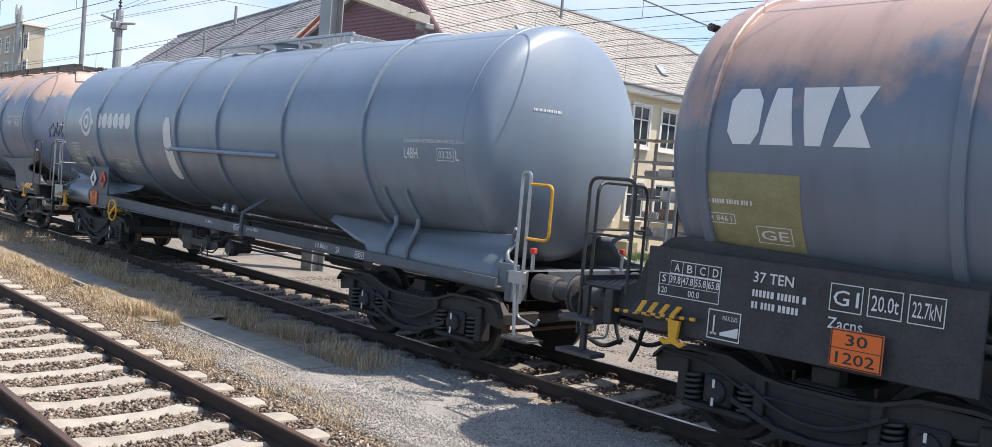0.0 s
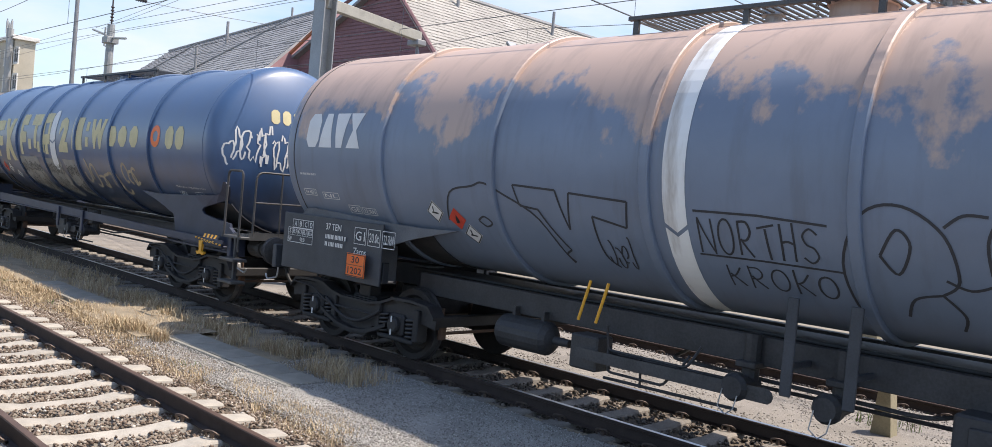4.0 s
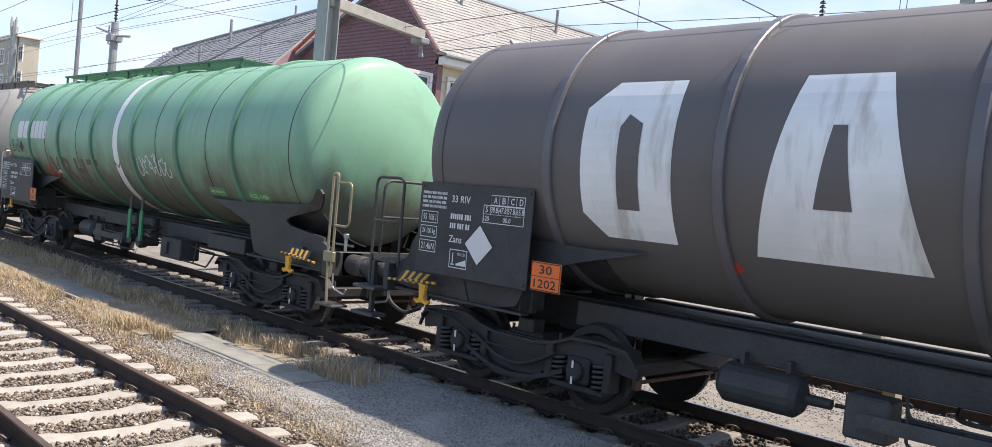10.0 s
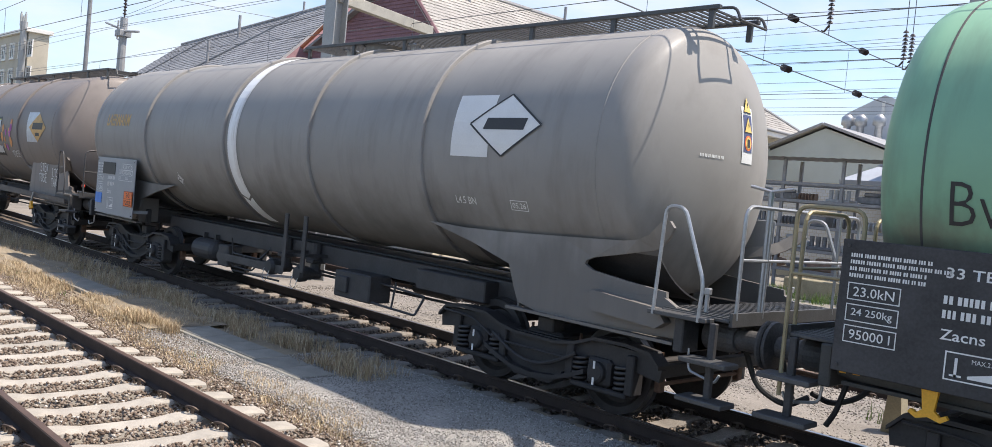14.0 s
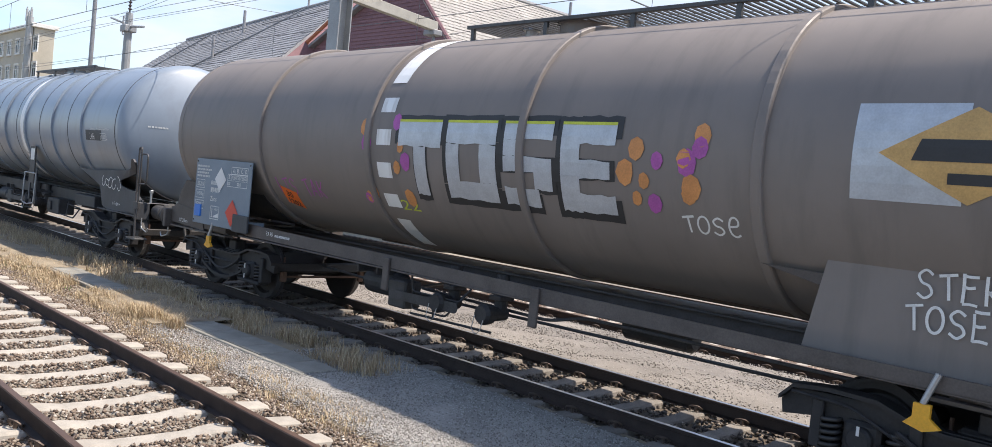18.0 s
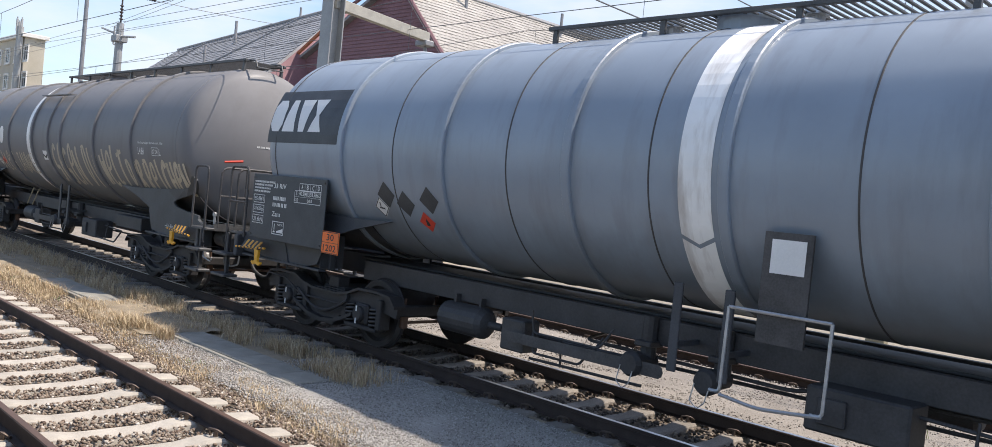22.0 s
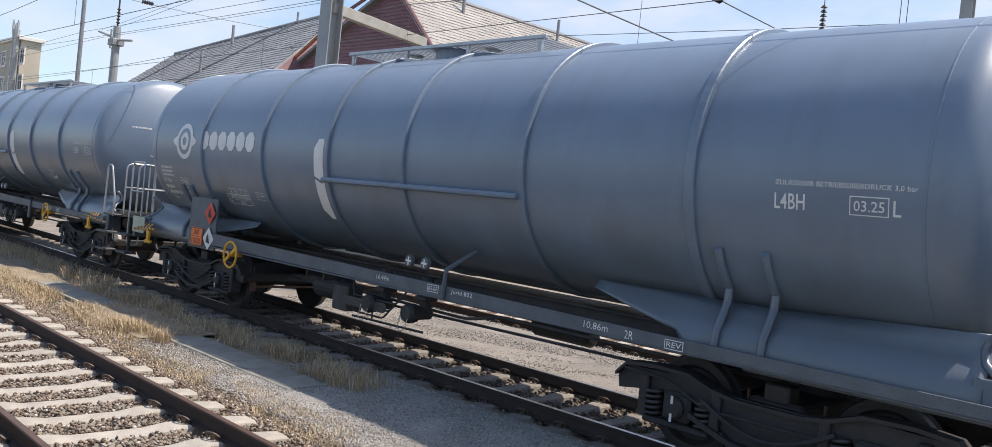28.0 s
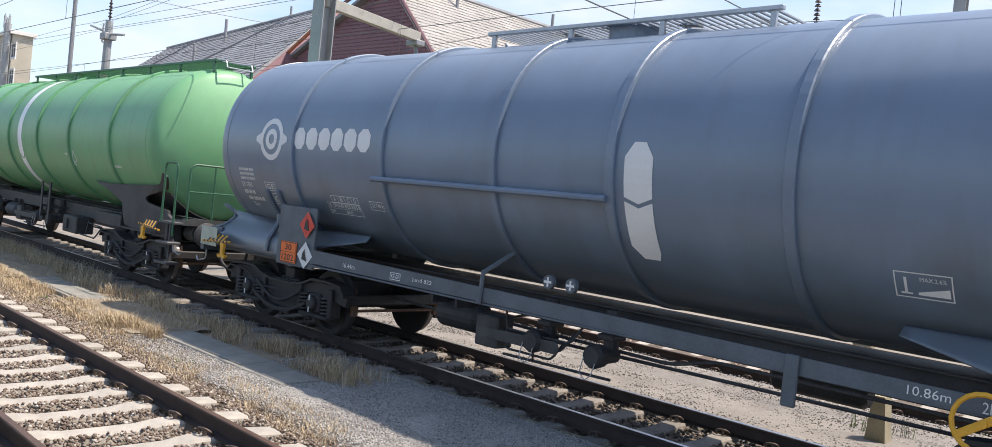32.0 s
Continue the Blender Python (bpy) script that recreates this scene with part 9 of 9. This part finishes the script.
stones("near_ballast", (-24, 2.0, 1.4, 4.75), 64000, 0.021, near_z, B_NEAR, "coarse sunlit ballast between the sleepers", 1, off_sleepers(-12.57, 0.582, TRACK_N))
stones("train_ballast", (-24, 1.5, 6.55, 9.4), 17000, 0.030, lambda x, y: ZT - 0.20, B_DARK, "oil-darkened ballast under the train", 2, off_sleepers(-10.566, 0.585, TRACK_T))
stones("far_ballast", (-18, 4, 12.3, 15.0), 8000, 0.032, lambda x, y: ZF - 0.19, B_RUST, "rust-stained ballast of the far track", 3, off_sleepers(-8.435, 0.586, TRACK_F))
stones("walk_chippings", (-16, 2, 9.2, 12.5), 16000, 0.016, lambda x, y: -0.198, B_WALK, "pale chippings on the gravel walk", 4)
stones("path_chippings", (-9.6, -3.0, 4.6, 6.9), 24000, 0.010, lambda x, y: -0.148, B_FINE, "fine chippings on the path", 5)
stones("shoulder_stones", (-24, -3.6, 4.3, 5.1), 9000, 0.016, lambda x, y: -0.165, B_NEAR, "small stones beside the near track", 6)
stones("sunlit_chippings", (-13.0, -3.6, 4.55, 5.3), 26000, 0.011, lambda x, y: -0.158, B_FINE, "pale chippings along the edge of the path", 7, lambda x, y: np.random.RandomState(9).uniform(0, 1, len(x)) < np.clip((x + 13.0) / 4.2, 0, 1) * np.clip((y - 4.5) / 0.3, 0.15, 1))

# cable duct covers, flush slabs in a row
duct = tagged(new("cable_duct"), "row of flush grey concrete duct covers", "paving", kind="structure")
for k in range(64):
    x = -8.40 - 0.505 * k
    bm = bmesh.new()
    bbox(bm, -0.248, 0.248, -0.235, 0.235, -0.10, 0.0, 0.012)
    part("slab", bm, M["slab"], duct, m=pose(x - 0.25, 5.565 + rng.uniform(-0.012, 0.012), -0.132 + rng.uniform(-0.006, 0.006), rng.uniform(-0.6, 0.6), rng.uniform(-0.6, 0.6), rng.uniform(-0.5, 0.5)))

for x0, x1, y0, y1 in ((-14.5, -11.6, 4.9, 6.1), (-25, -17.4, 4.9, 5.75)):
    bm = bmesh.new()
    nx, ny = int((x1 - x0) / 0.12), 9
    g = [[bm.verts.new((x0 + (x1 - x0) * i / nx, y0 + (y1 - y0) * j / ny, -0.125 + 0.04 * math.sin(math.pi * i / nx) ** 0.5 * math.sin(math.pi * j / ny) ** 0.5 + 0.02 * noise.noise(Vector((i * 0.35, j * 0.6, x0))))) for j in range(ny + 1)] for i in range(nx + 1)]
    for i in range(nx):
        for j in range(ny):
            bm.faces.new((g[i][j], g[i + 1][j], g[i + 1][j + 1], g[i][j + 1]))
    tagged(part("soil_drift", bm, M["straw_soil"], smooth=True), "dry soil washed over the duct covers", "soil", kind="structure")

bm = bmesh.new()
bbox(bm, -41, -8.35, 5.255, 5.315, -0.22, -0.140, 0.008)
part("kerb", bm, M["slab"], duct)


def grass(name, rows, mat, label, seed, lean=0.35):
    """Dry blades in tufts. rows: x0, x1, y0, y1, tufts, blades in each, height."""
    r_ = np.random.RandomState(seed)
    co, fa = [], []
    for x0, x1, y0, y1, tufts, per, hh in rows:
        cx, cy = r_.uniform(x0, x1, tufts), r_.uniform(y0, y1, tufts)
        for a, b in zip(cx, cy):
            if noise.noise(Vector((a * 0.9, b * 1.6, seed))) < -0.12:
                continue
            for _ in range(per):
                ang = r_.uniform(0, 6.28)
                h_ = hh * r_.uniform(0.4, 1.2)
                l_ = h_ * r_.uniform(0.1, 1.0) * lean * 2
                px, py = a + r_.normal(0, 0.05), b + r_.normal(0, 0.05)
                dx, dy = math.cos(ang), math.sin(ang)
                w = 0.0028 + 0.002 * r_.rand()
                s_ = len(co)
                z0 = -0.19
                co += [(px - dy * w, py + dx * w, z0), (px + dy * w, py - dx * w, z0), (px + dx * l_ * 0.4 + dy * w * 0.8, py + dy * l_ * 0.4 - dx * w * 0.8, z0 + h_ * 0.62), (px + dx * l_ * 0.4 - dy * w * 0.8, py + dy * l_ * 0.4 + dx * w * 0.8, z0 + h_ * 0.62), (px + dx * l_, py + dy * l_, z0 + h_)]
                fa += [(s_, s_ + 1, s_ + 2, s_ + 3), (s_ + 3, s_ + 2, s_ + 4)]
    me = bpy.data.meshes.new(name)
    me.from_pydata(co, [], fa)
    return tagged(part(name, me, mat), label, "grass", kind="stuff")


D_GRASS = stone_mat("straw_blades", [(0.0, (0.30, 0.21, 0.12)), (0.5, (0.50, 0.38, 0.23)), (0.9, (0.66, 0.55, 0.38)), (1.0, (0.36, 0.31, 0.16))])
grass("dry_grass", [(-26, -11.4, 4.72, 5.12, 1500, 13, 0.10), (-26, -11.6, 5.0, 5.14, 420, 16, 0.17), (-45, -26, 4.3, 5.1, 900, 12, 0.22), (-26, -9, 4.35, 4.8, 1500, 6, 0.07), (-9.6, -4.2, 4.35, 4.95, 700, 7, 0.085), (-9.4, -6.5, 4.75, 5.15, 120, 5, 0.06),
    (-17, -8.0, 5.93, 6.65, 520, 12, 0.19), (-40, -17, 5.95, 6.9, 700, 12, 0.22), (-12.6, -11.3, 4.9, 5.2, 150, 16, 0.19), (-14.4, -11.7, 5.1, 5.9, 260, 12, 0.14), (-24, -17.5, 5.1, 5.9, 160, 12, 0.13), (-10.8, -8.2, 5.85, 6.3, 130, 14, 0.22)], D_GRASS, "withered straw-coloured grass beside the duct", 3, 0.5)
grass("green_weeds", [(-13.2, -12.4, 4.95, 5.2, 9, 26, 0.13), (-24, -9, 4.6, 5.0, 26, 8, 0.10), (-4, 8, 24.5, 27.5, 900, 14, 0.35), (-20, -4, 24.5, 27.5, 700, 14, 0.3), (-4.2, -3.3, 10.7, 11.1, 12, 12, 0.25)], M["green_grass"], "small green weeds among the dry grass", 4)


def run_at(t):
    for (t0, s0), (t1, s1) in zip(RUN, RUN[1:]):
        if t0 <= t <= t1:
            return s0 + (s1 - s0) * (t - t0) / (t1 - t0)
    return RUN[-1][1]


def motions():
    for key, (root, half) in TRAIN.items():
        walk(root, [(t, pose(MID[key] + s_, TRACK_T, 0)) for t, s_ in RUN])
    mid_of = {TRAIN[k][0]: MID[k] for k in TRAIN}
    for wheel, ax, root in WHEELS:
        seen = [i for i in range(321) if -34 < mid_of[root] + run_at(i / 10) < 13]
        rows = [(i / 10, pose(ax, 0, 0.46, 0, math.degrees(run_at(i / 10) / 0.46), 0)) for i in seen]
        if seen[0] > 0:
            rows.insert(0, (0.0, rows[0][1]))
        if seen[-1] < 320:
            rows.append((32.0, rows[-1][1]))
        walk(wheel, rows)


motions()
